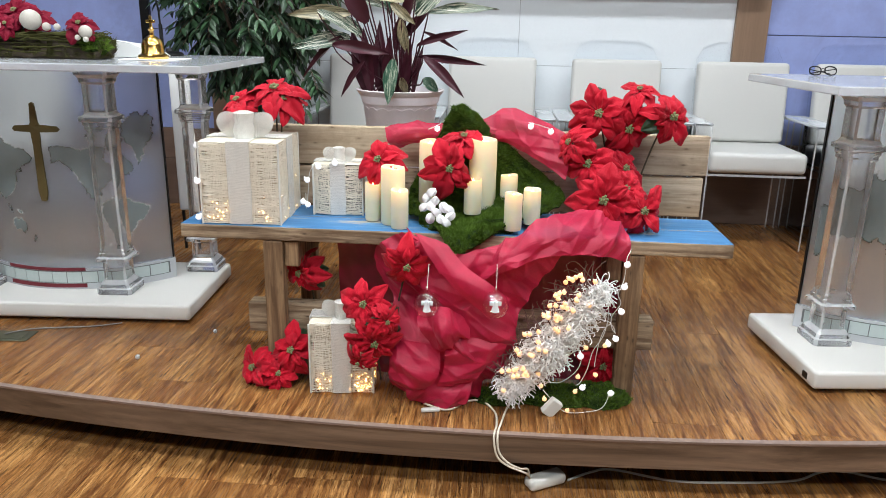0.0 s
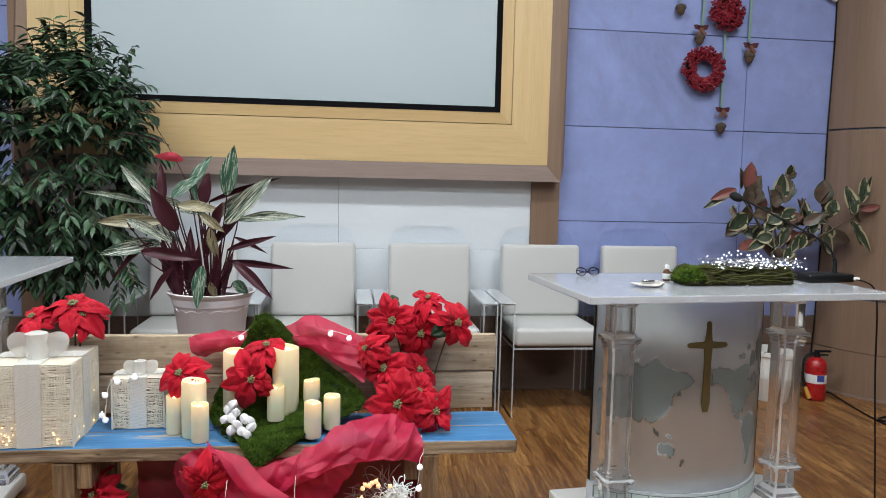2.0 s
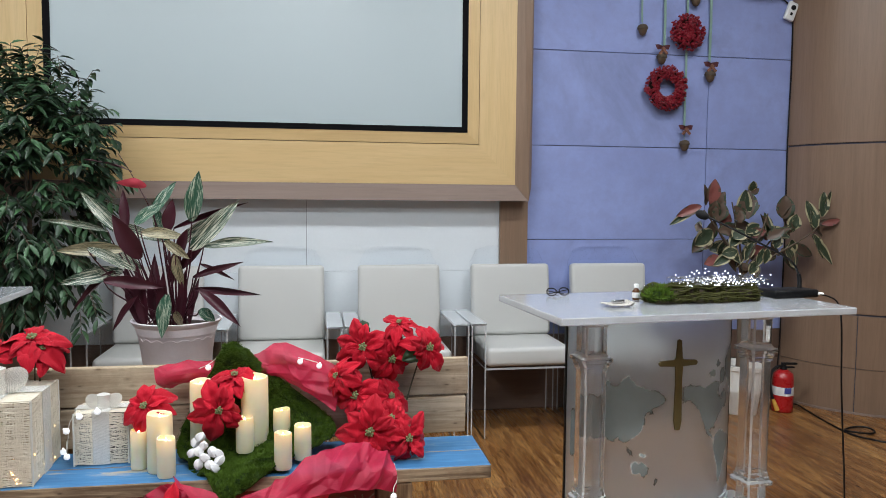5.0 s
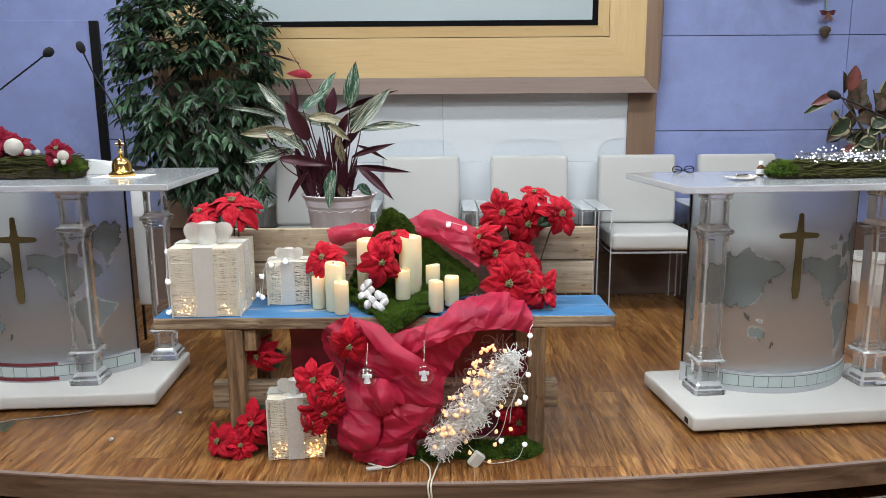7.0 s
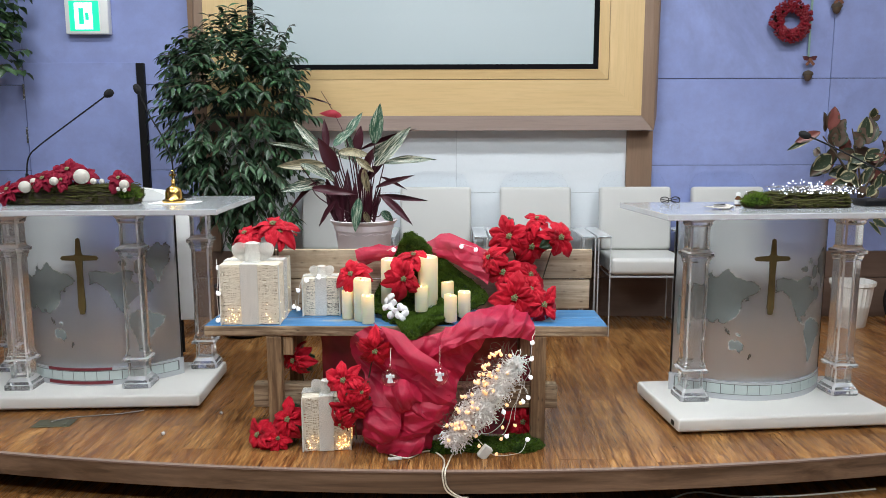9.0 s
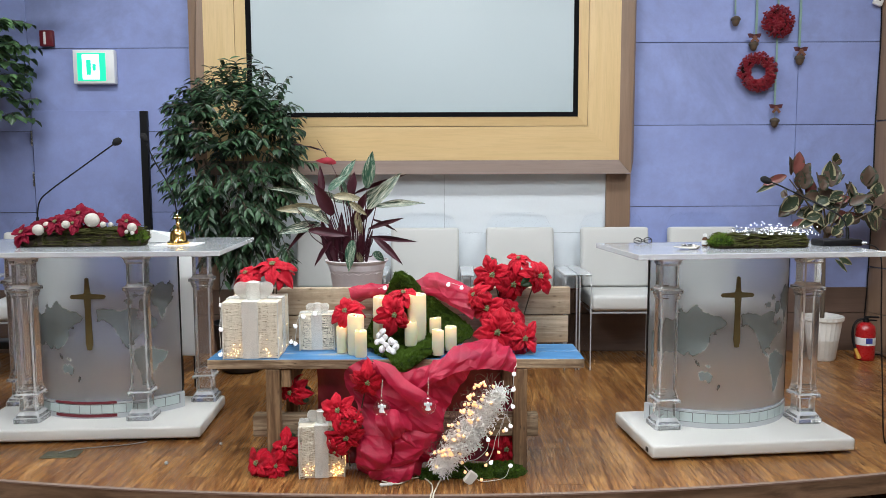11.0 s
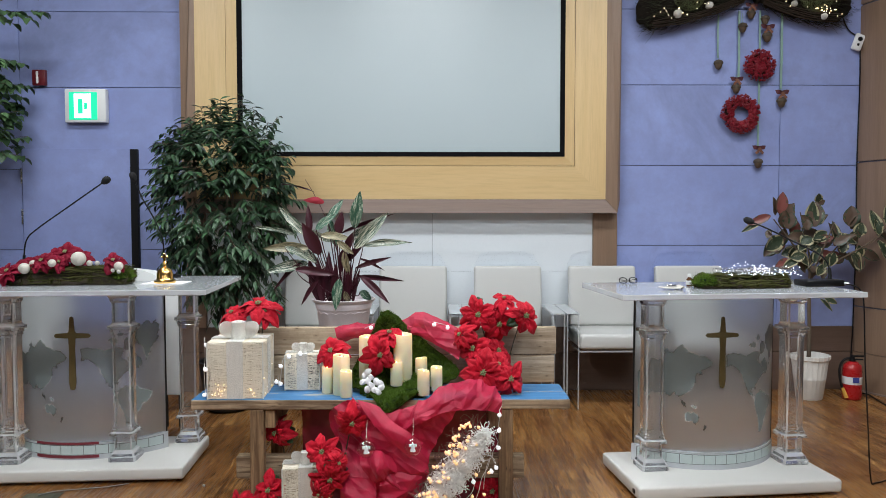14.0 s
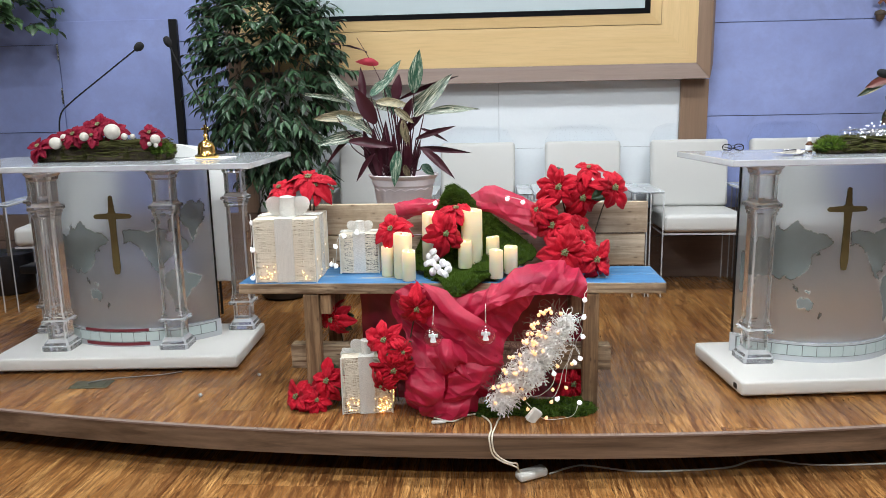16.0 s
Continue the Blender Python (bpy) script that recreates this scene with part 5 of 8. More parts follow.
def gift(m, w, d, h, loops, label, lights=True, seed=1, bow=1.0, rope=0.0013, corner=0, inner=None):
    rg = random.Random(seed)
    g = thing("gift_box", m, label, "gift box", "lit gift boxes")
    bm = bmesh.new()
    box(bm, -w / 2 + 0.012, w / 2 - 0.012, 0.012, d - 0.012, 0.002, h - 0.012, 0.004)
    part("core", bm, inner or M_PAPER, g)
    bm = bmesh.new()
    for i in range(loops):
        z = 0.004 + (h - 0.008) * (i + rg.uniform(-0.2, 0.2)) / (loops - 1)
        z = max(0.003, min(h - 0.002, z))
        pts = []
        for (xa, ya), (xb, yb) in (((-w / 2, 0), (w / 2, 0)), ((w / 2, 0), (w / 2, d)), ((w / 2, d), (-w / 2, d)), ((-w / 2, d), (-w / 2, 0))):
            for k in range(12):
                t = k / 12
                o = 0.0024 * noise.noise((i * 3.1, k * 1.7, seed))
                pts.append((xa + (xb - xa) * t + o, ya + (yb - ya) * t + o, max(0.003, z + 0.0075 * noise.noise((k * 1.1 + xa * 9, i * 1.3, seed + ya * 5)))))
        tube(bm, pts, rope * rg.uniform(0.6, 1.25), 5, 1.0, True)
    for i in range(int(loops * w / h * 0.9)):
        y = d * (i + 0.5) / int(loops * w / h * 0.9)
        tube(bm, [(-w / 2 + w * k / 6, y + 0.004 * noise.noise((k, i * 1.9, seed)), h - 0.001 + 0.002 * rg.random()) for k in range(7)], rope * rg.uniform(0.6, 1.2), 5)
    for i in range(int(loops * 0.8)):
        x, y = rg.uniform(-w / 2, w / 2), rg.uniform(0, d)
        lean = rg.uniform(-0.03, 0.03)
        for face in range(2):
            pts = []
            for k in range(8):
                z = 0.003 + (h - 0.006) * k / 7
                q = lean * (k / 7 - 0.5) + 0.004 * noise.noise((k * 1.7, i * 2.3, seed + face))
                pts.append((max(-w / 2, min(w / 2, x + q)), -0.0018 + 0.002 * rg.random(), z) if face == 0 else (w / 2 + 0.0018 - 0.002 * rg.random(), max(0, min(d, y + q)), z))
            tube(bm, pts, rope * 0.62, 4)
    tagged(part("twine_wrap", bm, M_TWINE, g, "wound pale twine", 70), kind="stuff")
    for sx in (-1, 1):
        for y in (0, d):
            bm = bmesh.new()
            cyl(bm, (sx * w / 2, y, 0), (sx * w / 2, y, h), 0.0032, None, 8)
            part("corner_wire", bm, M_WIRE, g)
    rw, o = 0.125 * w + 0.005, 0.0045
    bm = bmesh.new()
    prof = [(-o, 0.002), (-o, h + o), (d + o, h + o), (d + o, 0.002)]
    vs = [[bm.verts.new((sx * rw, y, z)) for sx in (-1, 1)] for y, z in prof]
    for a, b in zip(vs, vs[1:]):
        bm.faces.new((a[0], a[1], b[1], b[0]))
    prof = [(-w / 2 - o, 0.002), (-w / 2 - o, h + o + 0.001), (w / 2 + o, h + o + 0.001), (w / 2 + o, 0.002)]
    vs = [[bm.verts.new((x, d / 2 + s * rw, z)) for s in (-1, 1)] for x, z in prof]
    for a, b in zip(vs, vs[1:]):
        bm.faces.new((a[0], b[0], b[1], a[1]))
    bmesh.ops.subdivide_edges(bm, edges=bm.edges, cuts=4, use_grid_fill=True)
    for v in bm.verts:
        v.co += 0.0015 * Vector((noise.noise(v.co * 40), noise.noise(v.co * 41), 0))
    bmesh.ops.solidify(bm, geom=bm.faces, thickness=0.0012)
    part("net_ribbon", bm, M_NET, g, "glittering white net ribbon")
    for sx in (-1, 1):
        bm = bmesh.new()
        ring = [bm.verts.new((sx * (0.030 + 0.034 * math.cos(a)) * bow, d * 0.35 + 0.006 * math.sin(2 * a), h + 0.030 * bow + 0.028 * bow * math.sin(a) + 0.008 * bow * math.cos(a))) for a in (6.283 * i / 24 for i in range(24))]
        mid = bm.verts.new((sx * 0.032 * bow, d * 0.35 - 0.010, h + 0.032 * bow))
        for i in range(24):
            bm.faces.new((ring[i - 1], ring[i], mid))
        bmesh.ops.solidify(bm, geom=bm.faces, thickness=0.012 * bow)
        part("bow_loop", bm, M_NET, g, "white net bow loop", 60)
    bm = bmesh.new()
    lathe(bm, [(0.020 * bow, h + 0.002), (0.024 * bow, h + 0.02 * bow), (0.020 * bow, h + 0.036 * bow), (0.023 * bow, h + 0.058 * bow), (0.012 * bow, h + 0.062 * bow)], 20, Matrix.Translation((0, d * 0.30, 0)))
    part("bow_knot", bm, M_NET, g, "rolled white net knot", 60)
    if lights:
        bm0 = bmesh.new()
        ball(bm0, (0, 0, 0), 0.0026, 8)
        me = bpy.data.meshes.new("led")
        bm0.to_mesh(me)
        bm0.free()
        me.materials.append(M_LED)
        for i in range(46):
            ob = new("led", me)
            ob.parent = g
            side = rg.random()
            if side < 0.75:
                ob.location = (rg.choice((-1, 1)) * (0.30 + rg.gauss(0, 0.075)) * w, -0.002 + rg.uniform(0, 0.008), h * abs(rg.gauss(0.10, 0.13)) + 0.012)
            else:
                ob.location = (w / 2 + 0.002, rg.uniform(0.05, 0.9) * d, h * abs(rg.gauss(0.1, 0.2)) + 0.012)
        for i in range(corner):
            ob = new("led", me)
            ob.parent = g
            ob.location = (rg.uniform(0.24, 0.47) * w, -0.001 + rg.uniform(0, 0.006), rg.uniform(0.03, 0.24) * h)
    return g


gift(pose(-0.772, 2.234, 0.515, 0, 0, 2.0), 0.243, 0.255, 0.252, 118, "large twine gift box with a white net bow, lit inside", True, 3, 1.4, 0.0014)
gift(pose(-0.505, 2.395, 0.515, 0, 0, 2.5), 0.16, 0.125, 0.166, 46, "small twine gift box with a white net bow", False, 5, 0.85, 0.0017, 0, M_PAPERDARK)
gift(pose(-0.452, 2.150, 0.001, 0, 0, 6.0), 0.196, 0.16, 0.232, 78, "upright twine gift box on the floor, lit inside", True, 7, 1.0, 0.0013, 34)

# ---------------------------------------------------------------- cotton sprig
M_COTTON = plain("cotton_white", (0.82, 0.82, 0.84), 0.8, vary=0.05, fine=120, relief=0.3)
sprig = thing("cotton_sprig", pose(-0.16, 2.27, 0.532), "small sprig of white cotton bolls on the moss", "sprig")
rg = random.Random(5)
bolls = [(-0.045, 0.02, 0.075), (-0.030, 0.01, 0.095), (-0.052, 0.0, 0.05), (-0.030, -0.012, 0.058), (-0.018, -0.006, 0.072), (-0.012, -0.022, 0.040), (0.010, -0.015, 0.055), (-0.030, -0.025, 0.022), (0.002, -0.03, 0.022), (0.030, -0.02, 0.030), (0.026, -0.012, 0.048), (0.018, -0.035, 0.012)]
for b in bolls:
    bm = bmesh.new()
    ball(bm, (0, 0, 0), 0.0135, 12, (1, 1, 1.25))
    for v in bm.verts:
        v.co *= 1 + 0.10 * math.cos(4 * math.atan2(v.co.y, v.co.x))
    bmesh.ops.transform(bm, matrix=Matrix.Translation(b) @ Matrix.Rotation(rg.uniform(-0.9, 0.9), 4, "X") @ Matrix.Rotation(rg.uniform(-0.9, 0.9), 4, "Y"), verts=bm.verts)
    part("boll", bm, M_COTTON, sprig, "", 60)
bm = bmesh.new()
for b in bolls:
    tube(bm, bez((0, 0.02, 0.0), (0, 0.02, 0.02), (b[0] * 0.8, b[1] + 0.015, b[2] * 0.8), b, 6), 0.0016, 5)
part("twig", bm, M_STEM, sprig)

# ---------------------------------------------------------------- glass ornaments
M_THINBALL = thin_clear("blown_glass", ((0.0, 0.08), (0.3, 0.25), (1.0, 0.9)))
for x, z in ((-0.178, 0.352), (0.017, 0.360)):
    o = thing("glass_ornament", pose(x, 2.045, z), "clear glass ball ornament with a small white figure inside", "ornament", "glass ornaments")
    bm = bmesh.new()
    lathe(bm, [(0.020, -0.033), (0.030, -0.026), (0.0375, -0.008), (0.038, 0.004), (0.032, 0.022), (0.020, 0.034), (0.008, 0.039), (0.0075, 0.046)], 28)
    part("glass_ball", bm, M_THINBALL, o, "", 60)
    bm = bmesh.new()
    lathe(bm, [(0.012, -0.020), (0.010, -0.012), (0.005, 0.004), (0.0062, 0.010), (0.0005, 0.016)], 12)
    for s in (-1, 1):
        box(bm, min(s * 0.004, s * 0.017), max(s * 0.004, s * 0.017), 0.002, 0.004, -0.004, 0.010, 0.001)
    part("figure", bm, M_COTTON, o, "plain white figure", 60)
    bm = bmesh.new()
    tube(bm, [(0, 0, 0.044), (0.001, 0.01, 0.075), (0, 0.05, 0.105)], 0.0009, 5)
    ball(bm, (0, 0, 0.052), 0.003, 8)
    part("hanger", bm, M_WIRE, o)

# ---------------------------------------------------------------- bundle of lights
M_CURL = plain("white_wire_curls", (0.88, 0.88, 0.86), 0.5, vary=0.06)
M_TWIG = plain("mauve_twig", (0.16, 0.09, 0.075), 0.8, vary=0.3)
M_BULBW = glow("warm_bulb", (1.0, 0.50, 0.20), 0.8, (0.85, 0.6, 0.40))
M_BULBC = glow("cool_bulb", (0.92, 0.94, 1.0), 0.6)
bundle = thing("light_bundle", pose(0, 0, 0), "bundle of white wire curls and twigs with warm bulbs", "light bundle")
A, B = Vector((0.045, 2.10, 0.070)), Vector((0.325, 2.14, 0.405))
axis = (B - A).normalized()
rg = random.Random(21)
curls, twigs = bmesh.new(), bmesh.new()
side_a = axis.cross(Vector((0, 1, 0))).normalized()
upper = side_a if side_a.z > 0 else -side_a
for i in range(1900):
    t = rg.random()
    fat = 0.055 * math.sin(math.pi * min(0.97, 0.12 + 0.85 * t)) + 0.012
    a = rg.uniform(0, 6.28)
    off = side_a * math.cos(a) * fat * rg.random() ** 0.5 + Vector((0, 1, 0)) * math.sin(a) * fat * 0.7 * rg.random() ** 0.5
    p = A.lerp(B, t) + off - upper * 0.012
    d = (axis * rg.uniform(-0.6, 0.4) + Vector((rg.uniform(-1, 1), rg.uniform(-1, 0.3), rg.uniform(-0.9, 0.5)))).normalized()
    l = rg.uniform(0.02, 0.048)
    e = p + d * l
    e.z = max(e.z, 0.008)
    b1 = p + d * l * 0.4 + Vector((rg.uniform(-1, 1), rg.uniform(-1, 1), rg.uniform(-1, 1))) * 0.026
    tube(curls, bez(p, b1, e + Vector((rg.uniform(-1, 1), 0, rg.uniform(0, 1))) * 0.02, e, 6), 0.0015, 4)
tagged(part("wire_curl", curls, M_CURL, bundle, "dense white wire curls", 60), kind="stuff")
upper = side_a if side_a.z > 0 else -side_a
for i in range(120):
    t = rg.uniform(0.05, 1.0)
    p = A.lerp(B, t) + upper * 0.02 + Vector((0, rg.uniform(-0.02, 0.05), 0))
    e = p + upper * rg.uniform(0.03, 0.09) + axis * rg.uniform(-0.05, 0.07) + Vector((rg.uniform(-0.02, 0.02), rg.uniform(-0.03, 0.03), 0))
    tube(twigs, bez(p, p + upper * 0.03, e - axis * rg.uniform(-0.04, 0.04), e, 7), 0.0016, 5, 0.6)
tagged(part("twig", twigs, M_TWIG, bundle, "thin mauve twigs", 60), kind="stuff")


def bulb_mesh(name, mat, r=0.0075):
    bm = bmesh.new()
    ball(bm, (0, 0, 0), r, 12)
    cyl(bm, (0, 0, r * 0.8), (0, 0, r * 1.35), r * 0.4, r * 0.35, 8)
    me = bpy.data.meshes.new(name)
    bm.to_mesh(me)
    bm.free()
    me.polygons.foreach_set("use_smooth", [True] * len(me.polygons))
    me.materials.append(mat)
    return me


BULB_W, BULB_C = bulb_mesh("bulb", M_BULBW, 0.0072), bulb_mesh("bulb", M_BULBC, 0.0096)


def hang_bulb(parent, p, me, rgen):
    ob = new("bulb", me)
    ob.parent = parent
    ob.matrix_local = Matrix.Translation(p) @ Euler((rgen.uniform(-0.9, 0.9), rgen.uniform(-0.9, 0.9), 0)).to_matrix().to_4x4()


for i in range(50):
    t = rg.random() ** 0.8
    up_k = rg.uniform(-0.01, 0.095) if t > 0.25 else rg.uniform(-0.02, 0.05)
    p = A.lerp(B, t) + upper * up_k + Vector((rg.uniform(-0.02, 0.02), rg.uniform(-0.06, -0.035), rg.uniform(-0.01, 0.01)))
    hang_bulb(bundle, p, BULB_W, rg)

# strings of round bulbs
strings = thing("string_lights", pose(0, 0, 0), "white string lights with round frosted bulbs along the bench", "string lights")
rg = random.Random(31)


def strand(path, step=0):
    bm = bmesh.new()
    path = smooth_path(path, 6)
    tube(bm, path, 0.0013, 5)
    part("wire", bm, M_WIRE, strings)
    for i in range(2, len(path), step or len(path)):
        if step:
            hang_bulb(strings, path[i] + Vector((rg.uniform(-0.008, 0.008), -0.008, -0.010)), BULB_C, rg)


strand([(0.400, 2.235, 0.530), (0.402, 2.175, 0.500), (0.388, 2.14, 0.485), (0.385, 2.14, 0.420), (0.372, 2.14, 0.375), (0.382, 2.14, 0.345), (0.360, 2.14, 0.305), (0.362, 2.14, 0.270), (0.373, 2.13, 0.255)])
strand([(0.340, 2.15, 0.385), (0.350, 2.14, 0.310), (0.338, 2.13, 0.245), (0.312, 2.13, 0.195), (0.298, 2.12, 0.140), (0.280, 2.12, 0.095), (0.268, 2.12, 0.085)])
strand([(0.373, 2.13, 0.255), (0.362, 2.13, 0.280), (0.345, 2.13, 0.275), (0.330, 2.13, 0.235), (0.322, 2.13, 0.180), (0.320, 2.13, 0.145)])
strand([(0.245, 2.13, 0.250), (0.262, 2.13, 0.205), (0.280, 2.13, 0.180), (0.268, 2.12, 0.135), (0.225, 2.11, 0.100), (0.190, 2.11, 0.095), (0.165, 2.11, 0.100)])
strand([(0.170, 2.11, 0.070), (0.205, 2.10, 0.035), (0.240, 2.09, 0.010), (0.300, 2.10, 0.008), (0.350, 2.11, 0.020), (0.372, 2.12, 0.070)])
strand([(-0.640, 2.50, 0.560), (-0.615, 2.41, 0.530), (-0.600, 2.385, 0.600), (-0.592, 2.385, 0.660), (-0.560, 2.385, 0.690), (-0.510, 2.385, 0.700), (-0.450, 2.385, 0.690)], 7)
strand([(-0.908, 2.25, 0.790), (-0.903, 2.235, 0.700), (-0.903, 2.22, 0.640), (-0.905, 2.24, 0.545)], 8)
strand([(-0.270, 2.52, 0.770), (-0.22, 2.50, 0.790), (-0.19, 2.50, 0.805), (-0.17, 2.50, 0.820)], 9)
strand([(0.10, 2.46, 0.825), (0.135, 2.45, 0.818), (0.165, 2.44, 0.810)], 9)
for x, z in ((0.386, 0.472), (0.384, 0.405), (0.382, 0.329), (0.373, 0.243), (0.352, 0.226), (0.275, 0.182), (0.288, 0.080), (0.373, 0.066)):
    hang_bulb(strings, Vector((x, 2.118, z)), BULB_C, rg)
for x, z in ((0.340, 0.230), (0.286, 0.220), (0.269, 0.126), (0.320, 0.135), (0.264, 0.077), (0.245, 0.012), (0.175, 0.047), (0.162, 0.090), (0.152, 0.127)):
    hang_bulb(strings, Vector((x, 2.095, z)), BULB_W, rg)
# grey connectors at the foot
bm = bmesh.new()
box(bm, -0.020, 0.020, -0.012, 0.012, 0.0, 0.056, 0.004, 2, pose(0.180, 2.085, 0.004, 8, 38, 15))
tagged(part("battery_box", bm, M_WIRE), "small grey battery box of the string lights", "battery box")

# cords, adapter
bm = bmesh.new()
box(bm, -0.028, 0.028, -0.008, 0.008, 0.0, 0.010, 0.003, 2, pose(-0.165, 2.066, 0.001, 0, 0, 12))
tagged(part("inline_connector", bm, M_WIRE, None, "", 40), "small white inline connector of the power cord", "connector")
M_CORD = plain("cream_cord", (0.68, 0.62, 0.50), 0.5, vary=0.05)
fy = edge_y(0.06)
CORDS = [
    [(0.098, 2.20, 0.05), (0.086, 2.17, 0.008), (0.062, 2.09, 0.005), (0.046, fy + 0.05, 0.005), (0.040, fy + 0.01, 0.008), (0.038, fy - 0.012, -0.010), (0.045, fy - 0.014, -0.050), (0.070, fy - 0.016, -0.078), (0.105, fy - 0.016, -0.095), (0.128, fy - 0.002, -0.105), (0.135, fy + 0.03, -0.150)],
    [(-0.188, 2.10, 0.008), (-0.115, 2.071, 0.006), (-0.052, 2.135, 0.005), (-0.008, 2.135, 0.005), (0.030, 2.07, 0.005), (0.034, fy + 0.04, 0.005), (0.030, fy + 0.006, 0.009), (0.028, fy - 0.012, -0.012), (0.040, fy - 0.016, -0.062), (0.072, fy - 0.018, -0.088), (0.112, fy - 0.018, -0.104), (0.132, fy + 0.0, -0.125), (0.140, fy + 0.04, -0.170)],
]
for st in CORDS:
    bm = bmesh.new()
    tube(bm, smooth_path(st, 8), 0.0032, 8)
    tagged(part("white_cable", bm, M_CORD, None, "", 80), "thin cream power cord hanging over the platform edge", "cord", "power cords")
bm = bmesh.new()
pts = [(0.255, 2.03, -0.184), (0.33, 2.08, -0.184), (0.40, 2.10, -0.184), (0.57, 2.06, -0.184), (0.76, 2.07, -0.184), (0.94, 2.10, -0.184), (1.04, 2.155, -0.184), (1.12, 2.165, -0.184), (1.25, 2.13, -0.184), (1.50, 2.14, -0.184), (1.85, 2.20, -0.184)]
tube(bm, smooth_path(pts, 8), 0.0038, 8)
tagged(part("floor_cable", bm, M_WIRE, None, "", 80), "white cable lying on the floor below the platform", "cable")
bm = bmesh.new()
box(bm, -0.062, 0.062, -0.026, 0.026, 0.0, 0.036, 0.014, 4, pose(0.185, 2.005, -0.187, 0, 0, 30))
adapter = tagged(part("power_adapter", bm, M_WIRE, None, "", 60), "rounded white power adapter on the floor", "power adapter")
# ---------------------------------------------------------------- plants
def leaf_colour(name, lo, hi, rough=0.42):
    m, nt, b = nodes_of(name)
    ge = nt.nodes.new("ShaderNodeNewGeometry")
    f = tex(nt, coords(nt), 60, 3)
    c = ramp(nt, ge.outputs["Random Per Island"], [(0.0, lo), (0.7, hi), (1.0, rgb(hi, 1.7))])
    c = blend(nt, ramp(nt, f, [(0.3, 0.35), (0.7, 0.0)]), c, rgb(lo, 0.6))
    link(nt, c, b.inputs["Base Color"])
    b.inputs["Roughness"].default_value = rough
    b.inputs["Specular IOR Level"].default_value = 0.5
    return m


M_FICUS = leaf_colour("glossy_green_leaves", (0.003, 0.010, 0.005), (0.042, 0.098, 0.042))
M_IVY = leaf_colour("pale_green_leaves", (0.03, 0.065, 0.028), (0.085, 0.165, 0.065))
M_TRUNK = plain("grey_brown_bark", (0.11, 0.08, 0.055), 0.85, vary=0.3, coarse=20, relief=0.5, stretch=(1, 1, 0.2))
M_POTDARK = plain("dark_plastic_pot", (0.02, 0.02, 0.022), 0.5)
M_SOIL = plain("soil", (0.04, 0.028, 0.02), 0.95, vary=0.4, coarse=60, relief=0.8)


def leaf_into(bm, p, d, n, length, width, fold=0.25, droop=0.15):
    """One pointed leaf from p along d with its upper side towards n."""
    s = d.cross(n).normalized()
    n = s.cross(d).normalized()
    prof = ((0.0, 0.05), (0.28, 0.9), (0.55, 0.95), (0.8, 0.5), (1.0, 0.02))
    left, mid, right = [], [], []
    for t, w in prof:
        c = p + d * length * t - n * droop * length * t * t
        o = s * width * w * 0.5
        up = n * width * w * fold
        left.append(bm.verts.new(c - o + up))
        mid.append(bm.verts.new(c))
        right.append(bm.verts.new(c + o + up))
    for k in range(len(prof) - 1):
        bm.faces.new((left[k], mid[k], mid[k + 1], left[k + 1]))
        bm.faces.new((mid[k], right[k], right[k + 1], mid[k + 1]))


def sprays(bm, twigs, rg, starts, count, leaf, width, reach=0.12, tilt=0.3, down=0.45):
    """Small twigs with drooping leaflets set on both sides."""
    for p, out in starts:
        d = (out + Vector((rg.uniform(-0.5, 0.5), rg.uniform(-0.5, 0.5), rg.uniform(-0.3, 0.4)))).normalized()
        e = p + d * reach * rg.uniform(0.7, 1.3) + Vector((0, 0, -reach * 0.3))
        tube(twigs, [p, p.lerp(e, 0.5) + Vector((0, 0, 0.01)), e], 0.0016, 4)
        for k in range(count):
            t = (k + 0.7) / count
            q = p.lerp(e, t)
            side = d.cross(Vector((0, 0, 1)))
            side = side.normalized() if side.length > 1e-3 else Vector((1, 0, 0))
            ld = (d * 0.6 + side * (1 if k % 2 else -1) * rg.uniform(0.5, 1.0) + Vector((0, 0, -down + rg.uniform(-tilt, tilt)))).normalized()
            nn = Vector((rg.uniform(-0.35, 0.35), rg.uniform(-0.6, 0.1), 1)).normalized()
            leaf_into(bm, q, ld, nn, leaf * rg.uniform(0.75, 1.25), width * rg.uniform(0.8, 1.2))


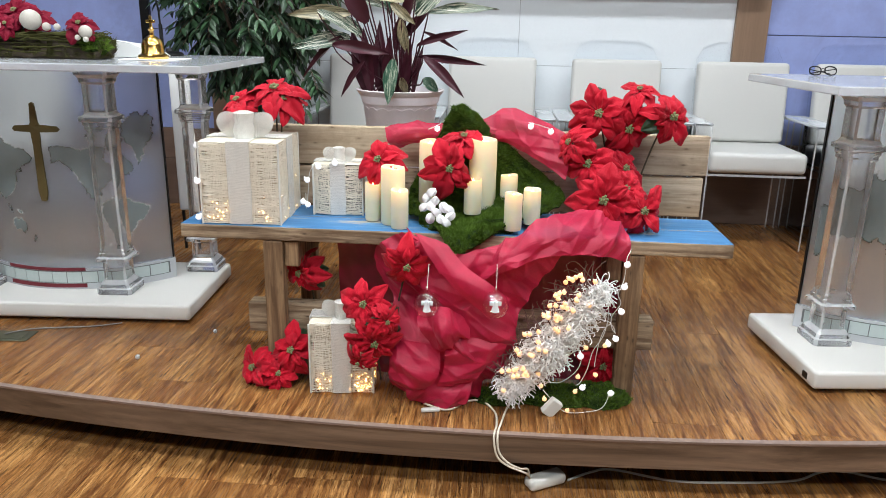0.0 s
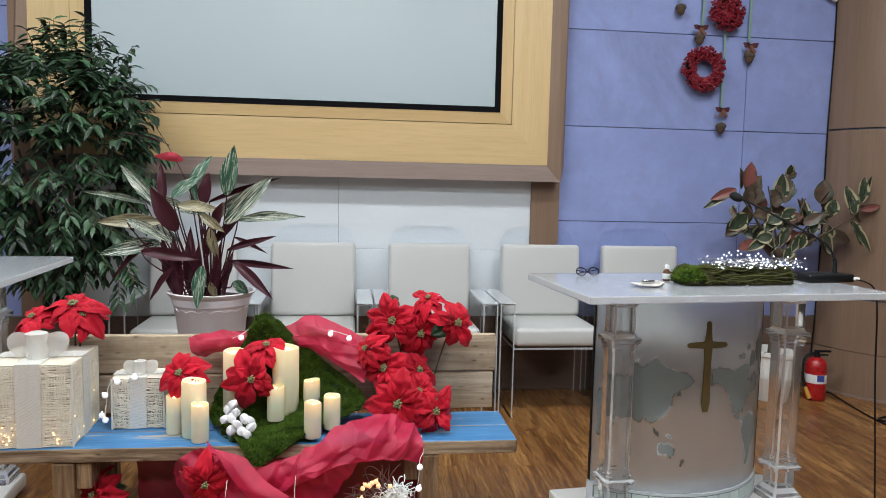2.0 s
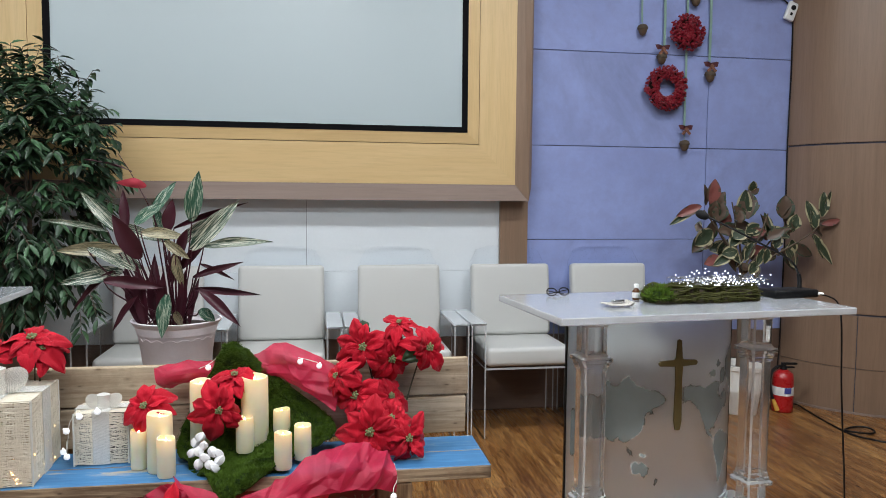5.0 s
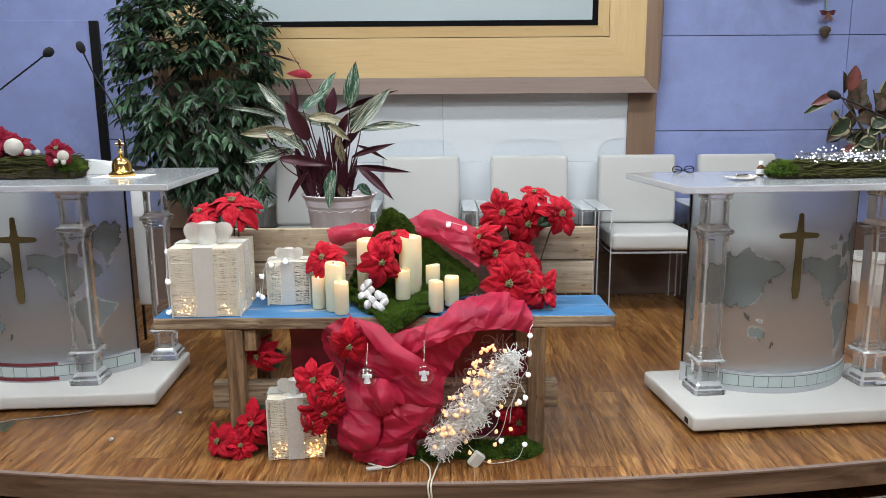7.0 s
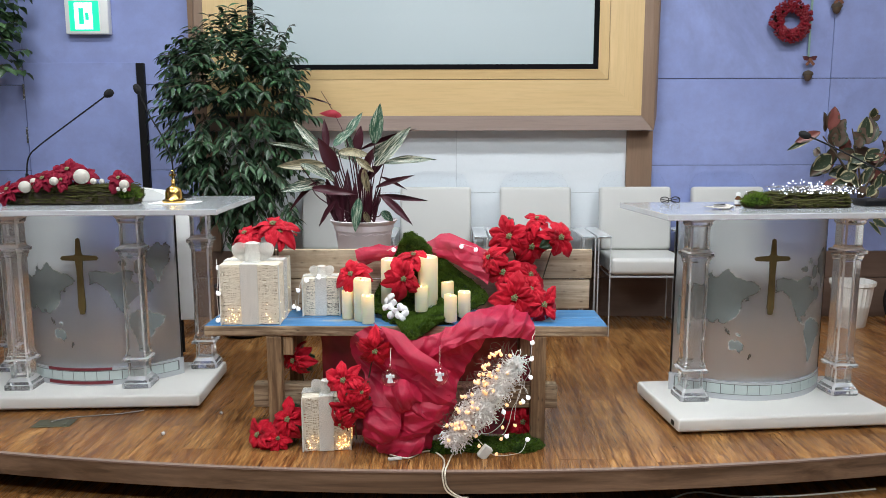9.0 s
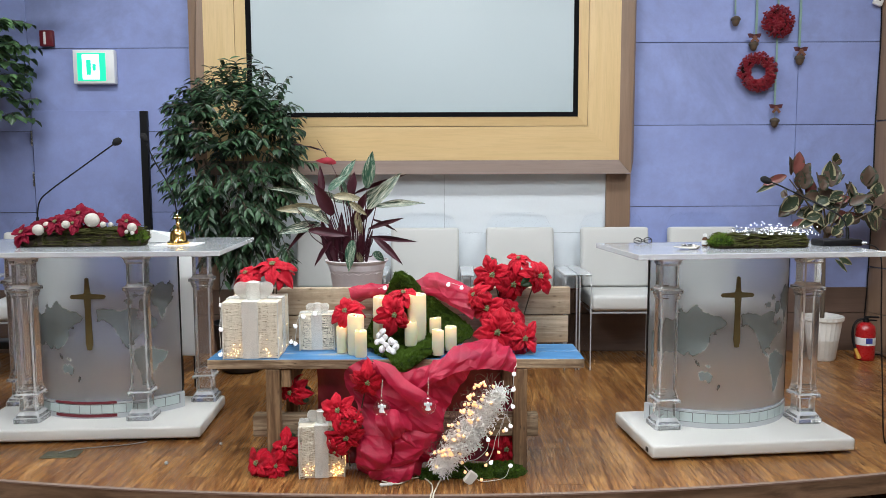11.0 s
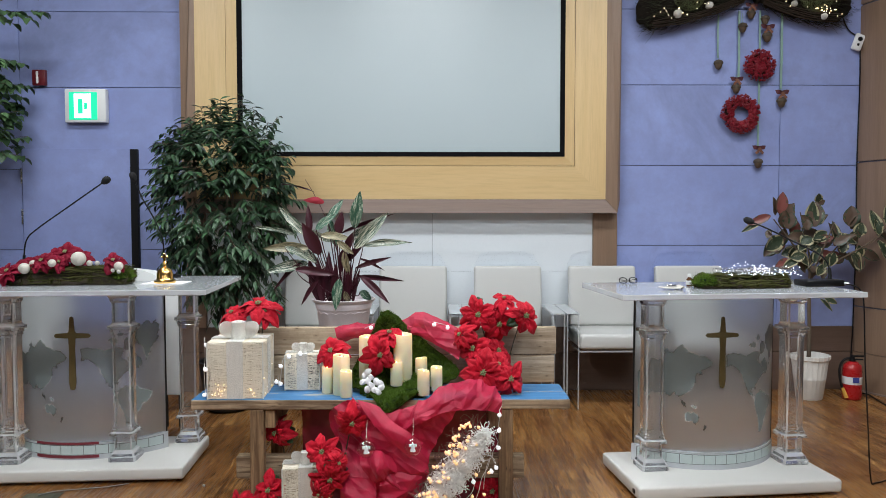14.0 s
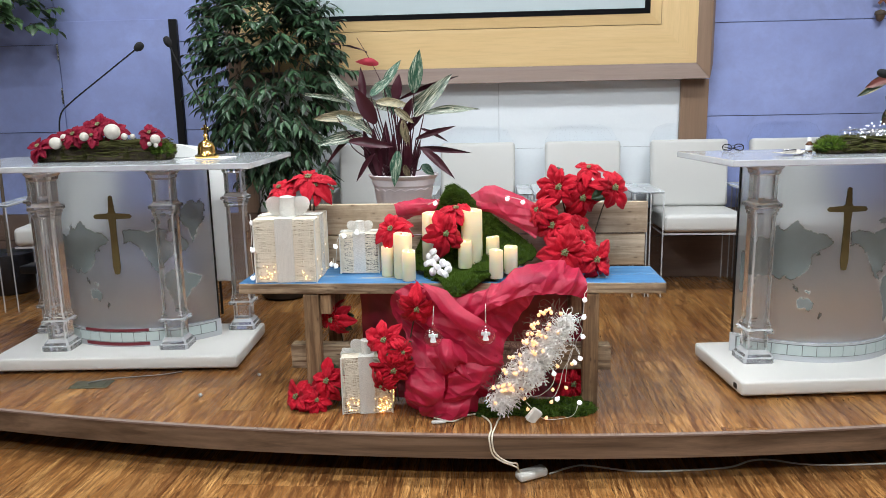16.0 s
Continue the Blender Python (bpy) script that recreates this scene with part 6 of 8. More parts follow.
def ficus():
    rg = random.Random(77)
    base = Vector((-1.30, 4.02, 0))
    t = thing("ficus_tree", pose(0, 0, 0), "bushy dark green weeping fig in a black pot", "potted tree")
    bm = bmesh.new()
    lathe(bm, [(0.12, 0.0), (0.15, 0.02), (0.19, 0.30), (0.20, 0.34), (0.185, 0.34), (0.18, 0.30), (0.001, 0.29)], 32, Matrix.Translation(base))
    part("pot", bm, M_POTDARK, t, "black plastic pot", 50)
    bm = bmesh.new()
    for k in range(4):
        a = k * 1.7
        top = base + Vector((0.22 * math.cos(a), 0.12 * math.sin(a), 1.45 + 0.15 * k % 0.3))
        tube(bm, bez(base + Vector((0.04 * math.cos(a), 0.04 * math.sin(a), 0.28)), base + Vector((0.02, 0.02, 0.7)), base + Vector((0.10 * math.cos(a), 0.08 * math.sin(a), 1.0)), top, 10), 0.016, 7, 0.4)
    part("trunk", bm, M_TRUNK, t, "", 60)
    leaves, twigs = bmesh.new(), bmesh.new()
    starts = []
    c = base + Vector((-0.025, -0.02, 1.43))
    while len(starts) < 560:
        u = Vector((rg.gauss(0, 1), rg.gauss(0, 1), rg.gauss(0, 1))).normalized()
        r = rg.uniform(0.45, 1.0) ** 0.5
        k = 1 + 0.16 * noise.noise(u * 2.3)
        p = c + Vector((math.copysign(abs(u.x) ** 0.8, u.x) * 0.365, u.y * 0.30, math.copysign(abs(u.z) ** 0.75, u.z) * (0.56 if u.z > 0 else 0.64))) * r * k
        if p.z < 0.80 or (p.z > 1.95 and p.x < -1.38) or p.y > 4.34:
            continue
        if p.z < 1.32 and abs(p.x - base.x + 0.01) > 0.07 + 0.52 * (p.z - 0.8):
            continue
        starts.append((p, (u + Vector((0, -0.25, 0))).normalized()))
    for x, z in ((-1.30, 1.99), (-1.2, 1.99), (-1.08, 1.97), (-1.0, 1.85), (-0.98, 0.90), (-1.02, 0.84)):
        starts += [(Vector((x, 3.92, z)), Vector((rg.uniform(-0.4, 0.6), -0.2, 0.7 if z > 1 else -0.3)))] * 2
    sprays(leaves, twigs, rg, starts, 10, 0.074, 0.025, 0.15, 0.4, 0.62)
    tagged(part("crown", leaves, M_FICUS, t, "dense glossy drooping leaves", 60), kind="stuff")
    tagged(part("twig", twigs, M_TRUNK, t), kind="stuff")


ficus()


def wall_plant():
    rg = random.Random(12)
    t = thing("tall_pot_plant", pose(0, 0, 0), "tall thin plant with pale green heart leaves", "potted plant")
    base = Vector((-3.24, 4.15, 0))
    bm = bmesh.new()
    lathe(bm, [(0.11, 0), (0.14, 0.02), (0.17, 0.28), (0.155, 0.28), (0.15, 0.25), (0.001, 0.25)], 28, Matrix.Translation(base))
    part("pot", bm, M_POTDARK, t, "dark plastic pot", 50)
    bm = bmesh.new()
    tube(bm, bez(base + Vector((0, 0, 0.24)), base + Vector((0.03, 0, 1.0)), base + Vector((0, 0, 1.7)), base + Vector((0.10, 0, 2.55)), 14), 0.012, 7, 0.4)
    tube(bm, bez(base + Vector((0.08, 0, 2.4)), base + Vector((0.15, 0, 2.75)), base + Vector((0.35, 0, 2.85)), base + Vector((0.64, 0, 2.80)), 10), 0.004, 6, 0.5)
    part("trunk", bm, M_TRUNK, t, "", 60)
    leaves, twigs = bmesh.new(), bmesh.new()
    starts = []
    for i in range(300):
        p = base + Vector((rg.uniform(-0.35, 0.36), rg.uniform(-0.25, 0.2), rg.uniform(1.75, 2.42)))
        starts.append((p, Vector((p.x - base.x, p.y - base.y - 0.1, 0.1)).normalized()))
    for i in range(9):
        starts.append((base + Vector((0.1 + 0.06 * i, 0, 2.72)), Vector((0.6, -0.3, -0.2))))
    sprays(leaves, twigs, rg, starts, 5, 0.068, 0.055, 0.11, 0.4, 0.6)
    tagged(part("foliage", leaves, M_IVY, t, "pale heart-shaped leaves", 60), kind="stuff")
    tagged(part("twig", twigs, M_TRUNK, t), kind="stuff")


wall_plant()


def variegated(name, green, cream, share, seed, streak=(3, 30, 1)):
    """Leaf skin: green with cream streaks that run along the leaf."""
    m, nt, b = nodes_of(name)
    v = coords(nt, streak, True)
    a = tex(nt, v, 1.0, 4, 0.6, 0.5)
    f = tex(nt, coords(nt), 40, 3)
    c = blend(nt, ramp(nt, a, [(share - 0.04, 0.0), (share + 0.05, 1.0)]), cream, green)
    c = blend(nt, ramp(nt, f, [(0.35, 0.3), (0.7, 0.0)]), c, rgb(green, 0.7))
    link(nt, c, b.inputs["Base Color"])
    b.inputs["Roughness"].default_value = 0.4
    return m


M_VAR1 = variegated("variegated_leaf", (0.016, 0.055, 0.032), (0.74, 0.74, 0.60), 0.46, 1)
M_VAR2 = variegated("green_streaked_leaf", (0.022, 0.095, 0.055), (0.66, 0.70, 0.55), 0.42, 2)
M_MAROONLEAF = plain("maroon_leaf", (0.055, 0.009, 0.018), 0.4, vary=0.35, coarse=10, stretch=(2, 14, 1))
M_CREAMLEAF = variegated("cream_leaf", (0.10, 0.10, 0.055), (0.46, 0.40, 0.25), 0.50, 3)


def blade(name, top, under, length=1.0, width=0.17, droop=0.35, fold=0.2, seed=0.0, oval=False, rim=None):
    """A long leaf of length 1 along x; upper and lower skin 1 mm apart."""
    bm = bmesh.new()
    nu, nv = 14, 6 if rim else 4
    skins = []
    for lift, idx in ((0.0, 0), (-0.006, 1)):
        g = []
        for i in range(nu + 1):
            t = i / nu
            if oval:
                w = width * math.sin(math.pi * min(1, 0.03 + 0.97 * t ** 0.92)) ** 0.8
            else:
                w = width * math.sin(math.pi * min(1, (0.03 + 0.97 * t) ** 0.8)) ** 0.9
            row = []
            for j in range(nv + 1):
                s = 2 * j / nv - 1
                z = -droop * t * t + fold * w * abs(s) + 0.03 * noise.noise((t * 3, s, seed)) + 0.012 * math.sin(11 * t + 3 * s)
                row.append(bm.verts.new((t, s * w * 0.5 + 0.03 * math.sin(2 * t + seed), z + lift)))
            g.append(row)
        for i in range(nu):
            for j in range(nv):
                q = (g[i][j], g[i + 1][j], g[i + 1][j + 1], g[i][j + 1])
                f = bm.faces.new(q if idx == 0 else q[::-1])
                f.material_index = idx
                if rim and j in (0, nv - 1) and noise.noise((i * 0.5, j * 3.0, seed)) > -0.25:
                    f.material_index = 2
        skins.append(g)
    me = bpy.data.meshes.new(name)
    bm.to_mesh(me)
    bm.free()
    me.polygons.foreach_set("use_smooth", [True] * len(me.polygons))
    me.materials.append(top)
    me.materials.append(under)
    if rim:
        me.materials.append(rim)
    return me


def lay_leaf(parent, me, base, tip, width, face=(0, -1, 0.6)):
    """A leaf from base to tip, width in metres, upper side towards face."""
    base, tip = Vector(base), Vector(tip)
    d = tip - base
    x = d.normalized()
    y = Vector(face).cross(x)
    y = y.normalized() if y.length > 1e-4 else x.orthogonal().normalized()
    z = x.cross(y)
    ob = new(me.name, me)
    ob.parent = parent
    m = Matrix((x, y, z)).transposed().to_4x4()
    ob.matrix_local = Matrix.Translation(base) @ m @ Matrix.Diagonal((d.length, width, d.length * 0.7, 1))
    return ob


def set_leaf(parent, me, p, yaw, pitch, size, roll=0.0, wide=1.0):
    ob = new(me.name, me)
    ob.parent = parent
    ob.matrix_local = Matrix.Translation(p) @ Matrix.Rotation(radians(yaw), 4, "Z") @ Matrix.Rotation(radians(-pitch), 4, "Y") @ Matrix.Rotation(radians(roll), 4, "X") @ Matrix.Diagonal((size, size * wide, size, 1))
    return ob


def pot_plant():
    rg = random.Random(9)
    M_POT = plain("pale_pink_pot", (0.93, 0.86, 0.90), 0.5, vary=0.10, coarse=9, fine=60)
    c = Vector((-0.388, 3.03, 0.56))
    stand = thing("plant_stand", pose(c.x, c.y, 0), "plain low wooden plant stand behind the bench", "plant stand")
    bm = bmesh.new()
    box(bm, -0.17, 0.17, -0.17, 0.17, 0.53, 0.559, 0.004)
    part("top", bm, M_BENCHW, stand)
    for sx in (-1, 1):
        for sy in (-1, 1):
            bm = bmesh.new()
            box(bm, sx * 0.14 - 0.018, sx * 0.14 + 0.018, sy * 0.14 - 0.018, sy * 0.14 + 0.018, 0, 0.53, 0.003)
            part("leg", bm, M_BENCHL, stand)
    t = thing("pot_plant", pose(*c), "long-leaved maroon and cream plant in a pale pink pot", "potted plant")
    bm = bmesh.new()
    lathe(bm, [(0.105, 0.0), (0.112, 0.01), (0.150, 0.285), (0.160, 0.293), (0.170, 0.305), (0.174, 0.312), (0.164, 0.314), (0.158, 0.29), (0.15, 0.262)], 48)
    part("pot", bm, M_POT, t, "pale pink pot with a moulded lip", 50)
    bm = bmesh.new()
    tube(bm, [(0.1446 * math.cos(a), 0.1446 * math.sin(a), 0.240 + 0.010 * abs(math.sin(9 * a))) for a in (6.2832 * i / 144 for i in range(144))], 0.0010, 6, 1.0, True)
    part("moulding", bm, M_POT, t, "scalloped moulding", 60)
    bm = bmesh.new()
    lathe(bm, [(0.155, 0.282), (0.001, 0.292)], 32)
    part("soil", bm, M_SOIL, t)
    DK = blade("leaf", M_MAROONLEAF, M_MAROONLEAF, width=0.13, droop=0.14, seed=5.0)
    stems = bmesh.new()

    N1 = blade("leaf", M_VAR1, M_MAROONLEAF, width=1.0, droop=0.12, fold=0.08, seed=1.0)
    N2 = blade("leaf", M_VAR2, M_VAR2, width=1.0, droop=0.06, fold=0.08, seed=2.0)
    NM = blade("leaf", M_MAROONLEAF, M_MAROONLEAF, width=1.0, droop=0.10, fold=0.12, seed=3.0)
    NC = blade("leaf", M_CREAMLEAF, M_MAROONLEAF, width=1.0, droop=0.25, fold=0.10, seed=4.0)
    def leaf(me, x0, z0, x1, z1, y, wd):
        tube(stems, bez((x0 * 0.3, y * 0.3, 0.285), (x0 * 0.35, y * 0.4, 0.38), (x0 * 0.9, y * 0.9, max(0.30, z0 - 0.08)), (x0, y, z0), 8), 0.0042, 6, 0.6)
        lay_leaf(t, me, (x0, y, z0), (x1, y + rg.uniform(-0.06, 0.03), z1 + 0.015), wd * 0.95, (rg.uniform(-0.3, 0.3), -1, rg.uniform(0.2, 0.8)))

    leaf(N2, 0.062, 0.70, 0.092, 0.885, 0.0, 0.075)
    leaf(N2, -0.085, 0.73, -0.005, 0.845, 0.02, 0.055)
    leaf(N1, -0.20, 0.66, -0.355, 0.805, -0.02, 0.050)
    leaf(N2, -0.14, 0.69, -0.04, 0.76, -0.05, 0.055)
    leaf(NM, -0.175, 0.67, -0.19, 0.81, -0.03, 0.040)
    leaf(NM, -0.115, 0.56, -0.207, 0.712, -0.08, 0.078)
    leaf(N1, 0.07, 0.59, 0.248, 0.770, -0.06, 0.080)
    leaf(N1, 0.11, 0.60, 0.376, 0.615, -0.03, 0.048)
    leaf(N1, -0.26, 0.66, -0.49, 0.700, 0.03, 0.030)
    leaf(NC, -0.18, 0.59, -0.44, 0.580, -0.06, 0.060)
    leaf(N1, -0.19, 0.51, -0.415, 0.455, -0.04, 0.070)
    leaf(NM, -0.22, 0.51, -0.385, 0.345, -0.05, 0.030)
    leaf(NC, 0.02, 0.575, 0.037, 0.425, -0.12, 0.045)
    leaf(N2, 0.0, 0.435, -0.02, 0.255, -0.19, 0.062)
    leaf(NC, 0.03, 0.37, 0.045, 0.285, -0.18, 0.035)
    leaf(NM, 0.10, 0.44, 0.262, 0.290, -0.10, 0.045)
    leaf(NM, 0.08, 0.44, 0.336, 0.405, -0.08, 0.030)
    leaf(NM, 0.07, 0.48, 0.262, 0.530, -0.04, 0.030)
    leaf(NM, 0.09, 0.53, 0.225, 0.455, 0.0, 0.020)
    leaf(NM, -0.01, 0.67, 0.275, 0.765, 0.02, 0.024)
    leaf(NM, -0.02, 0.66, -0.005, 0.775, -0.04, 0.058)
    leaf(NC, -0.11, 0.66, 0.06, 0.635, -0.09, 0.050)
    leaf(NC, -0.02, 0.63, 0.07, 0.545, -0.11, 0.040)
    leaf(N1, -0.06, 0.62, -0.33, 0.70, 0.06, 0.045)
    leaf(NM, -0.24, 0.48, -0.02, 0.44, -0.12, 0.050)
    leaf(NM, -0.12, 0.42, -0.215, 0.275, -0.12, 0.030)
    leaf(N1, -0.30, 0.60, -0.12, 0.50, -0.10, 0.045)
    leaf(NM, 0.03, 0.58, 0.06, 0.66, -0.07, 0.050)
    leaf(NM, -0.10, 0.30, -0.13, 0.53, -0.09, 0.050)
    leaf(NM, -0.07, 0.30, -0.08, 0.56, -0.05, 0.055)
    leaf(NM, -0.13, 0.30, -0.19, 0.52, -0.04, 0.050)
    leaf(NM, -0.04, 0.30, -0.03, 0.50, -0.07, 0.045)
    leaf(NM, 0.02, 0.30, 0.05, 0.50, -0.05, 0.040)
    leaf(NM, 0.06, 0.30, 0.09, 0.47, -0.06, 0.030)
    leaf(N2, 0.10, 0.36, 0.16, 0.30, -0.10, 0.050)
    leaf(N1, 0.0, 0.60, 0.15, 0.72, 0.10, 0.05)
    leaf(N2, -0.05, 0.60, -0.10, 0.76, 0.10, 0.06)
    leaf(NM, 0.0, 0.5, 0.12, 0.62, 0.05, 0.04)
    leaf(N1, -0.15, 0.5, -0.28, 0.60, 0.08, 0.05)
    leaf(NM, -0.02, 0.45, 0.02, 0.62, 0.03, 0.05)
    # flower stalk
    bm = bmesh.new()
    tube(bm, bez((-0.02, 0, 0.5), (-0.05, 0, 0.66), (-0.10, -0.02, 0.80), (-0.20, -0.03, 0.96), 8), 0.003, 6, 0.5)
    part("stalk", bm, M_MAROONLEAF, t)
    M_PINK = plain("pink_bract", (0.60, 0.06, 0.10), 0.5)
    PK = blade("bract", M_PINK, M_PINK, width=0.26, droop=0.2, seed=7.0)
    set_leaf(t, PK, (-0.10, -0.03, 0.835), 172, 10, 0.11, 70, 1.4)
    set_leaf(t, DK, (-0.155, -0.03, 0.893), 172, 22, 0.18, 0, 1.2)
    part("stem", stems, M_MAROONLEAF, t, "", 60)


pot_plant()


def rubber_plant():
    rg = random.Random(4)
    c = Vector((2.83, 4.27, 0.0))
    t = thing("rubber_plant", pose(*c), "variegated rubber plant in a worn white pot", "potted plant")
    M_WPOT = plain("worn_white_pot", (0.78, 0.76, 0.71), 0.6, vary=0.12, coarse=8, fine=50, relief=0.2)
    bm = bmesh.new()
    lathe(bm, [(0.092, 0.0), (0.097, 0.008), (0.113, 0.145), (0.1155, 0.15), (0.115, 0.155), (0.130, 0.285), (0.141, 0.292), (0.143, 0.318), (0.134, 0.320), (0.128, 0.29), (0.12, 0.26)], 48, None, lambda a, z: 1 + 0.022 * math.cos(24 * a))
    part("pot", bm, M_WPOT, t, "fluted white plastic pot", 40)
    bm = bmesh.new()
    lathe(bm, [(0.126, 0.272), (0.001, 0.28)], 28)
    part("soil", bm, M_SOIL, t)
    bm = bmesh.new()
    tube(bm, bez((0, 0, 0.26), (0.0, -0.02, 0.55), (-0.02, 0, 0.75), (0.0, 0, 0.95), 10), 0.016, 8, 0.7)
    for e in ((-0.30, -0.05, 1.30), (-0.10, -0.03, 1.35), (-0.16, 0.04, 1.20), (0.22, -0.04, 1.18), (0.42, -0.15, 1.20), (0.12, -0.08, 1.28)):
        tube(bm, bez((0, 0, 0.86), (0.02, 0, 0.95), (e[0] * 0.6, e[1], e[2] - 0.15), e, 9), 0.008, 6, 0.5)
    part("trunk", bm, M_TRUNK, t, "", 60)
    MV = variegated("rubber_leaf", (0.035, 0.055, 0.030), (0.30, 0.27, 0.17), 0.36, 5, (4, 12, 1))
    MR = plain("reddish_leaf", (0.22, 0.07, 0.06), 0.4, vary=0.3, coarse=20)
    MG = plain("olive_leaf_back", (0.10, 0.062, 0.042), 0.45, vary=0.25, coarse=20)
    MVR = plain("cream_leaf_edge", (0.40, 0.36, 0.22), 0.45, vary=0.2, coarse=30)
    A = blade("leaf", MV, MG, width=1.0, droop=0.10, fold=0.10, seed=1.3, oval=True, rim=MVR)
    B = blade("leaf", MG, MV, width=1.0, droop=0.12, fold=0.10, seed=2.3, oval=True, rim=MV)
    C = blade("leaf", MR, MR, width=1.0, droop=0.12, fold=0.10, seed=3.3, oval=True, rim=MG)
    def leaf(me, x0, z0, x1, z1, wd):
        y = rg.uniform(-0.14, 0.05)
        wd *= 0.92
        lay_leaf(t, me, (x0, y, z0), (x1, y + rg.uniform(-0.04, 0.02), z1), wd * 1.15, (rg.uniform(-0.4, 0.4), -1, rg.uniform(0.0, 0.7)))
        dx, dz = rg.uniform(-0.06, 0.06), rg.uniform(-0.07, 0.02)
        lay_leaf(t, rg.choice((A, B)), (x0 + dx * 0.3, y + 0.03, z0 + dz * 0.3), (x1 + dx, y - 0.01, z1 + dz), wd * 0.9, (rg.uniform(-0.6, 0.6), -1, rg.uniform(0.0, 0.9)))

    leaf(C, -0.28, 1.34, -0.272, 1.49, 0.083)
    leaf(C, -0.344, 1.326, -0.504, 1.262, 0.06)
    leaf(B, -0.20, 1.294, -0.16, 1.411, 0.10)
    leaf(B, -0.176, 1.23, -0.16, 1.35, 0.096)
    leaf(A, -0.216, 1.174, -0.336, 1.078, 0.112)
    leaf(B, -0.224, 1.094, -0.296, 1.054, 0.064)
    leaf(A, -0.12, 1.078, -0.032, 0.966, 0.088)
    leaf(B, 0.008, 1.246, 0.016, 1.43, 0.115)
    leaf(A, 0.0, 1.42, -0.016, 1.48, 0.058)
    leaf(A, 0.032, 1.254, 0.12, 1.334, 0.072)
    leaf(B, -0.04, 1.246, -0.128, 1.326, 0.072)
    leaf(A, -0.04, 1.174, -0.12, 1.126, 0.096)
    leaf(A, 0.008, 1.158, 0.112, 1.214, 0.072)
    leaf(B, 0.056, 1.11, 0.152, 1.142, 0.064)
    leaf(A, 0.056, 1.094, 0.008, 0.982, 0.064)
    leaf(A, 0.12, 1.062, 0.088, 0.966, 0.072)
    leaf(A, 0.232, 1.062, 0.328, 0.942, 0.136)
    leaf(B, 0.28, 1.246, 0.28, 1.398, 0.115)
    leaf(A, 0.424, 1.19, 0.36, 1.366, 0.077)
    leaf(A, 0.312, 1.174, 0.328, 1.278, 0.088)
    leaf(A, 0.20, 1.126, 0.168, 1.286, 0.064)
    leaf(A, 0.352, 1.11, 0.368, 0.998, 0.072)
    leaf(A, 0.504, 1.262, 0.52, 1.422, 0.077)
    leaf(A, 0.424, 1.15, 0.528, 0.99, 0.064)
    leaf(B, 0.504, 1.222, 0.624, 1.126, 0.064)
    leaf(C, 0.52, 1.214, 0.632, 1.246, 0.048)
    leaf(B, 0.016, 0.918, -0.008, 0.966, 0.064)
    leaf(A, 0.08, 0.742, 0.176, 0.694, 0.048)
    leaf(A, 0.184, 1.062, 0.208, 1.158, 0.072)
    leaf(B, -0.088, 1.222, -0.088, 1.302, 0.064)
    leaf(B, -0.328, 1.19, -0.368, 1.206, 0.072)
    leaf(A, -0.10, 1.05, -0.20, 1.03, 0.08)
    leaf(B, 0.06, 1.02, 0.15, 1.0, 0.08)
    leaf(A, -0.02, 1.06, -0.09, 1.16, 0.08)
    leaf(B, 0.12, 1.12, 0.22, 1.19, 0.07)
    leaf(A, 0.05, 0.98, 0.0, 0.9, 0.07)
    for k in range(24):
        x0, z0 = rg.uniform(-0.22, 0.40), rg.uniform(0.98, 1.20)
        a, ln, y = rg.uniform(-0.7, 3.8), rg.uniform(0.10, 0.15), rg.uniform(-0.02, 0.12)
        lay_leaf(t, rg.choice((A, B, B, C)), (x0, y, z0), (x0 + ln * math.cos(a), y - 0.03, z0 + ln * math.sin(a)), ln * 0.62, (rg.uniform(-0.6, 0.6), -1, rg.uniform(0.0, 0.9)))


rubber_plant()

# ---------------------------------------------------------------- wall fittings
M_RED = plain("red_enamel", (0.40, 0.010, 0.012), 0.3, vary=0.1, coat=0.4)
M_WHITEPL = plain("white_plastic", (0.78, 0.79, 0.78), 0.4, vary=0.03)
M_EXITG = glow("exit_green", (0.0, 0.55, 0.28), 1.3, (0.02, 0.45, 0.25))
M_EXITW = glow("exit_white", (0.72, 1.0, 0.90), 1.5)

sign = thing("exit_sign", pose(-2.455, WALL - 0.002, 2.134), "green and white lit exit sign in a pale housing", "exit sign")
bm = bmesh.new()
box(bm, -0.150, 0.150, -0.055, 0.0, -0.122, 0.122, 0.006, 2)
part("housing", bm, M_WHITEPL, sign, "", 40)
bm = bmesh.new()
box(bm, -0.118, 0.088, -0.059, -0.054, -0.104, 0.098, 0.002)
part("panel", bm, M_EXITG, sign, "glowing green panel")
bm = bmesh.new()
box(bm, -0.080, 0.044, -0.062, -0.059, -0.092, 0.086, 0.002)
part("window", bm, M_EXITW, sign, "glowing white field")
for x0, x1, z0, z1 in ((-0.05, -0.015, -0.06, 0.05), (-0.005, 0.02, -0.03, 0.02)):
    bm = bmesh.new()
    box(bm, x0, x1, -0.064, -0.062, z0, z1, 0.002)
    part("bar", bm, M_EXITG, sign)

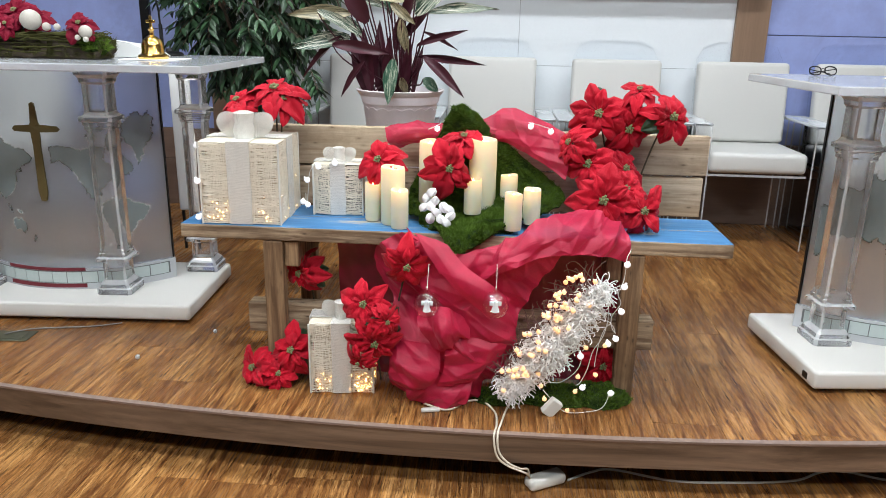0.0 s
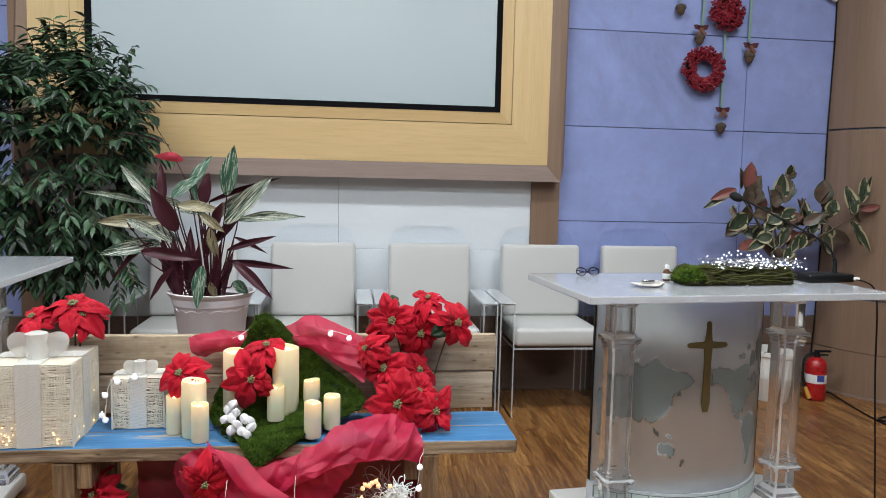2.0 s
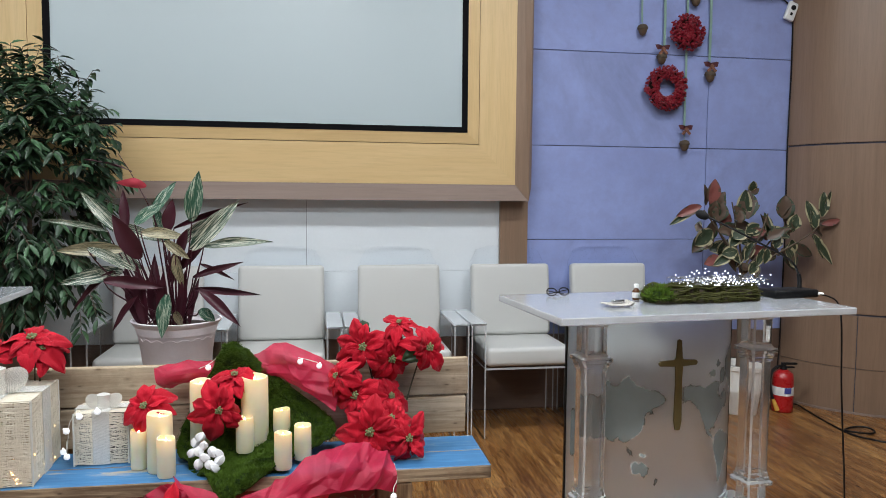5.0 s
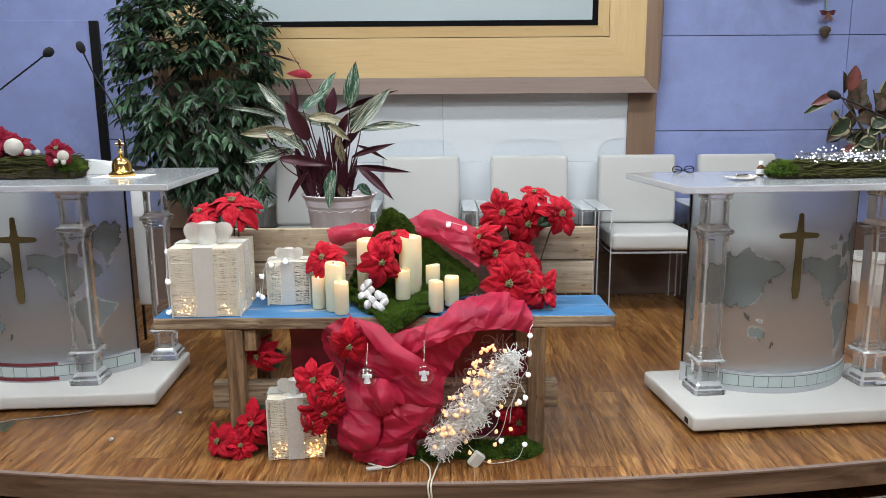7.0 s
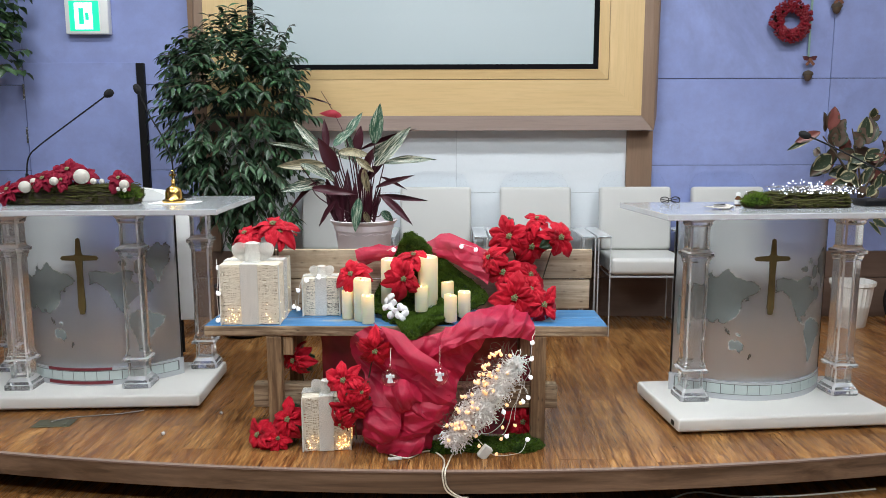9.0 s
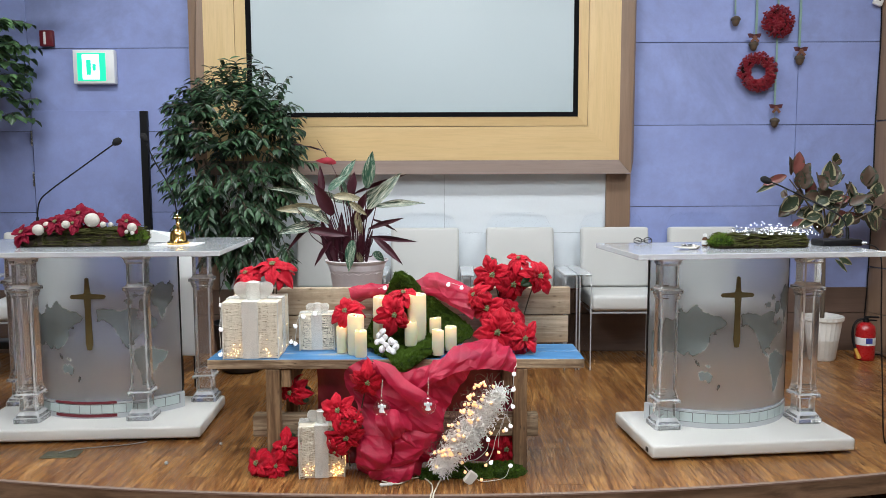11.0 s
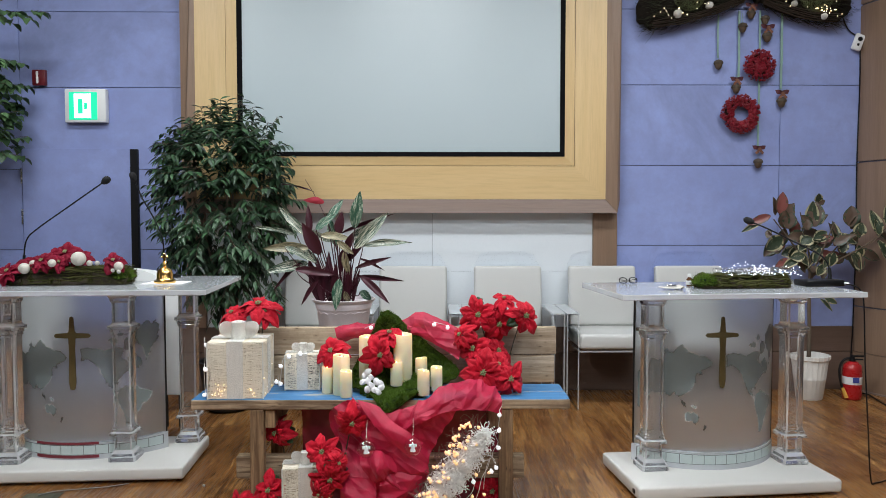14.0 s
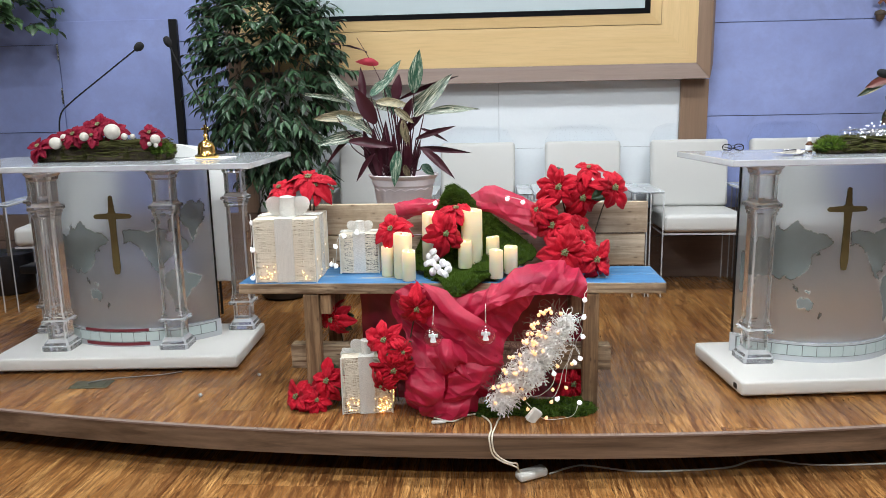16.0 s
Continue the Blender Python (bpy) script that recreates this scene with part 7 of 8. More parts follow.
al = thing("alarm_box", pose(-2.802, WALL - 0.002, 2.342), "small dark red alarm lamp on the wall", "alarm")
bm = bmesh.new()
box(bm, -0.05, 0.05, -0.035, 0, -0.058, 0.058, 0.008, 2)
part("body", bm, plain("dark_red_plastic", (0.14, 0.010, 0.018), 0.4), al, "", 40)
bm = bmesh.new()
box(bm, -0.018, 0.0, -0.04, -0.034, -0.045, 0.045, 0.003)
part("lens", bm, M_WHITEPL, al)

# flush door in the boards
door = tagged(thing("door_1", pose(0, 0, 0), "flush door painted like the blue wall", "door"), kind="structure")
bm = bmesh.new()
box(bm, -2.952, -2.15, WALL - 0.010, WALL + 0.002, 0.004, 1.822, 0.002)
part("leaf", bm, M_BLUE, door)
bm = bmesh.new()
box(bm, -2.148, -2.092, WALL - 0.03, WALL + 0.002, 0.0, 1.818, 0.004)
part("jamb", bm, M_BLACK, door, "black rubber edge")
for z in (1.62, 1.32, 0.6):
    bm = bmesh.new()
    cyl(bm, (-2.957, WALL - 0.014, z - 0.055), (-2.957, WALL - 0.014, z + 0.055), 0.007, None, 10)
    part("hinge", bm, M_CHROME, door)


def extinguisher():
    t = thing("fire_extinguisher", pose(3.135, 4.24, 0, 0, 0, -10), "red fire extinguisher with a white label on the floor", "fire extinguisher")
    bm = bmesh.new()
    lathe(bm, [(0.058, 0.0), (0.064, 0.006), (0.065, 0.03), (0.065, 0.215), (0.058, 0.248), (0.035, 0.268), (0.022, 0.274)], 36)
    part("cylinder", bm, M_RED, t, "", 50)
    bm = bmesh.new()
    lathe(bm, [(0.0655, 0.112), (0.0658, 0.113), (0.0658, 0.166), (0.0655, 0.167)], 36)
    part("label_band", bm, M_WHITEPL, t, "white paper band", 50)
    bm = bmesh.new()
    box(bm, -0.018, 0.024, -0.0675, -0.064, 0.128, 0.166)
    part("bar", bm, plain("blue_print", (0.05, 0.07, 0.30), 0.5), t, "blue printed block")
    bm = bmesh.new()
    lathe(bm, [(0.021, 0.270), (0.021, 0.285), (0.016, 0.29), (0.016, 0.31)], 16)
    box(bm, -0.016, 0.085, -0.010, 0.010, 0.305, 0.317, 0.003)
    box(bm, -0.016, 0.070, -0.010, 0.010, 0.283, 0.292, 0.003)
    part("valve", bm, M_BLACK, t)
    bm = bmesh.new()
    tube(bm, bez((-0.014, 0, 0.295), (-0.11, -0.01, 0.30), (-0.10, -0.01, 0.16), (-0.072, -0.03, 0.08), 12), 0.009, 8)
    part("hose", bm, M_BLACK, t)
    bm = bmesh.new()
    cyl(bm, (-0.074, -0.03, 0.085), (-0.052, -0.05, 0.015), 0.011, 0.015, 12)
    part("nozzle", bm, plain("yellow_plastic", (0.60, 0.32, 0.05), 0.5), t, "yellow nozzle")


extinguisher()

# ---------------------------------------------------------------- hanging wall decoration
M_BRUSH = plain("dark_brushwood", (0.013, 0.010, 0.007), 0.95, vary=0.5, coarse=20, relief=0.8, gloss=0.15)
M_BRUSHG = plain("olive_twine_wire", (0.075, 0.085, 0.03), 0.7, vary=0.3)
M_BERRY = plain("red_berries", (0.22, 0.006, 0.016), 0.32, vary=0.4, coarse=60, fine=200, relief=0)
M_RIBBONG = plain("green_ribbon", (0.22, 0.34, 0.29), 0.6, vary=0.2, coarse=40)
M_ACORN = plain("acorn_shell", (0.10, 0.062, 0.035), 0.6, vary=0.3, coarse=40)
M_ACORNCAP = plain("acorn_cap", (0.075, 0.055, 0.038), 0.9, vary=0.4, coarse=90, relief=0.6)
M_PLAID = plain("rust_plaid_ribbon", (0.19, 0.075, 0.045), 0.7, vary=0.5, coarse=60)
M_PLAIDD = plain("dark_red_ribbon", (0.075, 0.012, 0.018), 0.7, vary=0.3)
M_FAIRY = glow("fairy_led", (1.0, 0.70, 0.34), 5.0)

gar = thing("wall_garland", pose(2.43, WALL, 2.905), "wide dark brushwood bow garland with fairy lights", "garland")
rg = random.Random(44)
M_POMPOM = plain("cream_wool", (0.52, 0.50, 0.46), 0.95, vary=0.15, coarse=40, fine=160, relief=0.6)
M_VINE = plain("brown_vine", (0.040, 0.025, 0.015), 0.85, vary=0.4, coarse=30, relief=0.5)
M_BRUSHO = plain("olive_brush", (0.026, 0.028, 0.012), 0.9, vary=0.5, coarse=25, relief=0)


def lobe_line(s, t):
    """Middle line and half height of one lobe of the bow, t from the knot to the end."""
    r = (0.085 + 0.078 * math.sin(math.pi * min(1, 0.05 + 0.62 * t))) * (1 - 0.12 * t ** 3)
    if s < 0:
        return Vector((-0.05 - 0.68 * t, -0.07, 0.08 - 0.155 * t ** 1.1)), r
    return Vector((0.09 + 0.56 * t, -0.07, 0.07 - 0.095 * t)), r


for s in (-1, 1):
    body, dark, olive, vine, nest = (bmesh.new() for _ in range(5))
    for k in range(10):
        c, r = lobe_line(s, k / 9)
        ball(body, c, r * 0.86, 14, (0.95, 0.40, 1))
    for v in body.verts:
        v.co += Vector((noise.noise(v.co * 30), 0.5 * noise.noise(v.co * 31 + Vector((5, 0, 0))), noise.noise(v.co * 29))) * 0.035
    tagged(part("brushwood", body, M_BRUSH, gar, "", 80), kind="stuff")
    for k in range(1500):
        t = rg.random()
        c, r = lobe_line(s, t)
        c2, _ = lobe_line(s, min(1.0, t + 0.02) if t < 0.97 else t - 0.02)
        along = (c2 - c).normalized() * (1 if t < 0.97 else -1)
        a = rg.uniform(-0.4, 3.55)
        edge = rg.uniform(0.75, 1.04)
        p = c + Vector((0, -math.sin(a) * r * 0.46, math.cos(a) * r)) * edge
        d = (along * rg.uniform(0.5, 1.2) + Vector((rg.uniform(-0.3, 0.3), rg.uniform(-0.35, 0.1), rg.uniform(-0.35, 0.35)))).normalized()
        ln = rg.uniform(0.05, 0.15)
        q = p + d * ln
        q.y = max(-0.19, min(-0.01, q.y))
        w = Vector((rg.uniform(-1, 1), rg.uniform(-0.5, 0.3), rg.uniform(-1, 1))) * 0.022
        tube(dark if rg.random() < 0.62 else olive, [p, p.lerp(q, 0.35) + w, p.lerp(q, 0.7) + w * 0.8, q], rg.uniform(0.0008, 0.0017), 3, 0.5)
    for k in range(5):
        pts = []
        for i in range(10):
            c, r = lobe_line(s, i / 9)
            pts.append(c + Vector((0, -0.045 - 0.012 * k, -r * (0.98 - 0.07 * k) + 0.012 * noise.noise((i * 0.6, k * 3.1, s)))))
        tube(vine, pts, 0.0055 - 0.0006 * k, 6, 0.7)
    cx, R = (-0.46, 0.118) if s < 0 else (0.48, 0.125)
    for k in range(60):
        q = Euler((rg.uniform(0, 6.3), rg.uniform(0, 6.3), rg.uniform(0, 6.3))).to_matrix()
        pts = [q @ Vector((R * math.cos(a), R * math.sin(a), 0)) for a in (6.2832 * i / 18 for i in range(18))]
        tube(nest, [(cx + p.x, -0.125 + 0.5 * p.y, 0.03 + p.z) for p in pts], 0.0013, 3, 1.0, True)
    tagged(part("twig", dark, M_BRUSH, gar, "bristling dark twigs"), kind="stuff")
    tagged(part("twig", olive, M_BRUSHO, gar, "olive dried twigs"), kind="stuff")
    part("vine", vine, M_VINE, gar, "bent brown vines along the lower edge", 60)
    tagged(part("wire_nest", nest, M_BRUSHG, gar, "olive wire curls", 60), kind="stuff")
bm0 = bmesh.new()
ball(bm0, (0, 0, 0), 0.0036, 8)
FAIRY = bpy.data.meshes.new("fairy_light")
bm0.to_mesh(FAIRY)
bm0.free()
FAIRY.materials.append(M_FAIRY)
for i in range(78):
    ob = new("fairy_light", FAIRY)
    ob.parent = gar
    if i < 22:
        ob.location = (rg.gauss(0.52, 0.06), -0.165, -0.09 + rg.gauss(0, 0.02))
    else:
        t = rg.random()
        c, r = lobe_line(rg.choice((-1, 1)), t)
        ob.location = c + Vector((0, -0.10, rg.uniform(-0.75, 0.9) * r))
for x, z, r in ((-0.55, -0.115, 0.036), (-0.32, -0.055, 0.032), (0.05, 0.092, 0.034), (-0.08, 0.05, 0.026), (0.30, -0.04, 0.026), (0.52, -0.13, 0.026)):
    bm = bmesh.new()
    ball(bm, (x, -0.155, z), r * 0.85, 16)
    for v in bm.verts:
        v.co += 0.006 * Vector((noise.noise(v.co * 70), noise.noise(v.co * 71), noise.noise(v.co * 69)))
    part("white_pompom", bm, M_POMPOM, gar, "", 80)
for s in (-1, 1):
    bm = bmesh.new()
    tube(bm, bez((-0.14, -0.165, 0.13), (-0.14 + s * 0.05, -0.19, 0.21), (-0.14 + s * 0.16, -0.18, 0.20), (-0.14 + s * 0.11, -0.165, 0.11), 14), 0.007, 8)
    part("bow_loop", bm, M_WIRE, gar, "pale cord loop", 60)


def acorn(x, z, bow=True, k=1.0, lift=0.0):
    a = thing("acorn_ornament", pose(x, WALL - 0.035, z), "brown acorn ornament hanging on a ribbon", "ornament", "hanging acorns")
    bm = bmesh.new()
    lathe(bm, [(0.002, -0.045 * k), (0.016 * k, -0.038 * k), (0.026 * k, -0.018 * k), (0.028 * k, 0.0)], 20)
    part("nut", bm, M_ACORN, a, "", 60)
    bm = bmesh.new()
    lathe(bm, [(0.032 * k, -0.004 * k), (0.034 * k, 0.006 * k), (0.028 * k, 0.02 * k), (0.012 * k, 0.028 * k), (0.004 * k, 0.03 * k)], 20, None, lambda an, zz: 1 + 0.05 * math.sin(12 * an))
    part("cap", bm, M_ACORNCAP, a, "", 60)
    if bow:
        h = (0.075 + lift) * k
        for s in (-1, 1):
            bm = bmesh.new()
            vs = [bm.verts.new(p) for p in ((0, -0.008, h), (s * 0.030 * k, -0.016, h + 0.006 * k), (s * 0.052 * k, -0.010, h + 0.005 * k), (s * 0.040 * k, -0.014, h - 0.024 * k), (0, -0.010, h - 0.026 * k))]
            bm.faces.new(vs)
            bmesh.ops.solidify(bm, geom=bm.faces, thickness=0.006)
            part("bow_loop", bm, M_PLAIDD, a)
            bm = bmesh.new()
            box(bm, -0.009 * k, 0.009 * k, -0.024 - 0.003 * s, -0.020 - 0.003 * s, -0.030 * k, 0.026 * k, 0.001, 1, Matrix.Translation((s * 0.006 * k, 0, h - 0.034 * k)) @ Matrix.Rotation(-s * 0.72, 4, "Y"))
            part("bow_tail", bm, M_PLAID, a, "rust plaid ribbon tail")
    bm = bmesh.new()
    tube(bm, [(0, 0.004, 0.028 * k), (0, 0.006, (0.10 + lift) * k)], 0.0016, 5)
    part("cord", bm, M_RIBBONG, a)


for x, z, b, k, lift in ((2.228, 2.456, False, 1.0, 0.0), (2.364, 2.278, True, 1.0, 0.0), (2.706, 2.178, True, 1.05, 0.0), (2.590, 2.660, True, 1.05, 0.0), (2.405, 2.728, False, 1.0, 0.0), (2.540, 1.724, True, 1.0, 0.045), (2.466, 2.825, True, 0.95, 0.0), (2.572, 2.785, False, 0.95, 0.0)):
    acorn(x, z, b, k, lift)
for x, z0, z1, w in ((2.226, 2.50, 2.82, 0.006), (2.384, 2.34, 2.85, 0.008), (2.540, 1.84, 2.85, 0.007), (2.704, 2.27, 2.85, 0.009)):
    bm = bmesh.new()
    box(bm, x - w, x + w, WALL - 0.026, WALL - 0.023, z0, z1)
    bmesh.ops.subdivide_edges(bm, edges=[e for e in bm.edges if abs(e.verts[0].co.z - e.verts[1].co.z) > 0.1], cuts=10)
    for v in bm.verts:
        v.co.x += 0.004 * noise.noise((v.co.z * 9, x, 0))
    tagged(part("hanging_ribbon", bm, M_RIBBONG), "narrow green ribbon hanging from the garland", "ribbon", "hanging ribbons")


def berry_wreath(x, z, R, r, n, seed):
    rg = random.Random(seed)
    w = thing("berry_wreath", pose(x, WALL - 0.05, z), "dark red berry wreath hanging on the blue wall", "wreath", "berry wreaths")
    bm = bmesh.new()
    tube(bm, [(R * math.cos(a), 0.01, R * math.sin(a)) for a in (6.2832 * i / 30 for i in range(30))], r * 0.55, 8, 1.0, True)
    part("ring", bm, M_BRUSH, w, "", 60)
    bm = bmesh.new()
    for i in range(n):
        a, b = rg.uniform(0, 6.283), rg.uniform(0, 6.283)
        q = r * rg.uniform(0.7, 1.15)
        c = Vector(((R + q * math.cos(b)) * math.cos(a), -abs(q * math.sin(b)) * 0.8 + 0.005, (R + q * math.cos(b)) * math.sin(a)))
        bmesh.ops.create_icosphere(bm, subdivisions=1, radius=rg.uniform(0.0055, 0.009), matrix=Matrix.Translation(c) @ Euler((rg.uniform(0, 3), rg.uniform(0, 3), 0)).to_matrix().to_4x4() @ Matrix.Diagonal((1, 1, 1.7, 1)))
    tagged(part("berry", bm, M_BERRY, w, "clustered red berries", 80), kind="stuff")


berry_wreath(2.529, 2.443, 0.062, 0.052, 560, 1)
berry_wreath(2.397, 2.083, 0.101, 0.040, 640, 2)

dev = thing("cable_switch", pose(3.275, WALL - 0.03, 2.618, 0, 20, 0), "white inline switch hanging by the corner", "switch")
bm = bmesh.new()
box(bm, -0.035, 0.035, -0.015, 0.015, -0.062, 0.062, 0.010, 3)
part("body", bm, M_WHITEPL, dev, "", 50)
bm = bmesh.new()
cyl(bm, (0.0, -0.019, 0.022), (0.0, -0.014, 0.022), 0.017, None, 16)
box(bm, -0.008, 0.008, -0.018, -0.014, -0.03, -0.012)
part("button", bm, M_BLACK, dev)
bm = bmesh.new()
tube(bm, smooth_path([(3.13, WALL - 0.05, 2.83), (3.20, WALL - 0.02, 2.72), (3.275, WALL - 0.012, 2.665), (3.298, WALL - 0.012, 2.63), (3.302, WALL - 0.02, 2.3), (3.295, WALL - 0.02, 1.7), (3.303, WALL - 0.02, 1.1), (3.29, WALL - 0.03, 0.5), (3.265, WALL - 0.07, 0.05), (3.30, 4.30, 0.012), (3.265, 4.09, 0.008), (3.235, 3.90, 0.008), (3.23, 3.70, 0.008), (3.35, 3.53, 0.008)], 8), 0.005, 6)
tagged(part("black_cable", bm, M_BLACK, None, "", 60), "black cable running down the wall corner to the floor", "cable")
bm = bmesh.new()
tube(bm, [(3.32 + 0.085 * math.cos(a), 3.77 + 0.06 * math.sin(a), 0.012 + 0.004 * math.sin(2 * a)) for a in (6.2832 * i / 40 for i in range(40))], 0.006, 6, 1.0, True)
tagged(part("cable_coil", bm, M_BLACK, None, "", 60), "loop of black cable on the floor by the wood wall", "cable")

# ---------------------------------------------------------------- on the pulpits
TOP = 0.9725


M_LIME = plain("fresh_moss_tips", (0.12, 0.20, 0.025), 0.9, vary=0.5, coarse=30, fine=200, relief=0, gloss=0.15)


def moss_log(m, l, d, h, seed, label, end):
    rg = random.Random(seed)
    t = thing("moss_log", m, label, "table decoration", "moss logs")
    bm = bmesh.new()
    box(bm, -l / 2, l / 2, 0, d, 0.0, h * 0.8, 0.008)
    bmesh.ops.subdivide_edges(bm, edges=bm.edges, cuts=11, use_grid_fill=True)
    for v in bm.verts:
        if v.co.z > 0.004:
            q = Vector((v.co.x * 14, v.co.y * 35, v.co.z * 35))
            v.co += Vector((noise.noise(q), noise.noise(q + Vector((7, 0, 0))), noise.noise(q + Vector((0, 9, 0))))) * 0.018
            k = 1 - 0.30 * (2 * v.co.x / l) ** 2
            v.co.z = max(v.co.z * (1.12 * k + 0.12 * noise.noise((v.co.x * 9, seed, 2))), 0.001)
            v.co.y += 0.30 * v.co.z
    bm.normal_update()
    fz = tufts(bmesh.new(), bm, 9500, 0.015, rg, 1.2, 0.0018)
    part("log", bm, M_BARK, t, "mossy bark slab", 80)
    tagged(part("moss", fz, M_MOSSOLIVE, t, "olive green moss"), kind="stuff")
    bm = bmesh.new()
    for i in range(70):
        x0 = rg.uniform(-l / 2, l * 0.2)
        x1 = min(l / 2, x0 + l * rg.uniform(0.3, 0.8))
        y0, z0, w = rg.uniform(-0.008, d), rg.uniform(0.008, h * 0.95), rg.uniform(0, 50)
        if 0.01 < y0 < d - 0.01:
            z0 = h * 0.8 + rg.uniform(0.0, 0.014)
        pts = [(x0 + (x1 - x0) * k / 8, y0 + 0.016 * noise.noise((k * 0.5, w, 1)), max(0.005, z0 + 0.016 * noise.noise((k * 0.5, w, 7)))) for k in range(9)]
        tube(bm, pts, rg.uniform(0.0018, 0.0045), 5, 0.6)
    tagged(part("twig", bm, M_MOSSOLIVE, t, "olive brown twigs laid lengthwise", 60), kind="stuff")
    bm = bmesh.new()
    ball(bm, (end * l * 0.43, d * 0.35, h * 0.42), 1.0, 14, (0.055, 0.045, h * 0.42))
    bm.normal_update()
    fz = tufts(bmesh.new(), bm, 2600, 0.016, rg, 1.2, 0.0019)
    part("moss_end", bm, M_MOSS, t, "fresh green moss", 80)
    tagged(part("moss_tip", fz, M_LIME, t, "fresh green moss tips"), kind="stuff")
    return t


ROT_R, ROT_L = 5.5, 3.4
M_MOSSOLIVE = plain("olive_moss_twigs", (0.085, 0.085, 0.028), 0.9, vary=0.6, coarse=25, fine=200, relief=0, gloss=0.15)
moss_log(pose(1.625, 2.535, TOP, 0, 0, ROT_R), 0.455, 0.10, 0.066, 3, "long bark slab with moss and white fairy lights", -1)
M_FAIRYW = glow("cool_fairy_led", (0.78, 0.83, 1.0), 4.0)
bm0 = bmesh.new()
ball(bm0, (0, 0, 0), 0.0026, 8)
FAIRYW = bpy.data.meshes.new("fairy_light")
bm0.to_mesh(FAIRYW)
bm0.free()
FAIRYW.materials.append(M_FAIRYW)
lights = thing("fairy_lights", pose(1.66, 2.60, TOP, 0, 0, ROT_R), "tangle of white fairy lights on the moss", "fairy lights")
rg = random.Random(8)
bm = bmesh.new()
path = [Vector((rg.uniform(-0.19, 0.22), rg.uniform(-0.07, 0.03), 0.062 + rg.random() * 0.04)) for _ in range(130)]
path[0].z = 0.05
tube(bm, smooth_path(path, 5), 0.0006, 4)
part("wire", bm, M_CHROME, lights, "silver wire")
for i in range(150):
    ob = new("fairy_light", FAIRYW)
    ob.parent = lights
    x = rg.gauss(0.05, 0.10)
    ob.location = (max(-0.2, min(0.23, x)), rg.uniform(-0.075, 0.03), 0.062 + abs(rg.gauss(0, 0.022)))

moss_log(pose(-1.76, 2.745, TOP, 0, 0, ROT_L), 0.60, 0.13, 0.095, 6, "long bark slab with moss under red flowers", 1)
M_WBALL = plain("glitter_ball", (0.55, 0.52, 0.46), 0.6, vary=0.2, coarse=40, fine=200, relief=0.8)
M_DRED = plain("dark_red_petal", (0.21, 0.005, 0.024), 0.62, vary=0.3, coarse=25, gloss=0.15, each=0.5)
DPET = [petal_mesh("petal", 60 + k, M_DRED, 0.3, 0.30, 0.15) for k in range(2)]
for x, y, z, r, s in ((-2.03, 2.72, 1.040, 0.066, 1), (-1.875, 2.75, 1.090, 0.066, 2), (-1.78, 2.80, 1.130, 0.072, 3), (-1.525, 2.77, 1.090, 0.062, 4), (-1.84, 2.82, 1.105, 0.068, 5), (-1.72, 2.82, 1.105, 0.060, 6), (-1.79, 2.74, 1.085, 0.050, 7), (-1.96, 2.80, 1.07, 0.055, 8)):
    keep = PETALS
    PETALS = DPET
    poinsettia((x, y, z), (0.1 * s - 0.3, -0.7, 0.7), r, 100 + s, (x, y + 0.03, 1.0), 0, "dark red fabric poinsettia on the moss slab")
    PETALS = keep
for x, y, z, r in ((-1.955, 2.725, 1.060, 0.028), (-1.687, 2.735, 1.108, 0.036), (-1.805, 2.705, 1.088, 0.020), (-1.487, 2.735, 1.070, 0.023), (-1.637, 2.745, 1.085, 0.015), (-1.51, 2.72, 1.050, 0.010), (-1.48, 2.72, 1.044, 0.010), (-1.92, 2.74, 1.085, 0.016), (-1.60, 2.75, 1.085, 0.012)):
    bm = bmesh.new()
    ball(bm, (x, y, z), r, 18)
    tagged(part("glitter_ball", bm, M_WBALL, None, "", 80), "white glitter ball resting on the moss slab", "bauble", "glitter balls")

# bell
M_GOLD = plain("polished_brass", (0.80, 0.52, 0.16), 0.16, 1.0, vary=0.08)
bell = thing("desk_bell", pose(-1.297, 2.85, TOP + 0.003), "polished brass hand bell on a white cloth", "bell")
bm = bmesh.new()
lathe(bm, [(0.052, 0.0), (0.056, 0.006), (0.054, 0.014), (0.045, 0.018), (0.041, 0.024), (0.040, 0.05), (0.034, 0.068), (0.018, 0.080), (0.009, 0.086), (0.008, 0.100), (0.012, 0.106), (0.006, 0.114)], 36)
part("body", bm, M_GOLD, bell, "", 50)
bm = bmesh.new()
box(bm, -0.005, 0.005, -0.004, 0.004, 0.11, 0.155, 0.0015)
box(bm, -0.018, 0.018, -0.004, 0.004, 0.130, 0.140, 0.0015)
part("cross_handle", bm, M_GOLD, bell)
bm = bmesh.new()
box(bm, -1.40, -1.19, 2.78, 2.95, TOP, TOP + 0.003, 0.001)
tagged(part("cloth_napkin", bm, M_COTTON), "folded white napkin under the bell", "napkin")

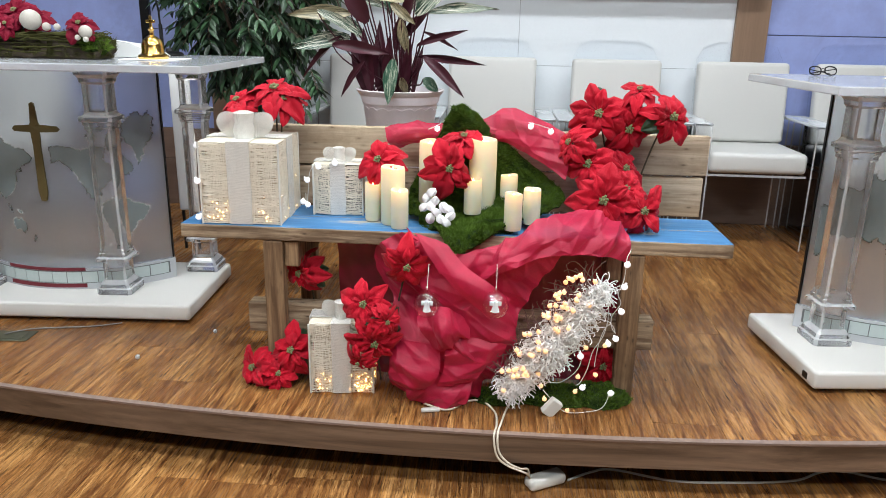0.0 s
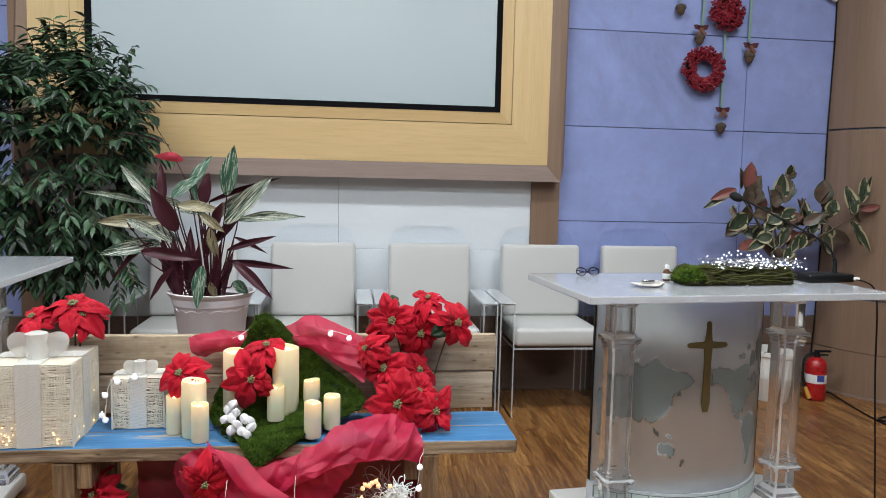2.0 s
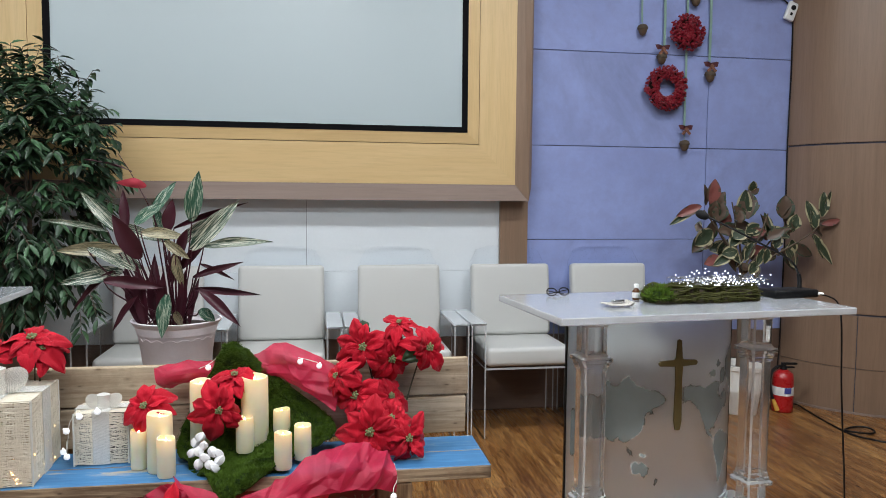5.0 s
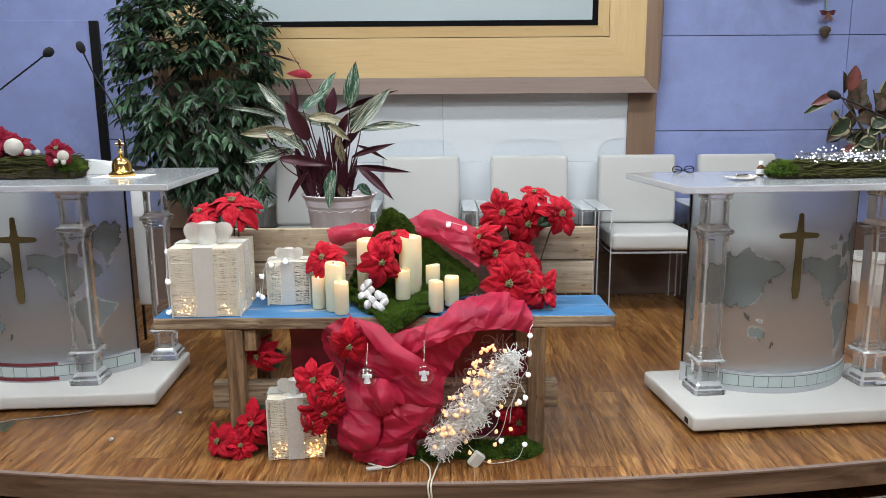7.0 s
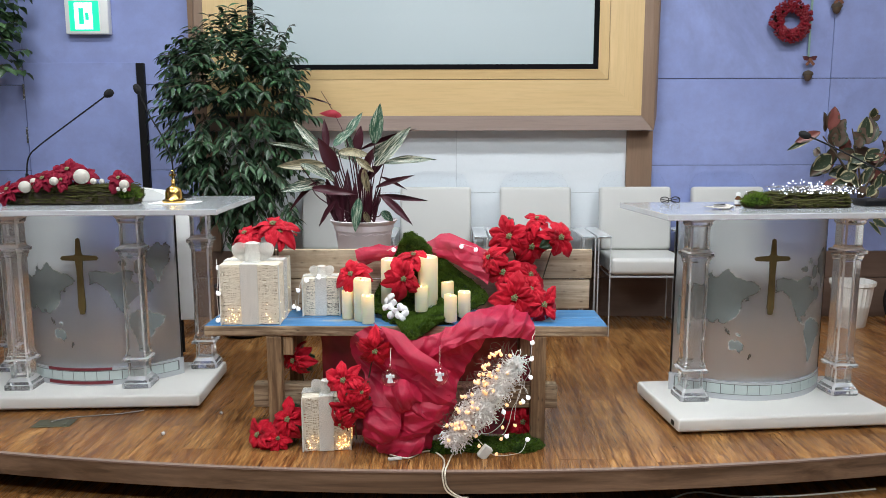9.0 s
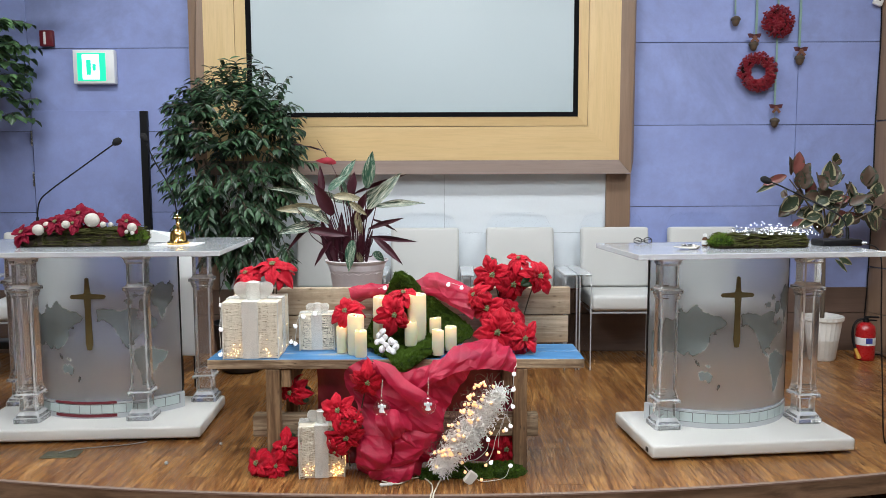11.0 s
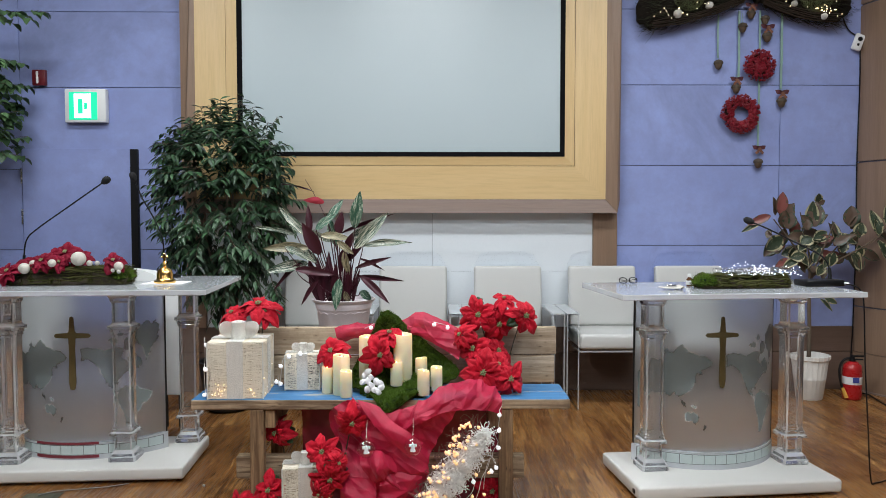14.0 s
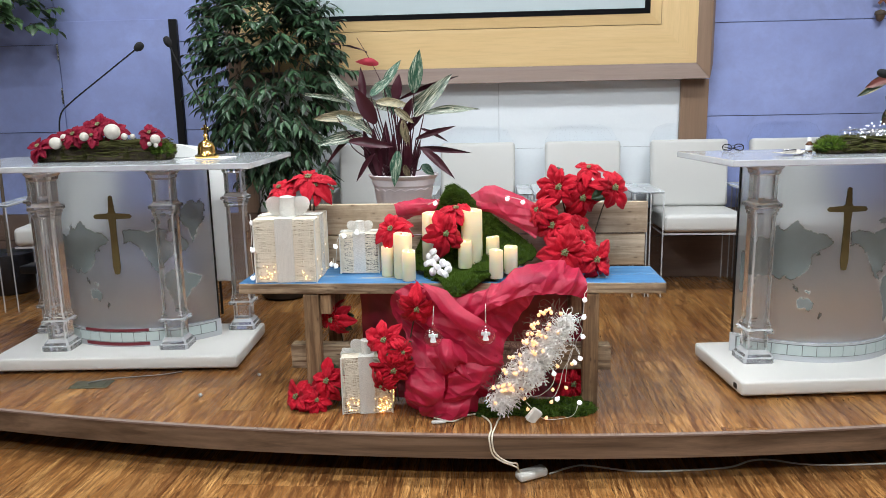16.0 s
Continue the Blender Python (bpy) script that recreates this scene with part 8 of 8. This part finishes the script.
# book rest behind the flowers
bm = bmesh.new()
prof = [(-1.66, 0.0), (-1.66, 0.06), (-1.56, 0.07), (-1.46, 0.055), (-1.40, 0.03), (-1.37, 0.0)]
fr = [bm.verts.new((x, 2.99, TOP + 0.001 + z)) for x, z in prof]
bk = [bm.verts.new((x, 3.16, TOP + 0.001 + z * 0.8)) for x, z in prof]
bm.faces.new(fr)
bm.faces.new(bk[::-1])
for i in range(len(prof)):
    bm.faces.new((fr[i - 1], fr[i], bk[i], bk[i - 1]))
bmesh.ops.recalc_face_normals(bm, faces=bm.faces)
tagged(part("book_rest", bm, M_WHITEPL), "low white curved book rest on the pulpit", "book rest")


def goose_mic(base, pts, head, box_base, label):
    t = thing("microphone", pose(0, 0, 0), label, "microphone", "gooseneck microphones")
    bm = bmesh.new()
    if box_base:
        box(bm, -0.105, 0.105, -0.055, 0.055, 0.0, 0.032, 0.008, 2, pose(*base, 0, 0, ROT_R))
    else:
        lathe(bm, [(0.055, 0), (0.058, 0.006), (0.05, 0.014), (0.016, 0.02), (0.012, 0.03)], 28, Matrix.Translation(base))
    part("base", bm, M_BLACK, t, "", 50)
    bm = bmesh.new()
    path = smooth_path(pts, 8)
    tube(bm, path, 0.0042, 8)
    tube(bm, path[:9], 0.009, 8, 0.9)
    part("gooseneck", bm, M_BLACK, t, "", 60)
    bm = bmesh.new()
    d = (path[-1] - path[-4]).normalized()
    m = Matrix.Translation(path[-1] + d * 0.014) @ d.to_track_quat("Z", "Y").to_matrix().to_4x4()
    lathe(bm, [(0.006, -0.022), (0.013, -0.016), (head, 0.0), (head, 0.016), (head * 0.7, 0.030), (0.001, 0.036)], 20, m)
    part("foam_head", bm, plain("foam_black", (0.008, 0.008, 0.009), 0.95, relief=0.4), t, "", 60)


goose_mic((-2.238, 3.24, TOP), [(-2.238, 3.24, 0.99), (-2.238, 3.24, 1.10), (-2.22, 3.24, 1.19), (-2.16, 3.24, 1.25), (-1.98, 3.25, 1.38), (-1.79, 3.26, 1.515)], 0.021, False, "black gooseneck microphone on the wide pulpit")
goose_mic((-1.40, 3.22, TOP), [(-1.44, 3.24, 0.99), (-1.445, 3.25, 1.10), (-1.455, 3.25, 1.20), (-1.50, 3.25, 1.31), (-1.565, 3.26, 1.42), (-1.61, 3.26, 1.53)], 0.019, False, "black gooseneck microphone beside the bell")
goose_mic((2.05, 2.68, TOP), [(2.115, 2.70, 1.0), (2.115, 2.71, 1.06), (2.085, 2.73, 1.12), (1.98, 2.78, 1.185), (1.85, 2.84, 1.26), (1.79, 2.87, 1.29)], 0.018, True, "black gooseneck microphone with a box base")
bm = bmesh.new()
tube(bm, smooth_path([(2.15, 2.64, 0.985), (2.185, 2.62, 0.98), (2.215, 2.60, 0.955), (2.228, 2.59, 0.88), (2.235, 2.58, 0.6), (2.245, 2.56, 0.3), (2.26, 2.55, 0.03), (2.30, 2.56, 0.006), (2.45, 2.62, 0.006), (2.7, 2.60, 0.006)], 8), 0.0034, 6)
tagged(part("microphone_cable", bm, M_BLACK, None, "", 60), "black cable hanging from the pulpit to the floor", "cable")
bm = bmesh.new()
cyl(bm, (2.145, 2.645, 0.988), (2.175, 2.632, 0.986), 0.008, 0.007, 10)
tagged(part("white_plug", bm, M_WHITEPL), "small white plug behind the microphone base", "plug")

# reading glasses
gl = thing("eyeglasses", pose(1.115, 2.80, TOP, 0, 0, 10), "folded black-rimmed eyeglasses lying on the pulpit", "eyeglasses")
for s in (-1, 1):
    bm = bmesh.new()
    tube(bm, [(s * 0.028 + 0.021 * math.cos(a), 0.006 * math.sin(a), 0.017 + 0.014 * math.copysign(abs(math.sin(a)) ** 0.7, math.sin(a))) for a in (6.2832 * i / 24 for i in range(24))], 0.0023, 6, 1.0, True)
    part("rim", bm, M_BLACK, gl)
    bm = bmesh.new()
    tube(bm, [(s * 0.050, 0, 0.024), (s * 0.040, 0.012, 0.020), (-s * 0.035, 0.016 + 0.004 * s, 0.006)], 0.0018, 6)
    part("temple", bm, M_BLACK, gl)
bm = bmesh.new()
tube(bm, bez((-0.009, 0, 0.021), (-0.004, 0, 0.025), (0.004, 0, 0.025), (0.009, 0, 0.021), 6), 0.0014, 6)
part("bridge", bm, M_BLACK, gl)

# small bottle, folded tissue
bt = thing("small_bottle", pose(1.385, 2.66, TOP), "small brown bottle with a white label", "bottle")
bm = bmesh.new()
lathe(bm, [(0.013, 0), (0.015, 0.003), (0.015, 0.034), (0.008, 0.042), (0.007, 0.048)], 20)
part("glass", bm, plain("amber_glass", (0.10, 0.035, 0.012), 0.15), bt, "", 60)
bm = bmesh.new()
lathe(bm, [(0.0152, 0.008), (0.0155, 0.009), (0.0155, 0.028), (0.0152, 0.029)], 20)
part("label_band", bm, M_WHITEPL, bt, "", 60)
bm = bmesh.new()
lathe(bm, [(0.009, 0.046), (0.009, 0.06), (0.007, 0.062)], 16)
part("cap", bm, M_WHITEPL, bt, "", 60)
dm = thing("glass_cloche", pose(1.42, 2.665, TOP), "tiny clear glass dome beside the bottle", "cloche")
bm = bmesh.new()
lathe(bm, [(0.026, 0.0), (0.027, 0.004), (0.027, 0.045), (0.020, 0.066), (0.001, 0.074)], 24)
part("dome", bm, M_THIN, dm, "", 60)
bm = bmesh.new()
lathe(bm, [(0.030, 0.0), (0.030, 0.003), (0.001, 0.0032)], 24)
part("tray", bm, M_WHITEPL, dm)
ts = thing("paper_tissue", pose(1.245, 2.50, TOP, 0, 0, 12), "crumpled white paper tissue with small things", "tissue")
bm = patch(bmesh.new(), [[(-0.055, -0.035 + 0.07 * k, 0.012), (0, -0.035 + 0.07 * k, 0.010), (0.055, -0.035 + 0.07 * k, 0.012)] for k in (0, 0.5, 1)], 20, 16, 0.016, 30, 0, 1, 2.0, (0, 0, -0.003))
for v in bm.verts:
    v.co.z = max(v.co.z, 0.0005)
part("sheet", bm, plain("cream_tissue", (0.58, 0.55, 0.50), 0.8), ts, "", 60)
bm = bmesh.new()
box(bm, -0.03, 0.025, -0.008, 0.008, 0.012, 0.024, 0.004, 2)
part("packet", bm, M_CHROME, ts, "small grey packet", 50)

# ---------------------------------------------------------------- by the wide pulpit
wp = thing("white_board", pose(-1.53, 3.60, 0), "white folding board standing behind the pulpit", "board")
bm = bmesh.new()
box(bm, -0.055, 0.055, -0.012, 0.012, 0.20, 0.90, 0.01, 3)
part("panel", bm, M_WHITEPL, wp, "", 50)
for s in (-1, 1):
    bm = bmesh.new()
    cyl(bm, (s * 0.04, 0, 0.0), (s * 0.04, 0, 0.21), 0.008, None, 8)
    part("leg", bm, M_BLACK, wp)
copy_thing(first, pose(-2.62, 3.72, 0, 0, 0, 12))
st = thing("acrylic_side_table", pose(-2.42, 3.25, 0), "clear acrylic shelf table beside the pulpit", "side table")
for z in (0.12, 0.33):
    bm = bmesh.new()
    box(bm, -0.15, 0.15, -0.12, 0.12, z, z + 0.012, 0.002)
    part("shelf", bm, M_THIN, st)
for sx in (-1, 1):
    bm = bmesh.new()
    box(bm, sx * 0.15 - 0.006, sx * 0.15 + 0.006, -0.12, 0.12, 0, 0.42, 0.002)
    part("side", bm, M_THIN, st)
bm = bmesh.new()
box(bm, -2.52, -2.34, 3.18, 3.30, 0.343, 0.385, 0.006, 2)
tagged(part("black_case", bm, M_BLACK, None, "", 40), "small black case on the clear shelf", "case")

# floor box and crystals
fb = thing("floor_socket", pose(-1.745, 2.44, 0, 0, 0, 5), "flush grey-green floor socket plate", "floor socket")
bm = bmesh.new()
box(bm, -0.085, 0.085, -0.045, 0.045, 0.0005, 0.004, 0.002)
part("plate", bm, plain("olive_metal", (0.11, 0.11, 0.07), 0.4, 0.6), fb)
bm = bmesh.new()
box(bm, -0.06, 0.06, -0.028, 0.028, 0.004, 0.006, 0.001)
part("flap", bm, plain("olive_metal_flap", (0.14, 0.14, 0.09), 0.4, 0.6), fb)
bm = bmesh.new()
tube(bm, smooth_path([(-1.76, 2.44, 0.009), (-1.73, 2.47, 0.010), (-1.69, 2.505, 0.006), (-1.60, 2.53, 0.005), (-1.48, 2.56, 0.005), (-1.40, 2.60, 0.005)], 8), 0.0026, 6)
tagged(part("socket_cable", bm, plain("grey_cable", (0.22, 0.21, 0.20), 0.5), None, "", 60), "thin grey cable from the floor socket under the slab", "cable")
for x, y, r in ((-1.197, 2.312, 0.010), (-1.02, 2.56, 0.009)):
    bm = bmesh.new()
    bmesh.ops.create_icosphere(bm, subdivisions=1, radius=r, matrix=Matrix.Translation((x, y, r * 0.85)))
    tagged(part("crystal_bead", bm, M_HIGHLIGHT), "loose clear crystal bead on the platform floor", "bead", "loose beads")

# ---------------------------------------------------------------- floor planks
def floor_planks(parent, x0, x1, width, length, ya, yb, z, front=None, seed=3):
    rng = random.Random(seed)
    shared = {}
    x = x0
    while x < x1 - 0.01:
        y = ya + rng.random() * length * 0.9 - length
        while y < yb:
            y0, y1 = max(y, ya), min(y + length, yb)
            a = b = y0
            if front is not None:
                lo, hi = front(x), front(x + width)
                if y1 <= max(lo, hi) + 0.02:
                    y += length
                    continue
                a, b = max(y0, lo), max(y0, hi)
            if y1 - y0 > 0.03:
                key = (round(y1 - y0, 3), round(a - y0, 4), round(b - y0, 4))
                if key not in shared:
                    bm = bmesh.new()
                    g = 0.0004
                    prism(bm, [(g, a - y0 + g), (width - g, b - y0 + g), (width - g, y1 - y0 - g), (g, y1 - y0 - g)], -0.012, 0.0)
                    me = bpy.data.meshes.new("plank")
                    bm.to_mesh(me)
                    bm.free()
                    me.materials.append(M_FLOOR)
                    shared[key] = me
                ob = new("plank", shared[key])
                ob.parent = parent
                ob.location = (x, y0, z)
            y += length
        x += width


floor_planks(stage, -3.6, 4.0, 0.195, 1.22, 1.9, WALL - 0.012, 0.0, lambda x: edge_y(x, 0.018), 5)
floor_planks(lower_floor, -2.73, 2.73, 0.195, 1.22, 0.2, 2.5, -0.188, None, 8)
bm = bmesh.new()
box(bm, -4.2, 4.2, -4.6, 0.198, -0.2, -0.188)
tagged(part("laminate_rest", bm, M_FLOOR, lower_floor), kind="stuff")
for sx in (-1, 1):
    bm = bmesh.new()
    box(bm, *((-4.2, -2.732) if sx < 0 else (2.732, 4.2)), 0.2, 2.5, -0.2, -0.188)
    tagged(part("laminate_rest", bm, M_FLOOR, lower_floor), kind="stuff")
